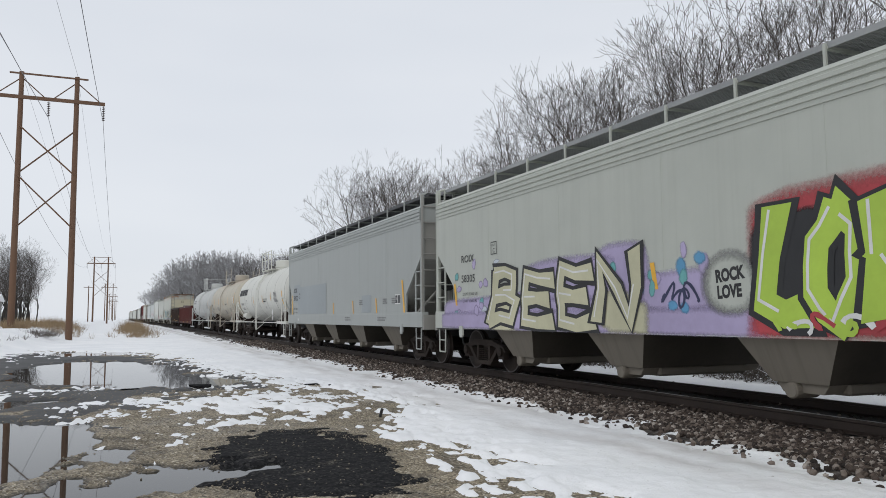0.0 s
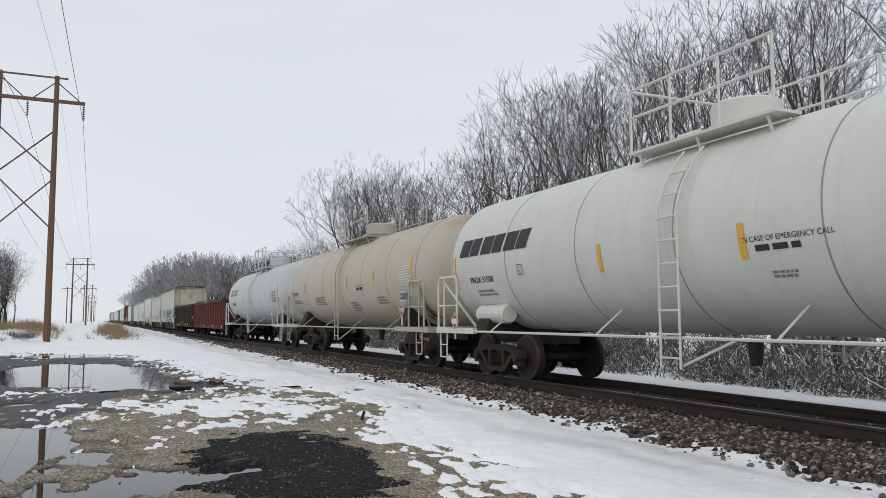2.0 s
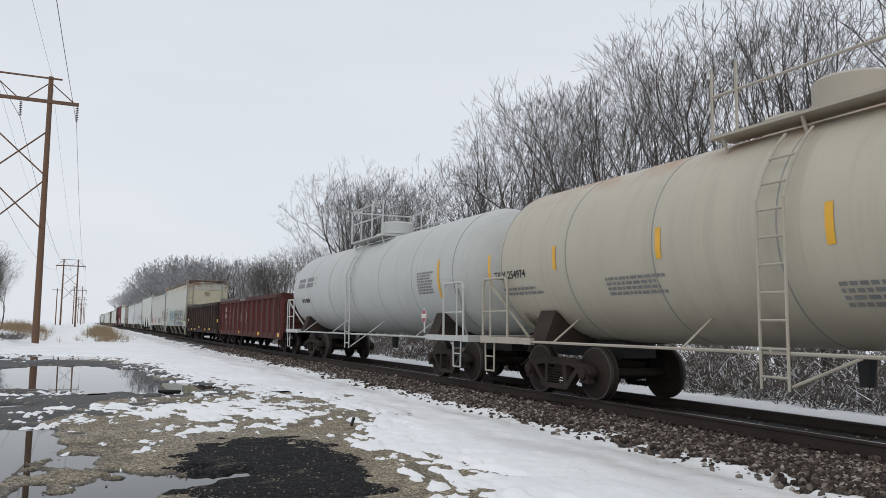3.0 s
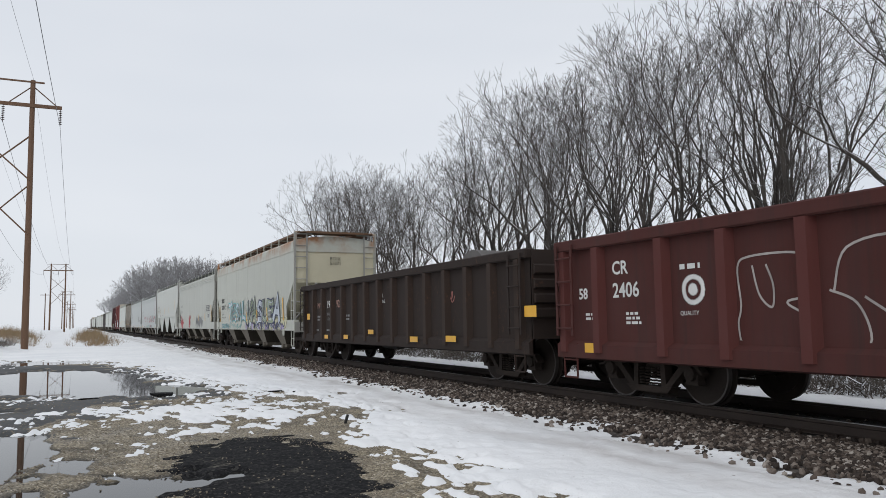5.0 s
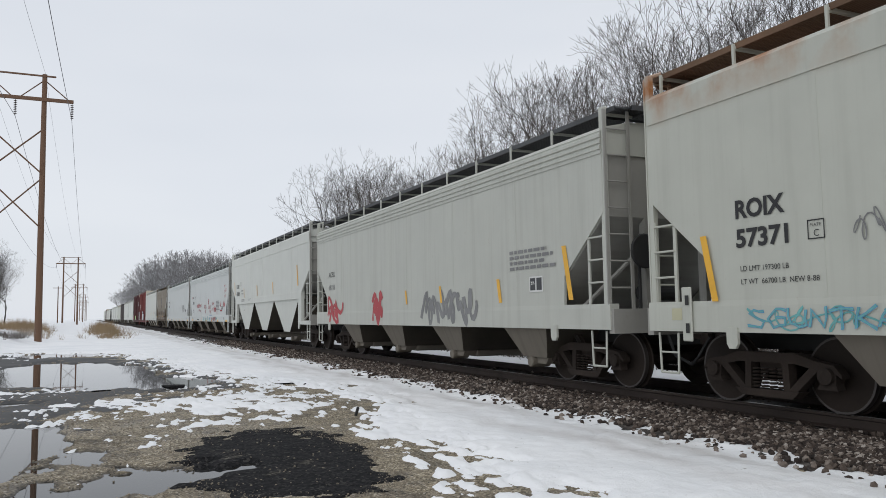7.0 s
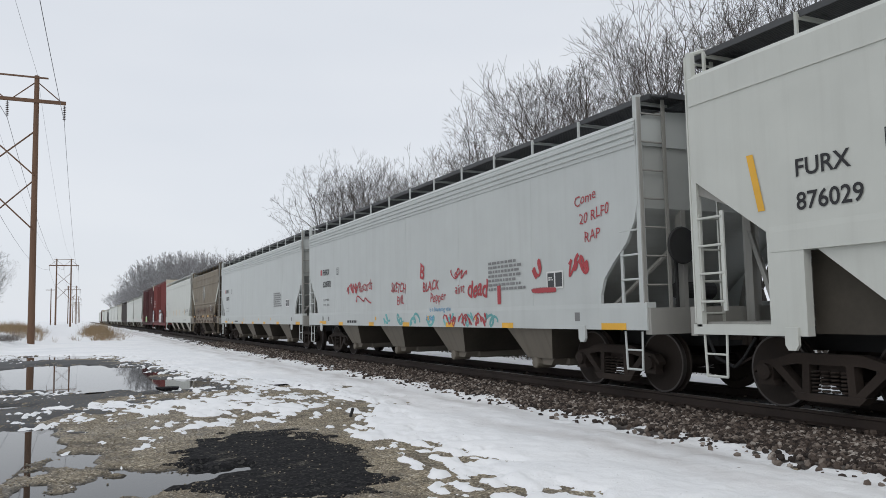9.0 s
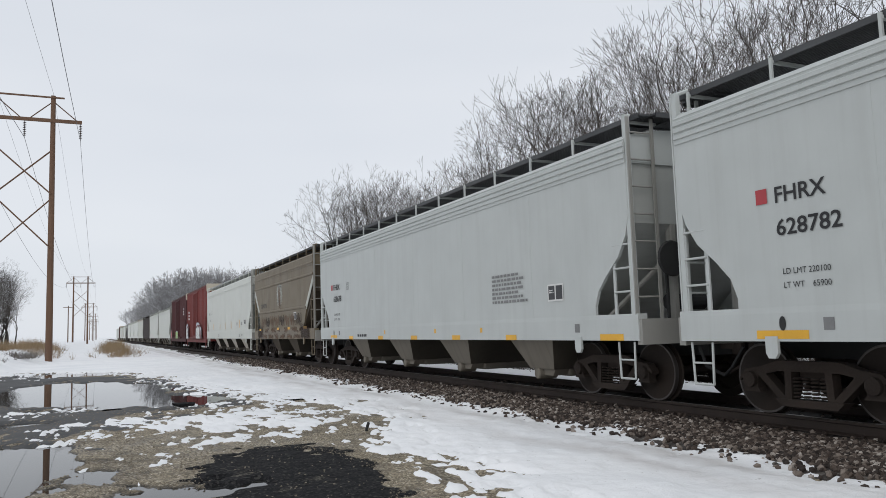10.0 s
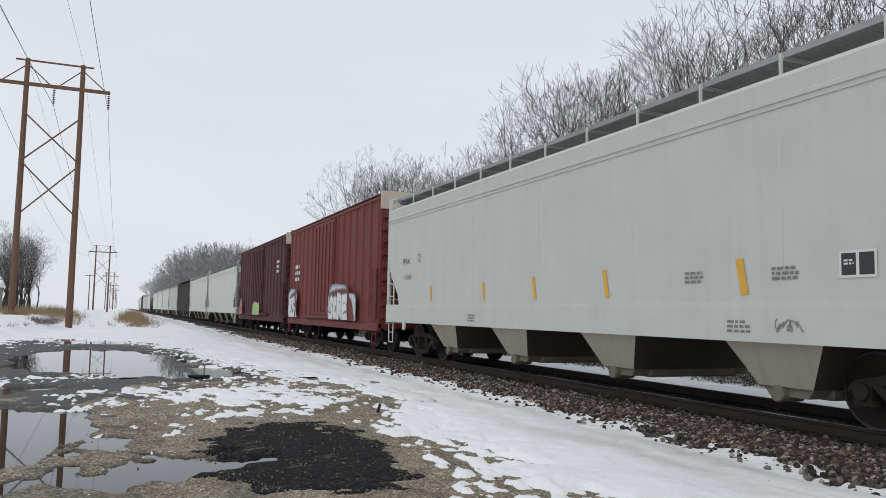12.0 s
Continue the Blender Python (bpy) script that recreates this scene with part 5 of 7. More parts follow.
GON_P = paint("paint_rusted_posts", (0.035, 0.021, 0.015), 1.0, 0.5, rust_c=(0.12, 0.05, 0.024), grime_c=(0.02, 0.014, 0.011), rough=0.85)
BROWN = paint("paint_hopper_brown", (0.165, 0.132, 0.084), 0.9, 1.0, rust_c=(0.09, 0.045, 0.025), grime_c=(0.07, 0.05, 0.032))
# darker brown for the short hopper's ends and bays
BROWN_E = paint("paint_dark_brown_end", (0.075, 0.058, 0.04), 0.8, 0.9, rust_c=(0.07, 0.035, 0.02), grime_c=(0.03, 0.023, 0.016), rough=0.8)
BOX_R = paint("paint_boxcar_red", (0.165, 0.03, 0.026), 0.5, 0.6, grime_c=(0.08, 0.03, 0.025), rough=0.6)
BOX_D = paint("paint_boxcar_dark_red", (0.07, 0.018, 0.019), 0.5, 0.6, grime_c=(0.04, 0.02, 0.018), rough=0.7)
FASCIA = paint("paint_cream_fascia", (0.55, 0.5, 0.4), 0.2, 0.3)
RUSTG = plain("rusty_grating", (0.17, 0.1, 0.06), 0.8, 0.2, 0.4, 5, 0)
RUST_END = paint("paint_cream_rusted_end", (0.56, 0.52, 0.38), 0.35, 0.35, rust_c=(0.4, 0.17, 0.06), hi_z=4.3)
GREYG = plain("galvanised_grating", (0.34, 0.35, 0.35), 0.6, 0.2, 0.3, 5, 0)
LOAD = plain("scrap_load", (0.16, 0.15, 0.145), 0.9, var=0.5, scale=5)

G = [0.35, 18.55, 36.3, 53.3, 68.9, 85.6, 102.33, 118.46, 136.37, 153.87, 171.39, 190.14, 208.74, 221.34, 239.87, 254.3, 270.0]

c0, a0, e0 = hopper(G[0], G[1], "grey-green covered hopper with bright graffiti along its side", ROIX_A, board=GREYG, eave=4.0)
c1, a1, e1 = hopper(G[1], G[2], "plain grey covered hopper with repainted patches", ROIX_B)
c2, a2, e2 = tank(G[2], G[3], "clean white tank car with black lettering", TANK_W, TANK_W)
c3, a3, e3 = tank(G[3], G[4], "rust-stained beige tank car", TANK_T, TANK_U, dome="open")
c4, a4, e4 = tank(G[4], G[5], "dull white tank car", TANK_D, TANK_D)
c5, a5, e5 = gondola(G[5], G[6], "faded red gondola with white outline graffiti", GON_R, post_m=GON_S, post_y=[7.7, 6.8, 5.35, 4.2, 3.0, 1.8, 0.6] + [-0.6 - 1.2 * k for k in range(7)])
c6, a6, e6 = gondola(G[6], G[7], "dark brown rusted gondola carrying a load", GON_B, post_m=GON_P, post_y=[-0.05 + 1.03 * k for k in range(-7, 8)])
c7, a7, e7 = hopper(G[7], G[8], "covered hopper with rust-streaked roof edge and graffiti", ROIX_C, eave=4.27, ridges=0, board=RUSTG, end_m=RUST_END)
c8, a8, e8 = hopper(G[8], G[9], "grimy pale covered hopper with faded tags", ACFX)
c9, a9, e9 = hopper(G[9], G[10], "white covered hopper with deep pointed bays", WHITE, bays=3, pointed=True, ridges=0, eave=4.3, sill0=1.9, sill1=2.2, bay_m=WHITE)
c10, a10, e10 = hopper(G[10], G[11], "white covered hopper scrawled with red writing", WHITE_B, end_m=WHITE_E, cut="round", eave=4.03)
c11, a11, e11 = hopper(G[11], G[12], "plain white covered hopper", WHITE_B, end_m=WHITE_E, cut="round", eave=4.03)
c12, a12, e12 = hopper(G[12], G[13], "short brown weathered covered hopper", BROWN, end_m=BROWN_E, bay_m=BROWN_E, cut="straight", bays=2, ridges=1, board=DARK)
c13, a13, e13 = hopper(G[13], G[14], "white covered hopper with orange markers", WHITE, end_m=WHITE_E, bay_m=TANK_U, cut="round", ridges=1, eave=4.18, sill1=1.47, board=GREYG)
c14, a14, e14 = boxcar(G[14], G[15], "red ribbed box car with white graffiti", BOX_R, FASCIA)
c15, a15, e15 = boxcar(G[15], G[16], "dark red ribbed box car", BOX_D, FASCIA)
s_at = G[16]
FAR = "white white dark tan white white white tank white tan white red white white".split()
for kind_ in FAR:
    if kind_ == "tank":
        tank(s_at, s_at + 16.5, "distant black tank car", DARK, DARK, spin=False)
        s_at += 16.5
    elif kind_ == "red":
        boxcar(s_at, s_at + 16.5, "distant dark red box car", BOX_D, FASCIA, spin=False)
        s_at += 16.5
    else:
        pm_ = {"white": WHITE, "dark": GON_B, "tan": ROIX_C}[kind_]
        hopper(s_at, s_at + 18, "distant covered hopper in the long train", pm_, spin=False)
        s_at += 18

# ---- power line ----
def h_frame():
    fr = thing("transmission_pole_frame", "weathered wooden two-pole frame with crossed braces", "utility pole", "pole frames of the power line")
    zt, za = 18.9, 17.05
    for x, z0 in ((-1.765, -0.6), (1.765, -0.9)):
        put("pole", MB().tube((x * 1.02, 0, z0), (x, 0, zt), 0.24, 14, 0.16).mesh("pole", POLE, smooth=True), fr)
    put("crossarm", MB().soft(-3.64, 3.64, -0.22, -0.1, za - 0.13, za + 0.13, 0.02).mesh("crossarm", POLE), fr)
    put("top_arm", MB().soft(-2.5, 2.5, -0.2, -0.1, zt - 0.22, zt - 0.1, 0.02).mesh("top_arm", POLE), fr)
    for z0, z1 in ((11.75, 15.0), (7.95, 11.5)):
        for s in (-1, 1):
            put("cross_brace", MB().tube((-1.75 * s, 0.2 * s, z0), (1.75 * s, 0.2 * s, z1), 0.055).mesh("cross_brace", POLE), fr)
    for s in (-1, 1):
        put("knee_brace", MB().tube((s * 1.76, 0.2, zt - 0.35), (s * 3.5, 0.15, za), 0.04).mesh("knee_brace", POLE), fr)
        put("knee_brace", MB().tube((s * 1.76, 0.2, zt - 0.35), (s * 0.1, 0.15, za), 0.04).mesh("knee_brace", POLE), fr)
    ins = MB()
    for k in range(8):
        ins.lathe([(-0.12 - k * 0.13, 0.03), (-0.16 - k * 0.13, 0.12), (-0.2 - k * 0.13, 0.03)], "z", 12)
    ins.tube((0, 0, 0), (0, 0, -1.25), 0.02)
    ins = ins.mesh("insulator", PORC)
    for x in (-3.55, 0, 3.55):
        put("insulator", ins, fr, pose(x, -0.16, za - 0.1))
    return fr


frame_y = [60, 232, 412, 590, 770]
hf = h_frame()
hf.matrix_basis = pose(-4.8, frame_y[0], 0)
for y in frame_y[1:]:
    copy_thing(hf, pose(-4.8 + (y - 60) * 0.004, y, -0.4))
spans = [-112] + frame_y
for x, z, r in ((-3.55, 15.75, 0.018), (0, 15.75, 0.018), (3.55, 15.75, 0.018), (-1.8, 18.95, 0.009), (1.8, 18.95, 0.009)):
    b = MB()
    for y0, y1 in zip(spans, spans[1:]):
        pts = []
        for k in range(25):
            u = k / 24
            y = y0 + (y1 - y0) * u
            bend = min(0.0, y - 60) * 0.013 if y < 60 else (y - 60) * 0.004
            pts.append((-4.8 + x + bend, y, z - 4 * u * (1 - u) * 3.4))
        b.path(pts, r, 4)
    tagged(put("power_line", b.mesh("power_line", WIRE)), "thin sagging overhead wire on the pole frames", "wire", "wires")


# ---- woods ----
# Distance haze put into the colour: paler, snowier twigs for the far trees.
HAZE_TWIG = bark_mat("hazy_far_twigs", (0.14, 0.135, 0.135), (0.26, 0.255, 0.255), 1.0)


def tree_mesh(seed, height, fine=True, stems=1, spread=0.5, first=0.26):
    """A bare tree that forks again and again into a rounded crown: a trunk mesh and a crown mesh."""
    rg = random.Random(seed)
    tv, tf, cv, cf = [], [], [], []
    last = 7 if fine else 6

    def seg(V, F, p, q, r0, r1, n):
        d = (q - p).normalized()
        s = d.orthogonal().normalized()
        u = d.cross(s)
        o = len(V)
        for c, r in ((p, r0), (q, r1)):
            for i in range(n):
                a = 2 * math.pi * i / n
                V.append((c + (s * math.cos(a) + u * math.sin(a)) * r)[:])
        for i in range(n):
            F.append((o + i, o + (i + 1) % n, o + n + (i + 1) % n, o + n + i))

    def grow(p, d, length, r, level):
        n = 7 if level == 0 else 5 if level < 3 else 3
        steps = 5 if level == 0 else 4 if level < 3 else 3 if level < 5 else 2
        V, F = (tv, tf) if level < 2 else (cv, cf)
        low = 0.0062 if fine else 0.014
        knots = []
        for i in range(steps):
            wild = 0.06 if level == 0 else 0.14 if level < 4 else 0.19
            d = (d + Vector((rg.gauss(0, wild), rg.gauss(0, wild), rg.gauss(0.05, wild * 0.6)))).normalized()
            q = p + d * length / steps
            r1 = max(low, r * (1 - 0.28 / steps))
            seg(V, F, p, q, r, r1, n)
            knots.append((q.copy(), d.copy(), r1))
            p, r = q, r1
        if level >= last:
            return
        # the fork at the end
        turn = rg.uniform(0, 6.28)
        many = 3 if rg.random() < (0.15 if level < 4 else 0.36) else 2
        for k in range(many):
            a = turn + 6.28 * k / many + rg.uniform(-0.4, 0.4)
            side = d.orthogonal().normalized()
            side = side * math.cos(a) + d.cross(side) * math.sin(a)
            tilt = spread * rg.uniform(0.45, 1.15) * (0.75 if level < 2 else 1.0 if level < 4 else 1.3)
            nd = (d * math.cos(tilt) + side * math.sin(tilt) + Vector((0, 0, 0.07))).normalized()
            grow(p, nd, length * (rg.uniform(0.7, 0.98) if level < 3 else rg.uniform(0.48, 0.76)), max(low, r * (0.8 if k == 0 else rg.uniform(0.5, 0.74))), level + 1)
        # thin shoots on the way
        for _ in range(1 if 0 < level < 5 else 0):
            q, dd, rr = knots[rg.randrange(len(knots))]
            side = Vector((rg.uniform(-1, 1), rg.uniform(-1, 1), rg.uniform(-0.2, 0.6)))
            nd = (dd * 0.75 + side.normalized() * 0.8).normalized()
            grow(q, nd, length * rg.uniform(0.45, 0.7), max(low, rr * 0.35), min(last, level + (2 if level < 3 else 3)))

    for k in range(stems):
        a = 6.28 * k / stems + rg.uniform(0, 1)
        out = 0.0 if stems == 1 else rg.uniform(0.12, 0.24)
        grow(Vector((0.18 * math.cos(a), 0.18 * math.sin(a), 0)) * (stems > 1), Vector((out * math.cos(a) + rg.uniform(-0.05, 0.05), out * math.sin(a), 1)).normalized(), height * first, height * 0.021 / (stems ** 0.4), 0)
    k = height / sorted(v[2] for v in cv)[int(len(cv) * 0.997)]
    out = []
    for nm, V, F, mt in (("trunk", tv, tf, BARK), ("crown", cv, cf, TWIG if fine else HAZE_TWIG)):
        me = bpy.data.meshes.new(nm)
        me.from_pydata([(x * k, y * k, z * k - 0.1) for x, y, z in V], [], F)
        me.materials.append(mt)
        me.polygons.foreach_set("use_smooth", [True] * len(F))
        out.append(me)
    return out


protos = [tree_mesh(*q) for q in ((1, 10.0, True, 1, 0.46, 0.3), (2, 10.0, True, 2, 0.44, 0.26), (3, 10.0, True, 1, 0.52, 0.24), (4, 10.0, True, 3, 0.4, 0.28), (5, 10.0, True, 1, 0.42, 0.34), (6, 10.0, True, 2, 0.5, 0.22))]
lows = [tree_mesh(s, 10.0, False, 2, 0.5, 0.2) for s in (11, 12, 13)]


def plant(pair, x, y, z, turn, size, label):
    t = thing("tree", label, "tree", "bare trees along the railway", m=pose(x, y, z, 0, 0, turn) @ Matrix.Scale(size, 4))
    put("trunk", pair[0], t)
    put("crown", pair[1], t)
    return t


def crown_top(x, y):
    """The height to which the wood reaches, which rises and dips along the track."""
    h = float(np.interp(y * 19 / x, [0, 21, 24, 27, 36, 40, 44, 50, 60, 66, 78, 108, 143, 207, 320, 430], [13.4, 13.4, 12.7, 13.8, 13.8, 12.6, 11.8, 13.3, 13.8, 10.8, 9.4, 10.6, 15.4, 18.6, 17.7, 17.0]))
    return 1.6 + (h - 1.6) * x / 19


rg = random.Random(77)
y = 2.0
while y < 125:
    x = 16.6 + rg.random() ** 1.3 * 10
    high = crown_top(x, y) * float(np.interp(y, [0, 35, 45, 70], [0.98, 0.98, 1.02, 1.0])) * (rg.uniform(0.82, 1.0) if rg.random() < 0.75 else rg.uniform(0.5, 0.78))
    plant(protos[rg.randrange(6)], x, y + rg.uniform(-0.5, 0.5), 0.1, rg.uniform(0, 360), high / 10, "tall bare winter tree with snow-dusted twigs")
    y += 1.1 + y * 0.0085
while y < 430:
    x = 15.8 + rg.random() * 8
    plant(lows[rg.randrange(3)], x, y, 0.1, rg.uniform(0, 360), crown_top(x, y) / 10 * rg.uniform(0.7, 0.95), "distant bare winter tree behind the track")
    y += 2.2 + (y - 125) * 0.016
for k in range(34):
    x, y = (rg.gauss(-12.0, 1.6), rg.uniform(96, 122)) if k % 3 else (rg.uniform(-22, -17), rg.uniform(110, 120))
    plant(protos[rg.randrange(6)], x, y, 0.6, rg.uniform(0, 360), rg.uniform(0.75, 1.2) * max(0.5, 1 - 0.08 * abs(x + 12.0) * (k % 3 > 0)), "bushy bare tree standing beyond the snowy bank")


def tuft(b, x, y, z, n, h, spread, rg, r=0.006):
    """Thin stalks that lean out from one root."""
    for _ in range(n):
        a, k = rg.uniform(0, 6.28), rg.random() * spread
        p = Vector((x + math.cos(a) * k * 0.5, y + math.sin(a) * k * 0.5, z))
        q = p + Vector((math.cos(a) * k, math.sin(a) * k, h * rg.uniform(0.5, 1.0)))
        m_ = (p + q) / 2 + Vector((rg.uniform(-1, 1), rg.uniform(-1, 1), 0)) * 0.08 * h
        s = Vector((rg.uniform(-1, 1), rg.uniform(-1, 1), 0)).normalized() * r
        b.add([p - s, p + s, m_ + s * 0.8, m_ - s * 0.8, q], [(0, 1, 2, 3), (3, 2, 4)])


def stuff(name, b, mat, label, category):
    me = bpy.data.meshes.new(name)
    me.from_pydata(b.v, [], b.f)
    me.materials.append(mat)
    return tagged(put(name, me), label, category, kind="stuff")


def tangle(b, x, y, z, n, h, w, rg, r):
    """A low thicket: short crossing twigs that fill a rounded heap."""
    for _ in range(n):
        a, k = rg.uniform(0, 6.28), rg.random() ** 0.5
        hz = rg.random()
        p = Vector((x + math.cos(a) * k * w * (1 - 0.6 * hz), y + math.sin(a) * k * w * (1 - 0.6 * hz), z + h * hz * 0.85))
        q = p + Vector((rg.gauss(0, 0.16), rg.gauss(0, 0.16), rg.uniform(0.02, 0.34))) * (0.6 + h * 0.4)
        d = (q - p).normalized()
        s = d.orthogonal().normalized() * r
        t = d.cross(s)
        b.add([p + s, p - s * 0.5 + t * 0.87, p - s * 0.5 - t * 0.87, q], [(0, 1, 3), (1, 2, 3), (2, 0, 3)])


b, rg, y = MB(), random.Random(9), 3.0
while y < 150:
    for _ in range(6):
        x = 13.0 + rg.random() ** 1.3 * 6
        tangle(b, x, y + rg.uniform(-0.6, 0.6), 0.06, 105, rg.uniform(0.3, 0.7) + (x - 13.0) * 0.28, rg.uniform(0.45, 0.85), rg, 0.013 + y * 0.00025)
    y += 0.4 + y * 0.013
stuff("brush", b, BRUSH, "snow-dusted tangled brush along the wood's edge", "brush")

b = MB()
for _ in range(1300):
    x, y = rg.gauss(-6.4, 2.0), rg.uniform(64, 100)
    if x > -2.6 - (y - 64) * 0.02 or noise.noise((x * 0.5, y * 0.25, 0)) < -0.05 + rg.uniform(-0.2, 0.2):
        continue
    tuft(b, x, y, float(ground_z(np.array([x]), np.array([y]))[0]), 9, rg.uniform(0.25, 1.2), 0.6, rg, 0.009)
for _ in range(40):
    tuft(b, rg.gauss(-6.4, 0.5), rg.uniform(58, 63), 0.9, 12, rg.uniform(0.3, 0.7), 0.4, rg, 0.014)
for _ in range(700):
    x, y = rg.gauss(1.5, 0.8), rg.uniform(62, 135)
    if noise.noise((x * 0.9, y * 0.2, 5)) < rg.uniform(-0.35, 0.15):
        continue
    tuft(b, x + (y - 62) * 0.012, y, 0.08, 9, rg.uniform(0.25, 0.9) + max(0, y - 72) * 0.014, 0.6, rg, 0.01)
stuff("dry_grass", b, STRAW, "tall dry straw-coloured grass standing in snow", "grass")
b = MB()
for _ in range(26):
    tuft(b, rg.gauss(-4.6, 0.6), rg.gauss(55, 1.2), 0.45, 22, rg.uniform(0.4, 0.8), 0.7, rg, 0.012)
for _ in range(150):
    tuft(b, rg.uniform(-9, -4), rg.uniform(42, 62), 0.5, 4, rg.uniform(0.15, 0.35), 0.2, rg, 0.01)
stuff("weeds", b, BRUSH, "low bare weeds poking through the snowy bank", "weeds")

# ---- markings on the cars ----
for car_, off_ in zip((c0, c1, c2, c3, c4, c5, c6, c7, c8, c9, c10, c11, c12, c13, c14, c15), (0.5, 0.53, -0.16, 0.77, 0.6, 0.3, 0.45, 0.17, 0.05, -0.3, 0.26, 0.29, 0.02, -0.1, 0.3, 0.3)):
    MARKS[car_.name] = off_
GRIM = plain("grey_patch_paint", (0.3, 0.33, 0.34), 0.5, 0, 0.15, 2, 0)
PANELB = plain("black_label_panel", (0.03, 0.032, 0.035), 0.4, 0, 0.3, 9, 0)


def stripes(car, rows, wrap=None, x=-1.63):
    for y, z, w, h in rows:
        plate(car, "reflector_stripe", y, z, w, h, YELLOW, x, wrap, lean=h * 0.2 if h > w else 0.0)


def label_panel(car, y, z, w, h, x=-1.63):
    plate(car, "label_panel", y, z, w, h, WHITEP, x)
    for k in (0, 1):
        plate(car, "label_panel", y - 0.03 - k * (w / 2 - 0.01), z + 0.03, w / 2 - 0.05, h - 0.06, PANELB, x - 0.004)
    bars(car, y - 0.06, z + h * 0.6, w * 0.3, 2, h * 0.07, WHITEP, x - 0.008, seed=3)


def boxed_mark(car, y, z, s, x=-1.63, wrap=None):
    """The small framed plate letter beside the number."""
    for y0, z0, w, h in ((y, z, s, s * 0.06), (y, z + s * 0.94, s, s * 0.06), (y, z, s * 0.06, s), (y - s * 0.94, z, s * 0.06, s)):
        plate(car, "plate_mark", y0, z0, w, h, BLACKP, x, wrap)
    lettering(car, "C", y - s * 0.34, z + s * 0.14, s * 0.36, BLACKP, x - 0.002, wrap=wrap)
    lettering(car, "PLATE", y - s * 0.15, z + s * 0.65, s * 0.17, BLACKP, x - 0.002, wrap=wrap)


# grey-green hopper with large graffiti
for k, (y, z, w, h) in enumerate(((8.4, 1.02, 4.6, 0.62), (5.4, 1.0, 6.6, 0.75), (2.2, 1.5, 1.3, 0.85), (0.9, 1.35, 1.5, 0.5), (4.6, 1.6, 3.0, 0.6))):
    cloud(c0, y, z, w, h, LILAC, -1.6225 - 0.0006 * k, k + 1, rough=0.07)
cloud(c0, 8.3, 0.98, 9.6, 0.32, LILAC, -1.6222, 13, rough=0.05, square=0.2)
for k in range(16):
    rk = random.Random(k + 50)
    cloud(c0, rk.uniform(5.3, 8.0), rk.uniform(1.2, 1.6) if k % 3 else rk.uniform(1.7, 2.4), rk.uniform(0.07, 0.22), rk.uniform(0.07, 0.2), (LILAC, PALEB, TEAL, LILAC)[k % 4], -1.6235, 140 + k, rough=0.1, square=1.0, soft=0.05)
for k in range(16):
    rk = random.Random(k)
    cloud(c0, rk.uniform(-0.6, 2.4), rk.uniform(1.2, 2.1), rk.uniform(0.08, 0.2), rk.uniform(0.1, 0.24), (TEAL, BLUEP, LILAC)[k % 3], -1.627, 40 + k, rough=0.06, square=1.0, soft=0.05)
cloud(c0, -0.40, 1.3, 0.85, 0.72, GREYP, -1.627, 60, rough=0.03, square=0.9)
cloud(c0, -0.47, 1.36, 0.71, 0.6, ROIX_A, -1.629, 61, rough=0.03, square=0.9)
lettering(c0, "ROCK", -0.58, 1.68, 0.16, BLACKP, -1.633, "graffiti", 0.8, 0.012, tilt=5)
lettering(c0, "LOVE", -0.60, 1.47, 0.16, BLACKP, -1.633, "graffiti", 0.8, 0.012, tilt=3)
scrawl(c0, 0.5, 1.36, 0.75, 0.35, NAVY, -1.633, 64, 0.022, 4)
graffiti(c0, "BEEN", 5.95, 1.02, 1.2, CREAM, BLACKP, -1.632, 5, 1.62, shine=WHITEP, fat=0.19)
cloud(c0, 6.1, 0.98, 1.1, 0.5, CREAM, -1.6315, 6, rough=0.2)
cloud(c0, 2.0, 0.98, 1.0, 0.55, CREAM, -1.6315, 9, rough=0.2)
cloud(c0, -1.2, 1.0, 3.0, 1.6, REDP, -1.627, 70, rough=0.05, square=0.3, soft=0.2)
cloud(c0, -1.32, 1.12, 2.7, 1.34, BLACKP, -1.630, 71, rough=0.07, square=0.35, soft=0.06)
graffiti(c0, "LOK", -1.4, 1.04, 1.5, LIME, BLACKP, -1.634, 8, 0.82, shine=WHITEP, fat=0.22)
for k in range(7):
    scrawl(c0, -1.5 - 0.27 * k, 1.02, 0.3, 0.24, (LIME, WHITEP, REDP)[k % 3], -1.652, 80 + k, 0.03, 1)
lettering(c0, "ROIX", 7.58, 2.47, 0.17, BLACKP, squeeze=1.2)
lettering(c0, "58305", 7.58, 2.02, 0.17, BLACKP, squeeze=1.25)
boxed_mark(c0, 6.05, 2.55, 0.27)
lettering(c0, "LD LMT 220600 LBS", 7.5, 1.72, 0.065, BLACKP)
lettering(c0, "LT WT   65400 LBS", 7.5, 1.56, 0.065, BLACKP)
stripes(c0, [(7.9, 1.5, 0.1, 0.5), (0.7, 1.63, 0.1, 0.4)])

# plain grey hopper
for k, (y, z, w, h) in enumerate(((6.9, 1.38, 4.9, 1.15), (-2.55, 1.38, 1.0, 0.55), (7.7, 1.9, 1.2, 0.75))):
    plate(c1, "repainted_patch", y, z, w, h, GRIM, -1.623 - 0.001 * k)
lettering(c1, "ROIX", 7.76, 2.32, 0.2, BLACKP, bold=0.006)
lettering(c1, "58922", 7.76, 1.98, 0.2, BLACKP, bold=0.006, squeeze=1.25)
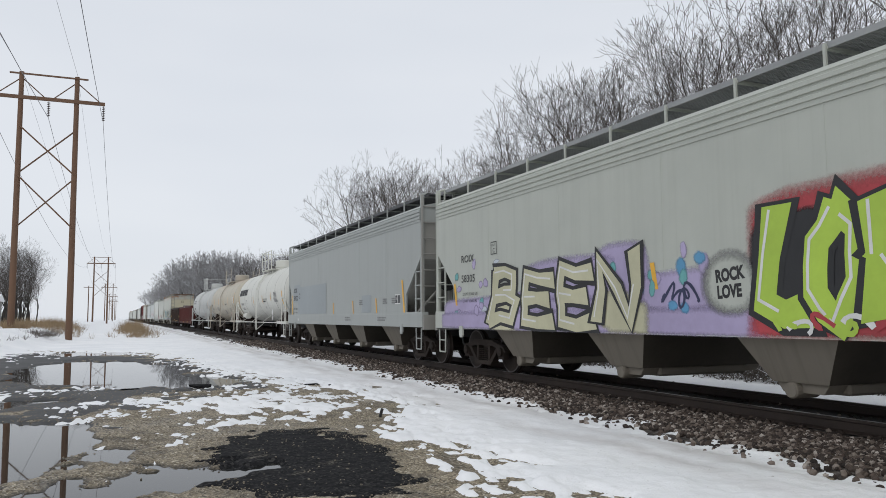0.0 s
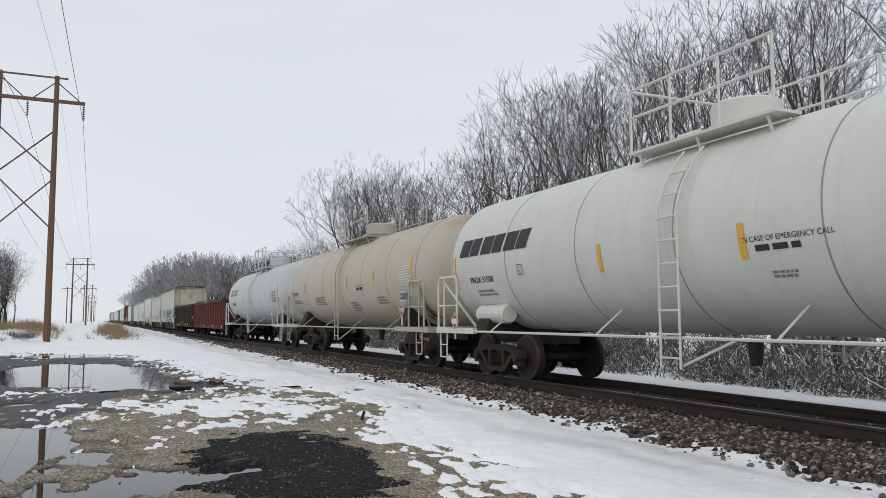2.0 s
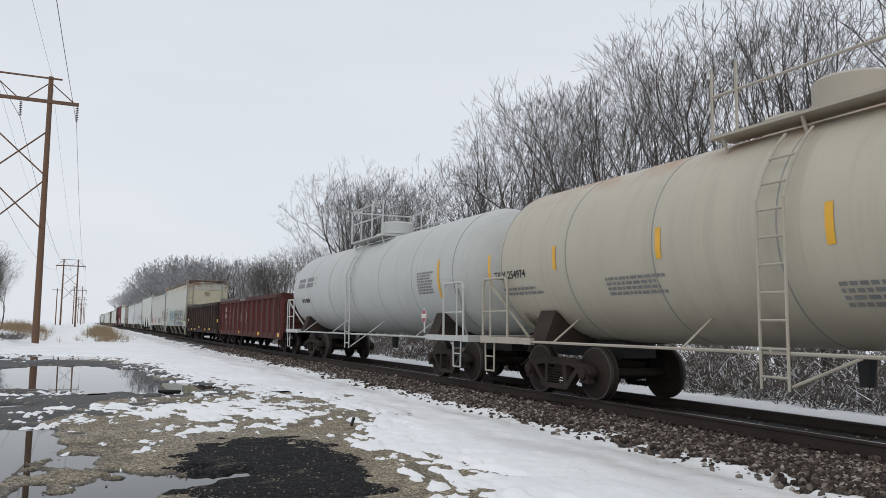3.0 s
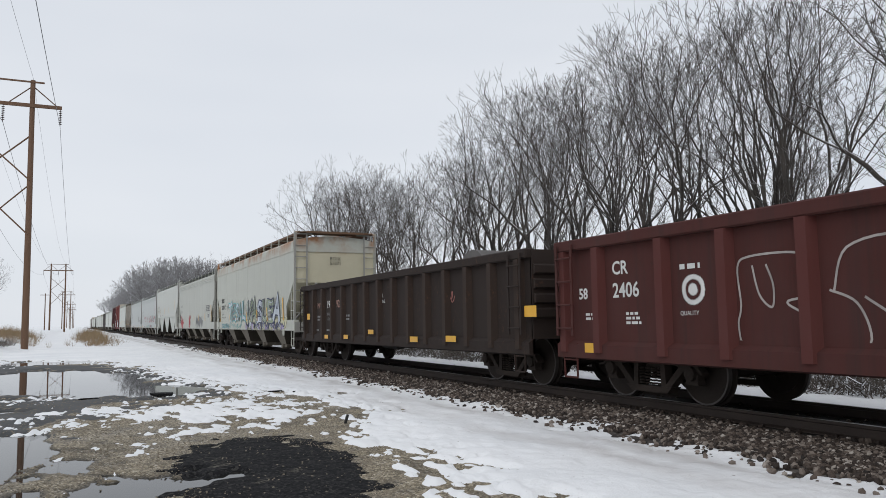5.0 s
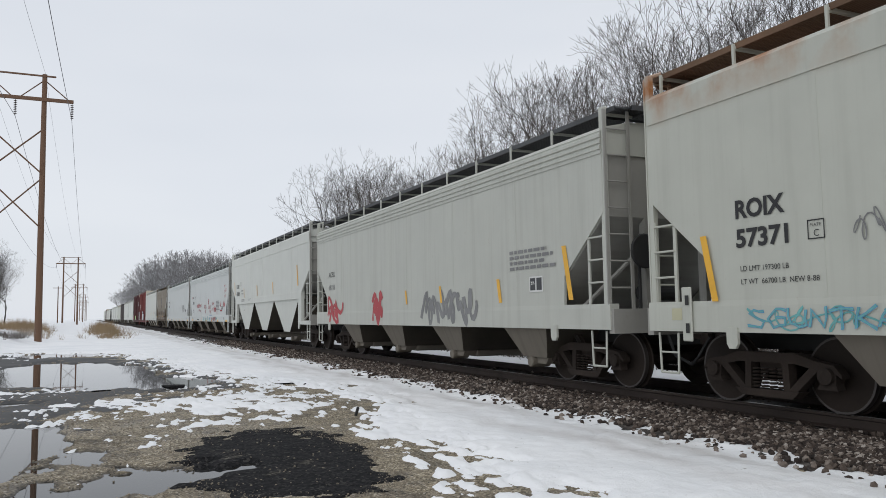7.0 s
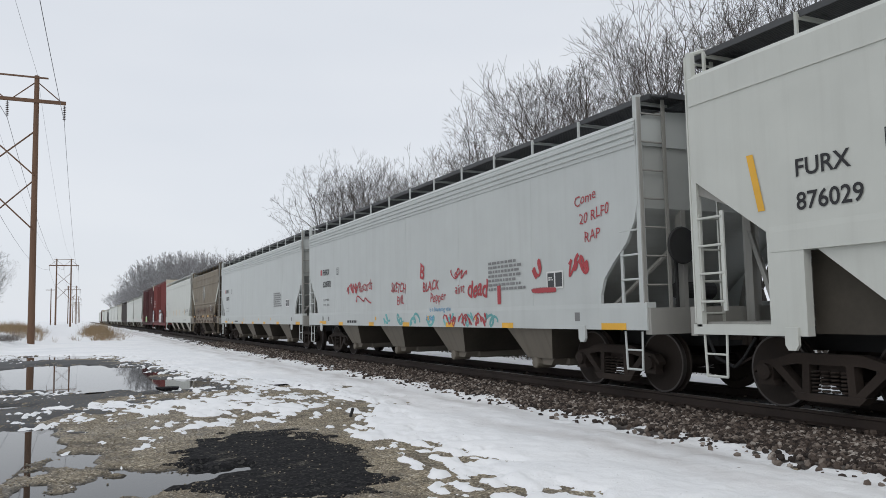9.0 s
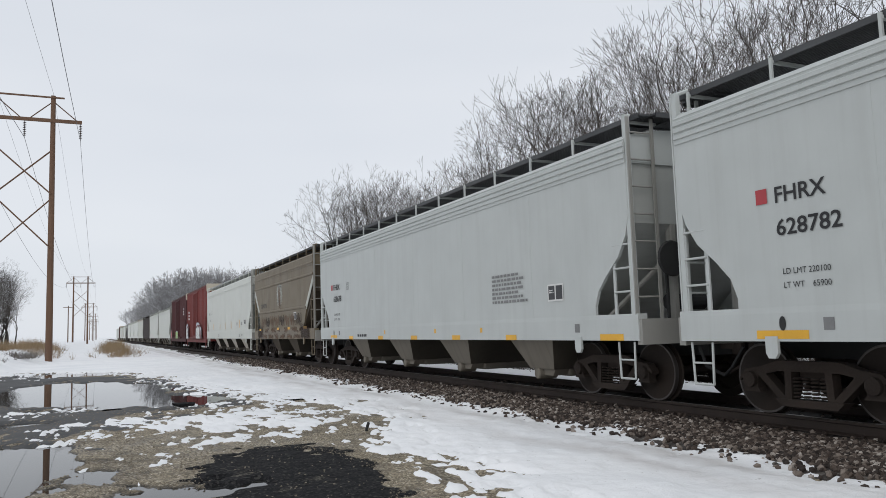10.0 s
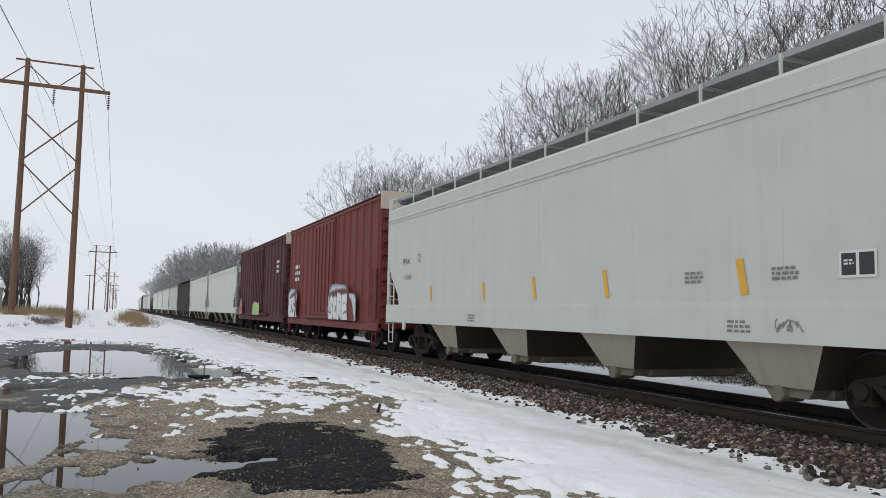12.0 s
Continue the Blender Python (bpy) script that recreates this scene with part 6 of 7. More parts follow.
lettering(c1, "LD LMT 198800 LB", 7.68, 1.58, 0.065, BLACKP)
lettering(c1, "LT WT  64200 LB", 7.6, 1.42, 0.065, BLACKP)
boxed_mark(c1, 6.7, 2.05, 0.24)
stripes(c1, [(8.0, 1.36, 0.11, 0.85), (0.95, 1.36, 0.09, 0.4), (-1.57, 1.36, 0.09, 0.42), (-4.07, 1.36, 0.1, 0.45), (-6.5, 1.36, 0.12, 0.9)])
label_panel(c1, -5.8, 1.6, 0.45, 0.28)
for y in (-2.3, -4.7, -5.5):
    bars(c1, y, 1.75, 0.45, 3, 0.035, GREYP, seed=7)
bars(c1, -0.6, 1.2, 0.7, 2, 0.045, GREYP, -1.63, seed=9)
bars(c1, -4.2, 1.2, 0.9, 2, 0.045, GREYP, -1.63, seed=10)
plate(c1, "tag_plate", 6.9, 1.1, 0.16, 0.09, WHITEP)

# white tank car
W2 = (1.5, 2.5)
for i in range(6):
    # the maker's mark as plain slanted blocks
    blk, y0 = MB(), 7.0 - i * 0.5
    ang = [math.asin((2.6 + 0.37 * q / 4 - 2.5) / 1.5) for q in range(5)]
    blk.add([(-1.508 * math.cos(t), y0 - 0.13 * q / 4 - w, 2.5 + 1.508 * math.sin(t)) for q, t in enumerate(ang) for w in (0, 0.46 - 0.05 * (i % 2))], [(2 * q, 2 * q + 1, 2 * q + 3, 2 * q + 2) for q in range(4)])
    put("company_mark", blk.mesh("company_mark", BLACKP), c2)
lettering(c2, "PROX 51558", 6.4, 2.02, 0.13, BLACKP, wrap=W2, squeeze=1.05, bold=0.003)
bars(c2, 6.2, 1.82, 0.9, 2, 0.045, GREYP, wrap=W2, seed=4)
stripes(c2, [(7.15, 1.9, 0.1, 0.75), (1.67, 2.0, 0.1, 0.46), (-1.35, 2.0, 0.11, 0.46), (-6.83, 1.65, 0.13, 0.95)], W2)
lettering(c2, "IN CASE OF EMERGENCY CALL", -1.4, 2.2, 0.07, BLACKP, wrap=W2)
bars(c2, -1.6, 2.08, 0.75, 1, 0.075, BLACKP, wrap=W2, seed=5)
bars(c2, -1.75, 1.8, 0.4, 2, 0.03, GREYP, wrap=W2, seed=6)
bars(c2, -4.7, 2.5, 0.95, 9, 0.035, GREYP, wrap=W2, seed=7)
boxed_mark(c2, 4.3, 2.1, 0.2, wrap=W2)
stripes(c2, [(-3.84, 2.1, 0.1, 0.45)], W2)
TANK_PIPE = MB().lathe([(-0.55, 0.17), (-0.5, 0.2), (0.6, 0.2), (0.65, 0.17)], "y", 18, (-1.15, 5.9, 1.35)).mesh("air_reservoir", TANK_W)
put("air_reservoir", TANK_PIPE, c2)

# beige tank car
lettering(c3, "TILX 254974", 7.75, 2.18, 0.15, BLACKP, wrap=W2, squeeze=1.05, bold=0.003)
bars(c3, 7.5, 1.95, 1.5, 2, 0.05, GREYP, wrap=W2, seed=14)
bars(c3, 4.2, 2.0, 1.4, 4, 0.045, GREYP, wrap=W2, seed=15)
bars(c3, 0.1, 1.75, 0.9, 4, 0.045, GREYP, wrap=W2, seed=16)
lettering(c3, "IN CASE OF EMERGENCY CALL", -0.9, 2.27, 0.05, GREYP, wrap=W2)
bars(c3, -0.95, 2.15, 0.75, 1, 0.08, BLACKP, wrap=W2, seed=17)
bars(c3, -2.6, 1.85, 0.9, 3, 0.045, GREYP, wrap=W2, seed=18)
bars(c3, -4.75, 2.62, 0.9, 8, 0.04, WHITEP, wrap=W2, seed=19)
stripes(c3, [(8.0, 2.0, 0.1, 0.7), (5.62, 2.25, 0.1, 0.42), (2.92, 2.25, 0.11, 0.45), (0.1, 2.2, 0.11, 0.48), (-2.57, 2.2, 0.11, 0.5), (-5.5, 2.06, 0.13, 0.9)], W2)
label_panel(c3, -4.7, 1.72, 0.45, 0.26, -1.45)


def placard(car, y, z, colour, number):
    """A diamond hazard placard on a bracket."""
    y -= MARKS.get(car.name, 0.0)
    b = MB()
    for s, x in ((0.2, 0.0), (0.17, -0.004)):
        b.add([(-1.6 + x, y, z - s), (-1.6 + x, y - s, z), (-1.6 + x, y, z + s), (-1.6 + x, y + s, z)], [(0, 1, 2, 3)], 0 if x == 0 else 1)
    b.add([(-1.609, y + 0.12, z - 0.055), (-1.609, y - 0.12, z - 0.055), (-1.609, y - 0.12, z + 0.055), (-1.609, y + 0.12, z + 0.055)], [(0, 1, 2, 3)], 0)
    b.box(-1.598, -1.57, y - 0.015, y + 0.015, z - 0.4, z - 0.1, 0)
    p = put("placard", b.mesh("placard", WHITEP, colour), car, label="diamond hazard placard")
    if number:
        lettering(p, number, y + 0.11, z - 0.04, 0.08, BLACKP, -1.612, "lettering")


placard(c3, -5.2, 1.48, REDP, "2055")
placard(c2, -5.1, 1.48, WHITEP, "")
placard(c2, 6.9, 1.2, REDP, "")
placard(c4, -5.3, 1.48, REDP, "")
for k, (y_, z_, w_, h_) in enumerate(((7.2, 1.25, 0.22, 0.5), (6.95, 1.3, 0.12, 0.32), (-5.75, 1.3, 0.3, 0.75), (-5.5, 1.22, 0.16, 0.5), (-6.1, 1.25, 0.14, 0.42))):
    stain = plate(c3, "rust_stain", y_, z_, w_, h_, spray(RUSTG), wrap=W2)
    n_ = len(stain.data.vertices)
    stain.data.attributes.new("cover", "FLOAT", "POINT").data.foreach_set("value", [0.62 * (1 - (i // 2) / (n_ / 2 - 1)) + 0.04 for i in range(n_)])

# dull white tank car
bars(c4, 7.1, 2.6, 3.0, 1, 0.34, GREYP, wrap=W2, seed=21, name="company_mark")
bars(c4, 6.6, 2.05, 1.1, 1, 0.14, BLACKP, wrap=W2, seed=22)
bars(c4, -4.6, 2.5, 1.0, 8, 0.04, GREYP, wrap=W2, seed=23)
stripes(c4, [(-5.8, 1.9, 0.12, 0.9)], W2)

# red gondola
lettering(c5, "CR", 6.8, 1.92, 0.2, WHITEP, -1.506, bold=0.006)
lettering(c5, "58", 7.67, 1.57, 0.17, WHITEP, -1.506, bold=0.006)
lettering(c5, "2406", 6.8, 1.57, 0.22, WHITEP, -1.506, bold=0.006)
for k, (r_, m_) in enumerate(((0.2, WHITEP), (0.13, GON_R), (0.075, WHITEP))):
    cloud(c5, 5.1 + r_, 1.62 - r_, 2 * r_, 2 * r_, m_, -1.506 - 0.003 * k, 90 + k, "round_mark", 0.02, 1.0, 0.02)
bars(c5, 5.34, 1.9, 0.5, 1, 0.07, WHITEP, -1.506, seed=31)
lettering(c5, "QUALITY", 5.36, 1.28, 0.06, WHITEP, -1.506)
bars(c5, 6.5, 1.3, 0.35, 3, 0.04, WHITEP, -1.506, seed=32)
bars(c5, 7.5, 1.3, 0.35, 2, 0.04, WHITEP, -1.506, seed=33)
lettering(c5, "COIL   STEEL   LOADING", 1.6, 2.42, 0.09, WHITEP, -1.624)
stripes(c5, [(7.45, 0.72, 0.4, 0.15), (2.3, 0.72, 0.5, 0.15), (-2.7, 0.72, 0.5, 0.15), (-6.9, 0.72, 0.4, 0.15)], x=-1.584)
CHALK = plain("thin_white_spray", (0.42, 0.38, 0.36), 0.8, 0, 0.45, 14, 0)
B_SHAPE = [(0.05, 0.5), (0.02, 0.9), (0.2, 1.0), (0.8, 1.0), (0.98, 0.9), (0.95, 0.6), (0.7, 0.52), (0.98, 0.35), (0.95, 0.02), (0.5, -0.08), (0.1, 0.02), (0.0, 0.3)]
U_SHAPE = [(0.0, 0.62), (0.2, 0.98), (0.9, 1.02), (0.75, 0.55), (1.1, 0.45), (1.2, 0.7), (1.1, 0.95)]
outline(c5, 4.35, 0.78, 1.05, 1.2, B_SHAPE, CHALK, closed=True)
outline(c5, 4.1, 0.86, 0.3, 1.0, [(0, 1.0), (0.3, 0.65), (0.9, 0.5), (1.0, 0.75), (0.7, 1.0)], CHALK)
outline(c5, 3.0, 0.75, 0.9, 1.25, U_SHAPE, CHALK)
outline(c5, 3.05, 0.75, 0.9, 1.25, [(0.0, 0.62), (0.35, 0.5), (0.5, 0.2), (0.3, -0.05)], CHALK)
outline(c5, 3.0, 0.75, 0.9, 1.25, [(0.4, 0.55), (0.85, 0.3), (0.9, 0.0), (0.75, -0.08)], CHALK)
outline(c5, 1.8, 0.75, 0.9, 1.3, [(0.1, 0.0), (0.3, 0.3), (0.05, 0.7), (0.3, 1.0), (0.35, 0.85)], CHALK)
outline(c5, 1.8, 0.75, 0.9, 1.3, [(0.25, 0.55), (0.55, 0.75), (0.85, 1.1), (0.6, 0.4), (1.05, 0.6), (0.7, 0.3), (0.95, 0.1), (0.9, -0.1)], CHALK)
outline(c5, 0.62, 1.3, 0.5, 0.6, [(0.0, 1.0), (0.5, 0.5), (1.0, 0.0)], WHITEP, r=0.02)
outline(c5, 0.62, 1.3, 0.5, 0.6, [(1.0, 1.0), (0.5, 0.5), (0.15, 0.05)], WHITEP, -1.5065, r=0.02)
outline(c5, -1.2, 1.45, 0.4, 0.5, [(0.9, 1.0), (0.7, 0.6), (0.2, 0.0)], CHALK)

# dark gondola
stripes(c6, [(7.19, 1.36, 0.34, 0.2), (5.15, 0.74, 0.38, 0.12), (3.2, 0.76, 0.4, 0.12), (1.07, 0.92, 0.42, 0.12), (-1.85, 0.76, 0.46, 0.13), (-3.83, 0.8, 0.5, 0.13), (-7.1, 1.3, 0.4, 0.2)], x=-1.625)
ROSE = plain("faded_pink_lettering", (0.42, 0.24, 0.19), 0.8, 0, 0.4, 12, 0)
lettering(c6, "MW", 6.33, 1.72, 0.2, ROSE, -1.506, squeeze=0.85)
lettering(c6, "190", 5.26, 1.72, 0.24, WHITEP, -1.506, squeeze=0.95, bold=0.004)
lettering(c6, "928", 4.27, 1.72, 0.24, ROSE, -1.506, squeeze=0.95, bold=0.004)
lettering(c6, "204800", 5.28, 1.48, 0.09, GREYP, -1.506, squeeze=1.05)
lettering(c6, "61200", 5.18, 1.32, 0.09, GREYP, -1.506, squeeze=1.05)
for y in (6.33, 3.3):
    bars(c6, y, 1.42, 0.35, 2, 0.06, GREYP, -1.506, seed=int(y * 9))
bars(c6, 6.5, 0.98, 0.4, 1, 0.05, GREYP, -1.506, seed=4)
bars(c6, 5.3, 0.98, 0.4, 1, 0.05, GREYP, -1.506, seed=6)
lettering(c6, "STEEL", 0.55, 1.9, 0.1, WHITEP, -1.506)
lettering(c6, "LOADING", 0.6, 1.75, 0.085, WHITEP, -1.506)
scrawl(c6, -3.78, 1.62, 0.26, 0.28, plain("pale_red_chalk", (0.4, 0.16, 0.14), 0.8, 0, 0.3, 8, 0), -1.507, 36, 0.012, 2)
coil = MB().lathe([(-1.0, 0.45), (-0.95, 0.72), (0.95, 0.72), (1.0, 0.45)], "x", 28, (0.1, -4.1, 2.12))
tagged(put("steel_coil", coil.mesh("steel_coil", LOAD, smooth=True), c6), "grey wrapped coil lying in the gondola")

# rusty-roofed hopper with green graffiti
lettering(c7, "ROIX", 7.0, 2.38, 0.22, BLACKP, bold=0.01)
lettering(c7, "57371", 7.0, 2.02, 0.22, BLACKP, bold=0.01, squeeze=1.1)
lettering(c7, "LD LMT 197300 LB", 6.95, 1.72, 0.065, BLACKP)
lettering(c7, "LT WT  66700 LB  NEW 8-88", 6.95, 1.56, 0.065, BLACKP)
boxed_mark(c7, 5.95, 2.02, 0.22)
scrawl(c7, 5.4, 1.95, 0.6, 0.35, GREYP, -1.632, 47, 0.008, 5)
graffiti(c7, "TESAL", 4.75, 1.36, 0.95, (PALEB, GREYP), TEAL, -1.632, 12, 1.45, fat=0.13)
cloud(c7, 0.4, 1.02, 7.6, 0.4, CREAM, -1.626, 15, rough=0.04, square=0.3)
graffiti(c7, "VASUEA", 0.15, 1.3, 1.02, (OLIVE, OLIVE, PALEB), NAVY, -1.636, 14, 1.7, shine=PALEB, fat=0.2)
for k in range(16):
    cloud(c7, 0.5 - k * 0.46, 1.0 + 0.05 * (k % 3), 0.22 + 0.1 * (k % 2), 0.2, (LILAC, NAVY, PALEB)[k % 3], -1.630, k + 30, rough=0.3)
    scrawl(c7, 0.5 - k * 0.46, 0.99, 0.5, 0.36, NAVY, -1.632, 50 + k, 0.026, 2)
graffiti(c7, "SGUNTKAS", 6.85, 1.02, 0.26, TEAL, BLUEP, -1.632, 48, 1.7, fat=0.06, edge=0.05)
scrawl(c7, 6.9, 1.0, 2.4, 0.28, TEAL, -1.631, 148, 0.01, 9)
scrawl(c7, 4.7, 1.02, 3.6, 0.26, TEAL, -1.632, 49, 0.014, 9)
for k in range(9):
    scrawl(c7, 0.1 - k * 0.72, 1.35, 0.85, 0.95, (NAVY, BLACKP, OLIVE)[k % 3], -1.672, 170 + k, 0.014, 3)
for k in range(6):
    scrawl(c7, 4.6 - k * 0.72, 1.38, 0.8, 0.85, (TEAL, GREYP)[k % 2], -1.66, 190 + k, 0.009, 4)
stripes(c7, [(7.42, 1.36, 0.11, 0.85), (4.5, 1.36, 0.1, 0.36), (2.58, 1.36, 0.1, 0.3), (0.24, 1.36, 0.1, 0.45), (-2.04, 1.36, 0.12, 0.5), (-4.0, 1.36, 0.13, 0.55), (-6.76, 1.36, 0.13, 0.88)], x=-1.675)
label_panel(c7, -4.3, 1.42, 0.45, 0.36, -1.675)
lug = MB().soft(-1.66, -1.63, 7.62, 7.8, 0.84, 1.56, 0.012)
put("lifting_lug", lug.mesh("lifting_lug", ROIX_C), c7)
for z_ in (0.95, 1.32):
    plate(c7, "lug_slot", 7.74 + 0.15, z_, 0.07, 0.13, DARK, -1.73)
plate(c7, "tag_plate", 8.2, 1.12, 0.2, 0.16, CREAM)
lettering(c7, "ROIX", 0.1, 3.6, 0.13, BLACKP).matrix_basis = pose(-0.3, -a7 + 1.6266 - 0.02, 0, 0, 0, 90)
lettering(c7, "57371", 0.1, 3.42, 0.13, BLACKP).matrix_basis = pose(-0.3, -a7 + 1.6266 - 0.02, 0, 0, 0, 90)

# grimy hopper
lettering(c8, "ACFX", 6.85, 2.5, 0.17, BLACKP, squeeze=1.1)
lettering(c8, "68198", 6.85, 2.08, 0.17, GREYP, squeeze=1.1)
stripes(c8, [(0.07, 1.5, 0.1, 0.35), (-2.01, 1.5, 0.1, 0.38), (-4.75, 1.45, 0.12, 0.46), (-7.15, 1.45, 0.13, 0.92)])
label_panel(c8, -5.9, 1.62, 0.45, 0.28)
bars(c8, -5.2, 2.35, 1.6, 4, 0.06, GREYP, seed=51)
for y, w in ((7.1, 1.6), (2.6, 0.9)):
    scrawl(c8, y, 1.0, w, 0.85, REDP, -1.626, int(y), 0.07, 3)
    scrawl(c8, y - 0.1, 1.0, w * 0.8, 0.6, REDP, -1.629, int(y) + 3, 0.05, 4)
for k in range(4):
    scrawl(c8, -0.9 - k * 0.7, 1.02, 0.75, 0.75, GREYP, -1.627, 60 + k, 0.06, 3)

# white hopper with pointed bays
lettering(c9, "FURX", 6.3, 2.73, 0.2, BLACKP, bold=0.004)
lettering(c9, "876029", 6.3, 2.35, 0.2, BLACKP, bold=0.004)
boxed_mark(c9, 5.2, 2.85, 0.2)
lettering(c9, "LD LMT 194800 LB", 5.15, 2.55, 0.065, BLACKP)
lettering(c9, "LT WT  66200 LB", 5.1, 2.4, 0.065, BLACKP)
stripes(c9, [(6.84, 2.4, 0.1, 0.7), (4.2, 2.22, 0.1, 0.48), (0.9, 2.22, 0.11, 0.5), (-2.5, 2.22, 0.11, 0.5), (-6.8, 2.4, 0.12, 0.8)])
bars(c9, 4.9, 2.1, 0.9, 2, 0.04, GREYP, seed=61)
bars(c9, 3.0, 2.1, 0.6, 2, 0.03, GREYP, seed=62)
lettering(c9, "A", 4.4, 1.55, 0.1, BLACKP, -1.58)

# white hopper with red writing
def fhrx(car, num):
    plate(car, "red_square", 7.72, 2.61, 0.17, 0.18, REDP)
    lettering(car, "FHRX", 7.45, 2.60, 0.19, BLACKP, squeeze=1.06, bold=0.004)
    lettering(car, num, 7.45, 2.21, 0.19, BLACKP, squeeze=1.12, bold=0.004)
    boxed_mark(car, 5.95, 2.55, 0.22)
    lettering(car, "LD LMT 220100", 7.4, 1.75, 0.07, BLACKP)
    lettering(car, "LT WT    65900", 7.4, 1.59, 0.07, BLACKP)
    bars(car, 4.9, 1.05, 1.1, 1, 0.07, BLACKP, seed=73)
    label_panel(car, -6.1, 1.65, 0.5, 0.3)
    bars(car, -4.0, 2.2, 1.4, 7, 0.05, GREYP, seed=72)
    cloud(car, 7.5, 1.1, 0.09, 0.16, DARK, -1.632, 3, "tag_plate", 0.0, 1.0, 0.01)
    stripes(car, [(7.85, 1.0, 0.75, 0.1), (5.75, 0.97, 0.4, 0.1), (3.0, 0.97, 0.4, 0.1), (0.5, 0.97, 0.42, 0.1), (-2.0, 0.97, 0.42, 0.1), (-4.5, 0.97, 0.42, 0.1), (-7.6, 0.97, 0.6, 0.1)])
    for y in (2.5, -1.0, -3.4):
        plate(car, "yellow_dot", y, 1.12, 0.1, 0.1, YELLOW)
    for s in (-1, 1):
        plate(car, "tag_plate", 6.9 * s, 1.1, 0.14, 0.14, GREYP)


def fhrx_words(car):
    scrawl(car, 4.95, 1.9, 1.2, 0.32, REDP, -1.632, 81, 0.022, 7)
    lettering(car, "Records", 3.8, 1.92, 0.3, REDP, -1.632, squeeze=0.8, tilt=3, name="graffiti", wild=0.6)
    scrawl(car, 4.3, 1.6, 1.5, 0.22, REDP, -1.632, 82, 0.022, 2)
    lettering(car, "SKETCH", 1.25, 1.85, 0.24, REDP, -1.632, squeeze=0.8, bold=0.004, tilt=-3, name="graffiti", wild=0.6)
    lettering(car, "EVIL", 0.85, 1.5, 0.22, REDP, -1.632, squeeze=0.8, bold=0.004, tilt=4, name="graffiti", wild=0.6)
    lettering(car, "B", -0.62, 2.1, 0.34, REDP, -1.632, bold=0.012, name="graffiti", wild=0.6)
    lettering(car, "BLACK", -0.78, 1.78, 0.22, REDP, -1.632, squeeze=0.95, tilt=3, bold=0.004, name="graffiti", wild=0.6)
    lettering(car, "Pepper", -1.2, 1.52, 0.22, REDP, -1.632, squeeze=0.95, tilt=3, name="graffiti", wild=0.6)
    scrawl(car, -2.3, 2.0, 0.75, 0.22, REDP, -1.632, 83, 0.018, 4)
    lettering(car, "aint", -2.5, 1.68, 0.22, REDP, -1.632, tilt=2, name="graffiti", wild=0.6)
    lettering(car, "dead", -3.1, 1.6, 0.36, REDP, -1.632, bold=0.012, squeeze=0.9, name="graffiti", wild=0.6)
    lettering(car, "in the", -0.95, 1.12, 0.13, BLUEP, -1.632, name="graffiti", wild=0.6, bold=0.003)
    lettering(car, "is a flowering vine", -1.15, 1.32, 0.11, BLUEP, -1.632, name="graffiti", wild=0.6)
    for k in range(3):
        scrawl(car, -1.9 - k * 0.7, 1.0, 0.65, 0.26, REDP, -1.634, 84 + k, 0.018, 5)
    for k in range(7):
        scrawl(car, 1.9 - k * 0.95, 1.0, 0.5, 0.28, TEAL, -1.627, 90 + k, 0.03, 2)
    plate(car, "graffiti", -4.35, 1.42, 0.13, 0.36, REDP, -1.632)
    for y in (-5.65, -6.75, -7.05):
        scrawl(car, y, 1.84, 0.3, 0.34, REDP, -1.631, int(-y * 10), 0.03, 2)
    cloud(car, -5.6, 1.6, 0.8, 0.07, REDP, -1.631, 5, rough=0.05, name="graffiti")
    for k, w_ in enumerate(("Come", "20 RLF0", "RAP")):
        lettering(car, w_, -7.0 - 0.12 * k, 2.95 - 0.3 * k, 0.17, REDP, -1.632, tilt=8, name="graffiti", wild=0.6)


fhrx(c10, "628782")
fhrx_words(c10)
fhrx(c11, "628678")

# brown hopper
lettering(c12, "CLSX 5753", 4.2, 2.43, 0.19, BLACKP, squeeze=1.15, bold=0.003)
for z in (2.2, 3.4):
    put("side_rib", MB().prism([(-1.6, z - 0.06), (-1.65, z - 0.03), (-1.65, z + 0.03), (-1.6, z + 0.06)], "y", -a12 + (1.05 if z < 3 else 0), a12 - (1.05 if z < 3 else 0)).mesh("side_rib", BROWN), c12)
cloud(c12, 0.55, 2.4, 1.0, 1.0, ACFX, -1.626, 7, rough=0.03, square=1.0, cover=0.45)
cloud(c12, 0.42, 2.5, 0.62, 0.8, ACFX, -1.629, 8, rough=0.12, square=0.6, cover=0.4)
cloud(c12, 0.2, 2.3, 0.3, 0.9, RUSTG, -1.631, 9, "rust_stain", rough=0.2, soft=0.25, cover=0.5)
bars(c12, 0.22, 3.0, 0.42, 4, 0.11, BROWN, -1.633, seed=4)
for k in range(8):
    scrawl(c12, 4.1 - k * 1.0, 1.5, 1.0, 0.5, (RUSTG, GON_P, RUSTG)[k % 3], -1.632, 30 + k, 0.02, 6)
for k in range(7):
    cloud(c12, 4.6 - k * 1.35, 1.3, 0.5 + 0.3 * (k % 3), 0.12, RUSTG, -1.6245, 22 + k, "rust_stain", rough=0.35, soft=0.25, cover=0.55)
cloud(c12, 4.9, 0.95, 1.0, 0.55, GON_P, -1.627, 28, rough=0.1, soft=0.3, cover=0.6)
cloud(c12, -3.7, 0.95, 1.4, 0.5, GON_P, -1.627, 29, rough=0.1, soft=0.3, cover=0.6)
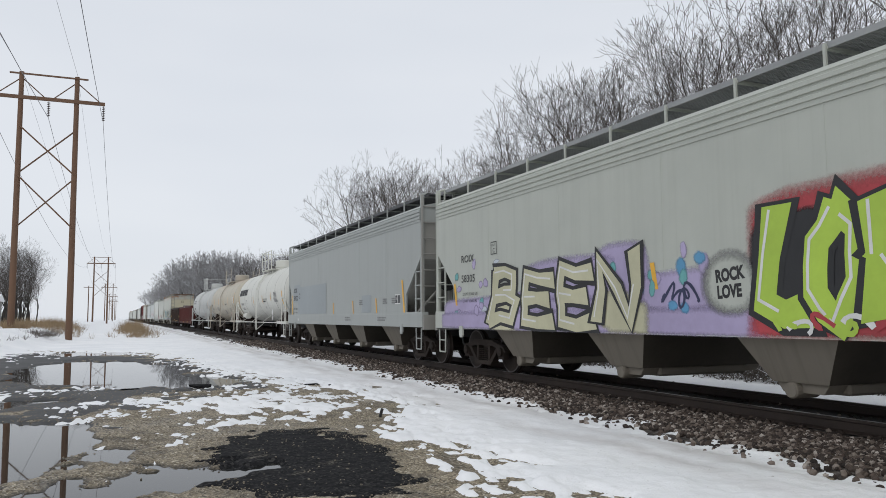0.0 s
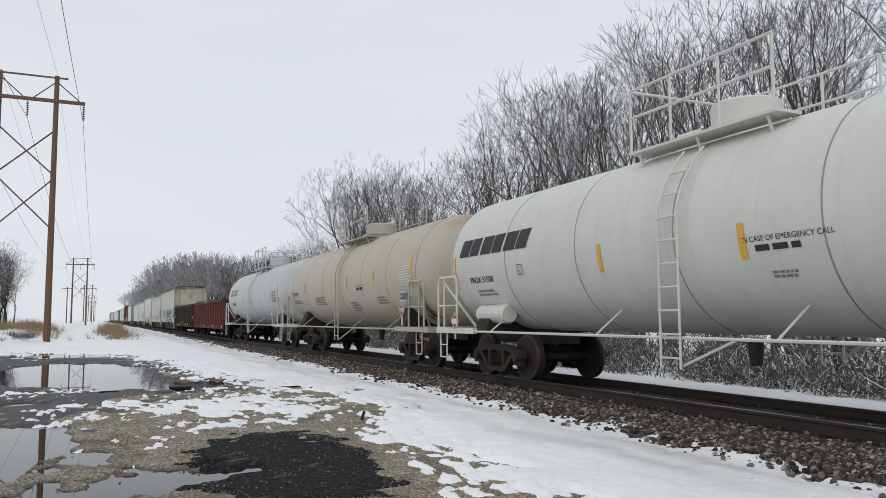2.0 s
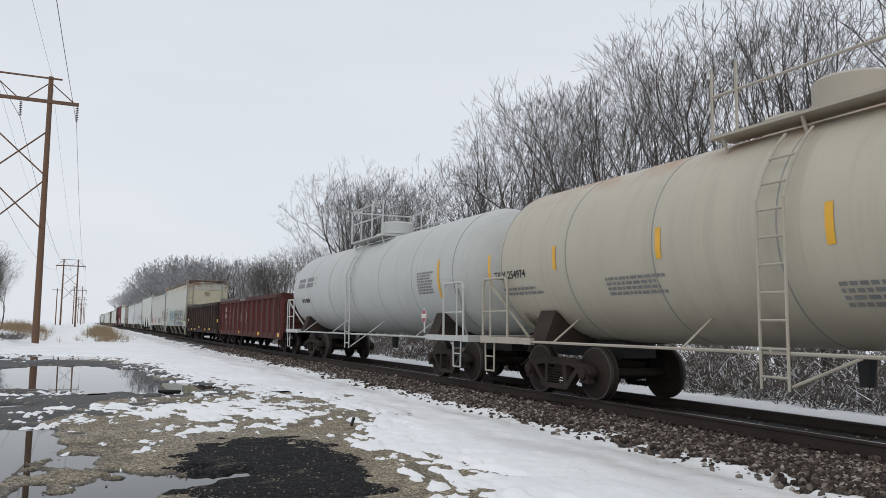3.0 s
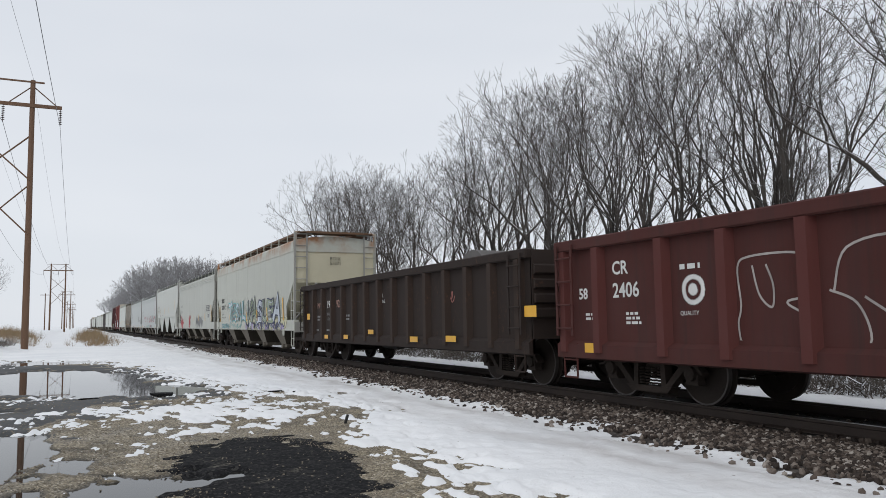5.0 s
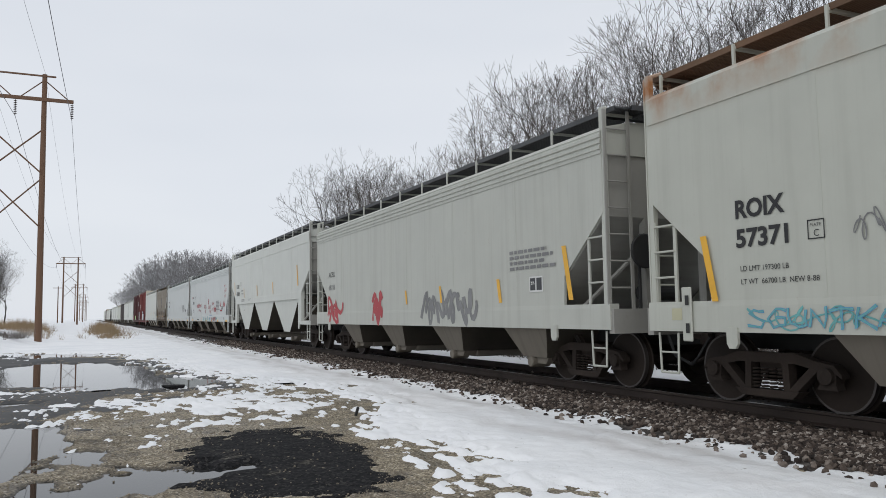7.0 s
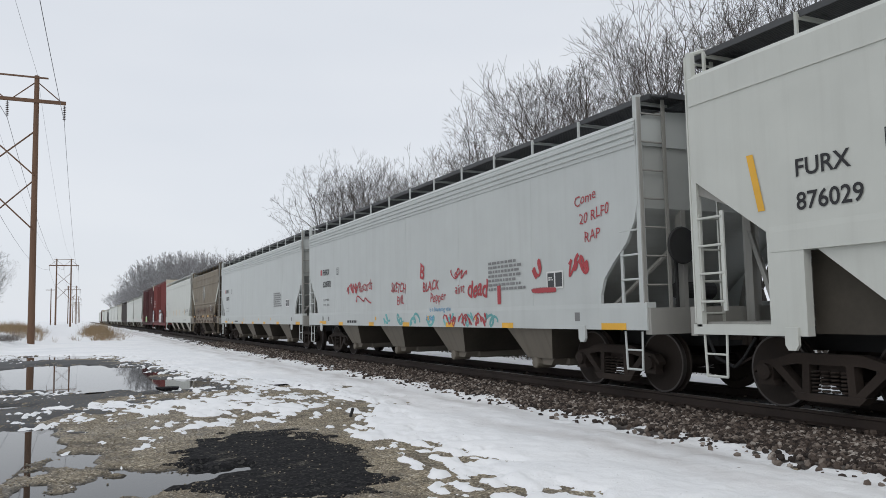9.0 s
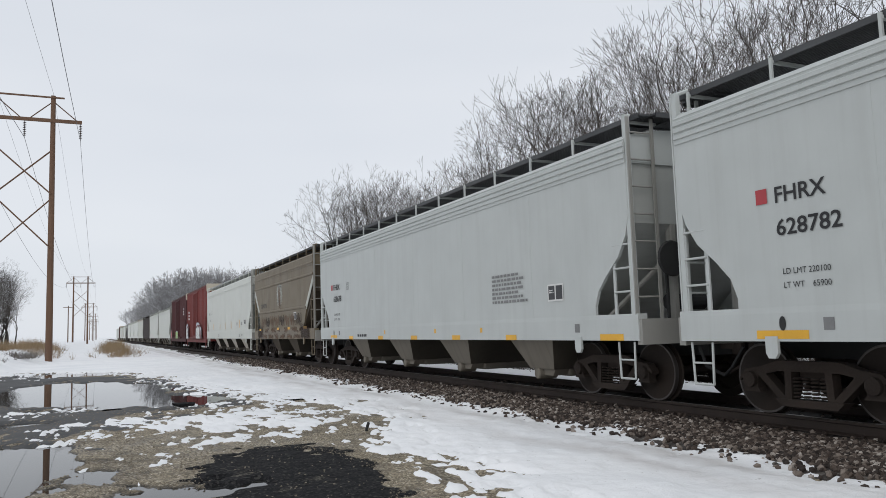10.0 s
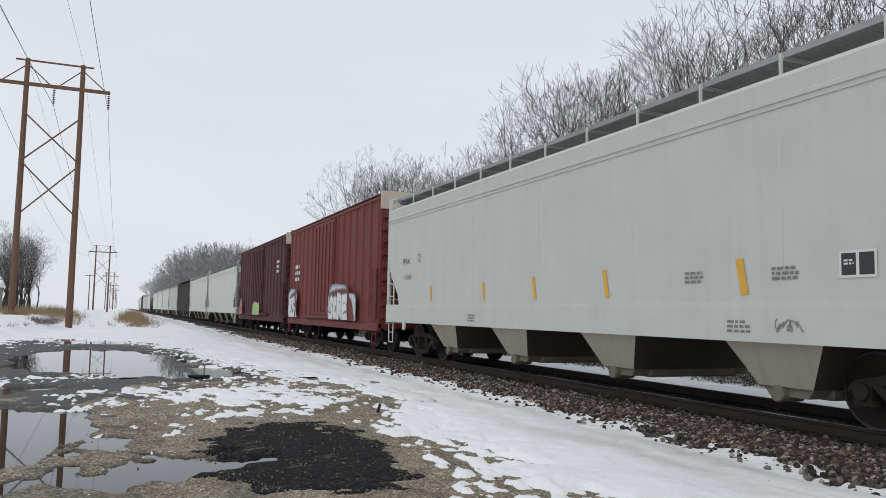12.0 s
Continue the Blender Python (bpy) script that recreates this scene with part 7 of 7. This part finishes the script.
plate(c12, "grey_sill_band", 4.0, 1.02, 7.2, 0.28, BAY, -1.624)
for k in range(6):
    cloud(c12, 3.6 - k * 1.25, 1.0, 0.8, 0.16, RUSTG, -1.6255, 40 + k, "rust_stain", rough=0.3, soft=0.25, cover=0.5)
stripes(c12, [(4.6, 1.35, 0.4, 0.09), (0.6, 1.36, 0.38, 0.1), (-1.5, 1.36, 0.4, 0.1), (-4.2, 1.36, 0.5, 0.1)])
label_panel(c12, -2.6, 1.75, 0.45, 0.3)
for s in (-1, 1):
    put("gusset", MB().prism([(s * (a12 - 0.05), 3.35), (s * (a12 + 0.0), 3.1), (s * (a12 - 1.05), 2.1), (s * (a12 - 1.2), 2.25)], "x", -1.62, -1.6).mesh("gusset", ACFX), c12)

# white hopper with orange markers
lettering(c13, "FPAX", 7.35, 2.58, 0.15, BLACKP, squeeze=1.1)
lettering(c13, "111280", 7.3, 2.15, 0.14, GREYP, squeeze=1.1)
boxed_mark(c13, 6.2, 2.6, 0.2)
stripes(c13, [(5.25, 1.56, 0.1, 0.38), (2.22, 1.56, 0.1, 0.38), (0.03, 1.56, 0.1, 0.42), (-2.3, 1.56, 0.11, 0.44), (-5.25, 1.56, 0.13, 0.46)])
label_panel(c13, -6.7, 1.72, 0.46, 0.3)
for y, z in ((-4.2, 1.85), (-5.75, 1.85), (-5.0, 1.2), (3.0, 1.2)):
    bars(c13, y, z, 0.4, 3, 0.035, GREYP, seed=int(y * 7) + 90)
scrawl(c13, -5.75, 1.1, 0.45, 0.16, GREYP, -1.632, 99, 0.008, 6)

# box cars
for y, w in ((6.3, 1.7), (-0.9, 3.3)):
    cloud(c14, y, 0.72, w, 1.35, PALEB, -1.73, int(w * 3), rough=0.12, name="graffiti")
    cloud(c14, y - 0.15, 0.86, w - 0.3, 1.05, BOX_R, -1.734, int(w * 3) + 1, rough=0.12, name="graffiti")
    graffiti(c14, "ES" if w < 2 else "SORE", y - 0.15, 0.9, 0.9, WHITEP, GREYP, -1.745, int(w), 1.05)
bars(c14, 5.6, 3.1, 1.0, 3, 0.16, WHITEP, -1.56, seed=8)
graffiti(c15, "KES", 1.2, 0.85, 0.7, LIME, TEAL, -1.73, 33, 1.5, halo=PALEB)
graffiti(c15, "M", 6.3, 0.85, 0.9, REDP, WHITEP, -1.73, 34, 1.5)
bars(c15, -5.0, 3.6, 0.8, 3, 0.14, WHITEP, -1.56, seed=9)

# ---- small things on the lot ----
stake = MB().soft(-0.02, 0.02, -0.02, 0.02, 0, 0.16, 0.006)
tagged(put("stake", stake.mesh("stake", DARK), m=pose(3.82, 11.55, 0.02, 12, 14, 0)), "short black stake sticking out of the snow", "stake")
for x, y, w, d_, h, turn in ((1.75, 18.0, 0.6, 0.3, 0.1, -20), (4.15, 17.7, 0.5, 0.12, 0.05, 5), (4.65, 17.2, 0.45, 0.12, 0.06, 12), (0.35, 18.3, 0.5, 0.1, 0.04, 8)):
    b = MB()
    bm = bmesh.new()
    rr = random.Random(int(x * 10))
    for _ in range(14):
        bm.verts.new((rr.uniform(-1, 1) * w / 2, rr.uniform(-1, 1) * d_ / 2, rr.uniform(-0.3, 1) * h))
    bmesh.ops.convex_hull(bm, input=bm.verts[:])
    me = bpy.data.meshes.new("asphalt_chunk")
    bm.to_mesh(me)
    bm.free()
    me.materials.append(TAR)
    tagged(put("asphalt_chunk", me, m=pose(x, y, 0.03, 0, 0, turn)), "broken black asphalt chunk on the wet lot", "debris", "asphalt chunks")

# ---- beyond the bank ----
def shed():
    ob = thing("shed", "weathered grey board shed with a snowy roof", "shed", m=pose(-13.2, 82, 0.75))
    wall = MB().box(-2.9, 2.9, 0, 4.0, 0, 2.5)
    put("wall", wall.mesh("wall", GREYW), ob)
    brd = MB().box(-0.1, 0.1, -0.02, 0, 0, 2.5).mesh("board", GREYW)
    for k in range(24):
        put("board", brd, ob, pose(-2.78 + k * 0.242, -0.002, 0))
    put("roof", MB().prism([(-0.3, 2.5), (4.3, 2.5), (4.3, 2.62), (2.0, 3.2), (-0.3, 2.62)], "x", -3.1, 3.1).mesh("roof", SNOW), ob)
    return ob


GREYW = wood_mat("grey_boards", (0.16, 0.155, 0.15), (0.3, 0.29, 0.28))
shed()
house = thing("farmhouse", "small far white house with a snowy roof", "house", m=pose(-21.5, 190, 0.3))
put("wall", MB().box(-4, 4, -3, 3, 0, 2.6).mesh("wall", WHITE), house)
put("roof", MB().prism([(-3.4, 2.6), (3.4, 2.6), (0, 4.4)], "x", -4.3, 4.3).mesh("roof", SNOW), house)
for x in (-2, 1.6):
    put("window", MB().box(x - 0.5, x + 0.5, -3.04, -3.0, 1.0, 2.0).mesh("window", DARK), house)
up = thing("utility_pole", "slim wooden pole with one crossarm", "utility pole", m=pose(-7.2, 236, 0))
put("pole", MB().tube((0, 0, -0.5), (0, 0, 10.6), 0.16, 10, 0.11).mesh("pole", POLE), up)
put("crossarm", MB().box(-1.3, 1.3, -0.06, 0.06, 10.1, 10.25).mesh("crossarm", POLE), up)


# ---- what moves ----
def motions():
    for car, mid in CARS:
        walk(car, [(t * 0.5, pose(XC, mid - gone(t * 0.5), ZR)) for t in range(25)])
    for w, off in ROLLING:
        walk(w, [(k / FPS, pose(0, off, 0, math.degrees(gone(k / FPS) / WR) % 360 - 180, 0, 0)) for k in range(12 * FPS + 1)])


motions()
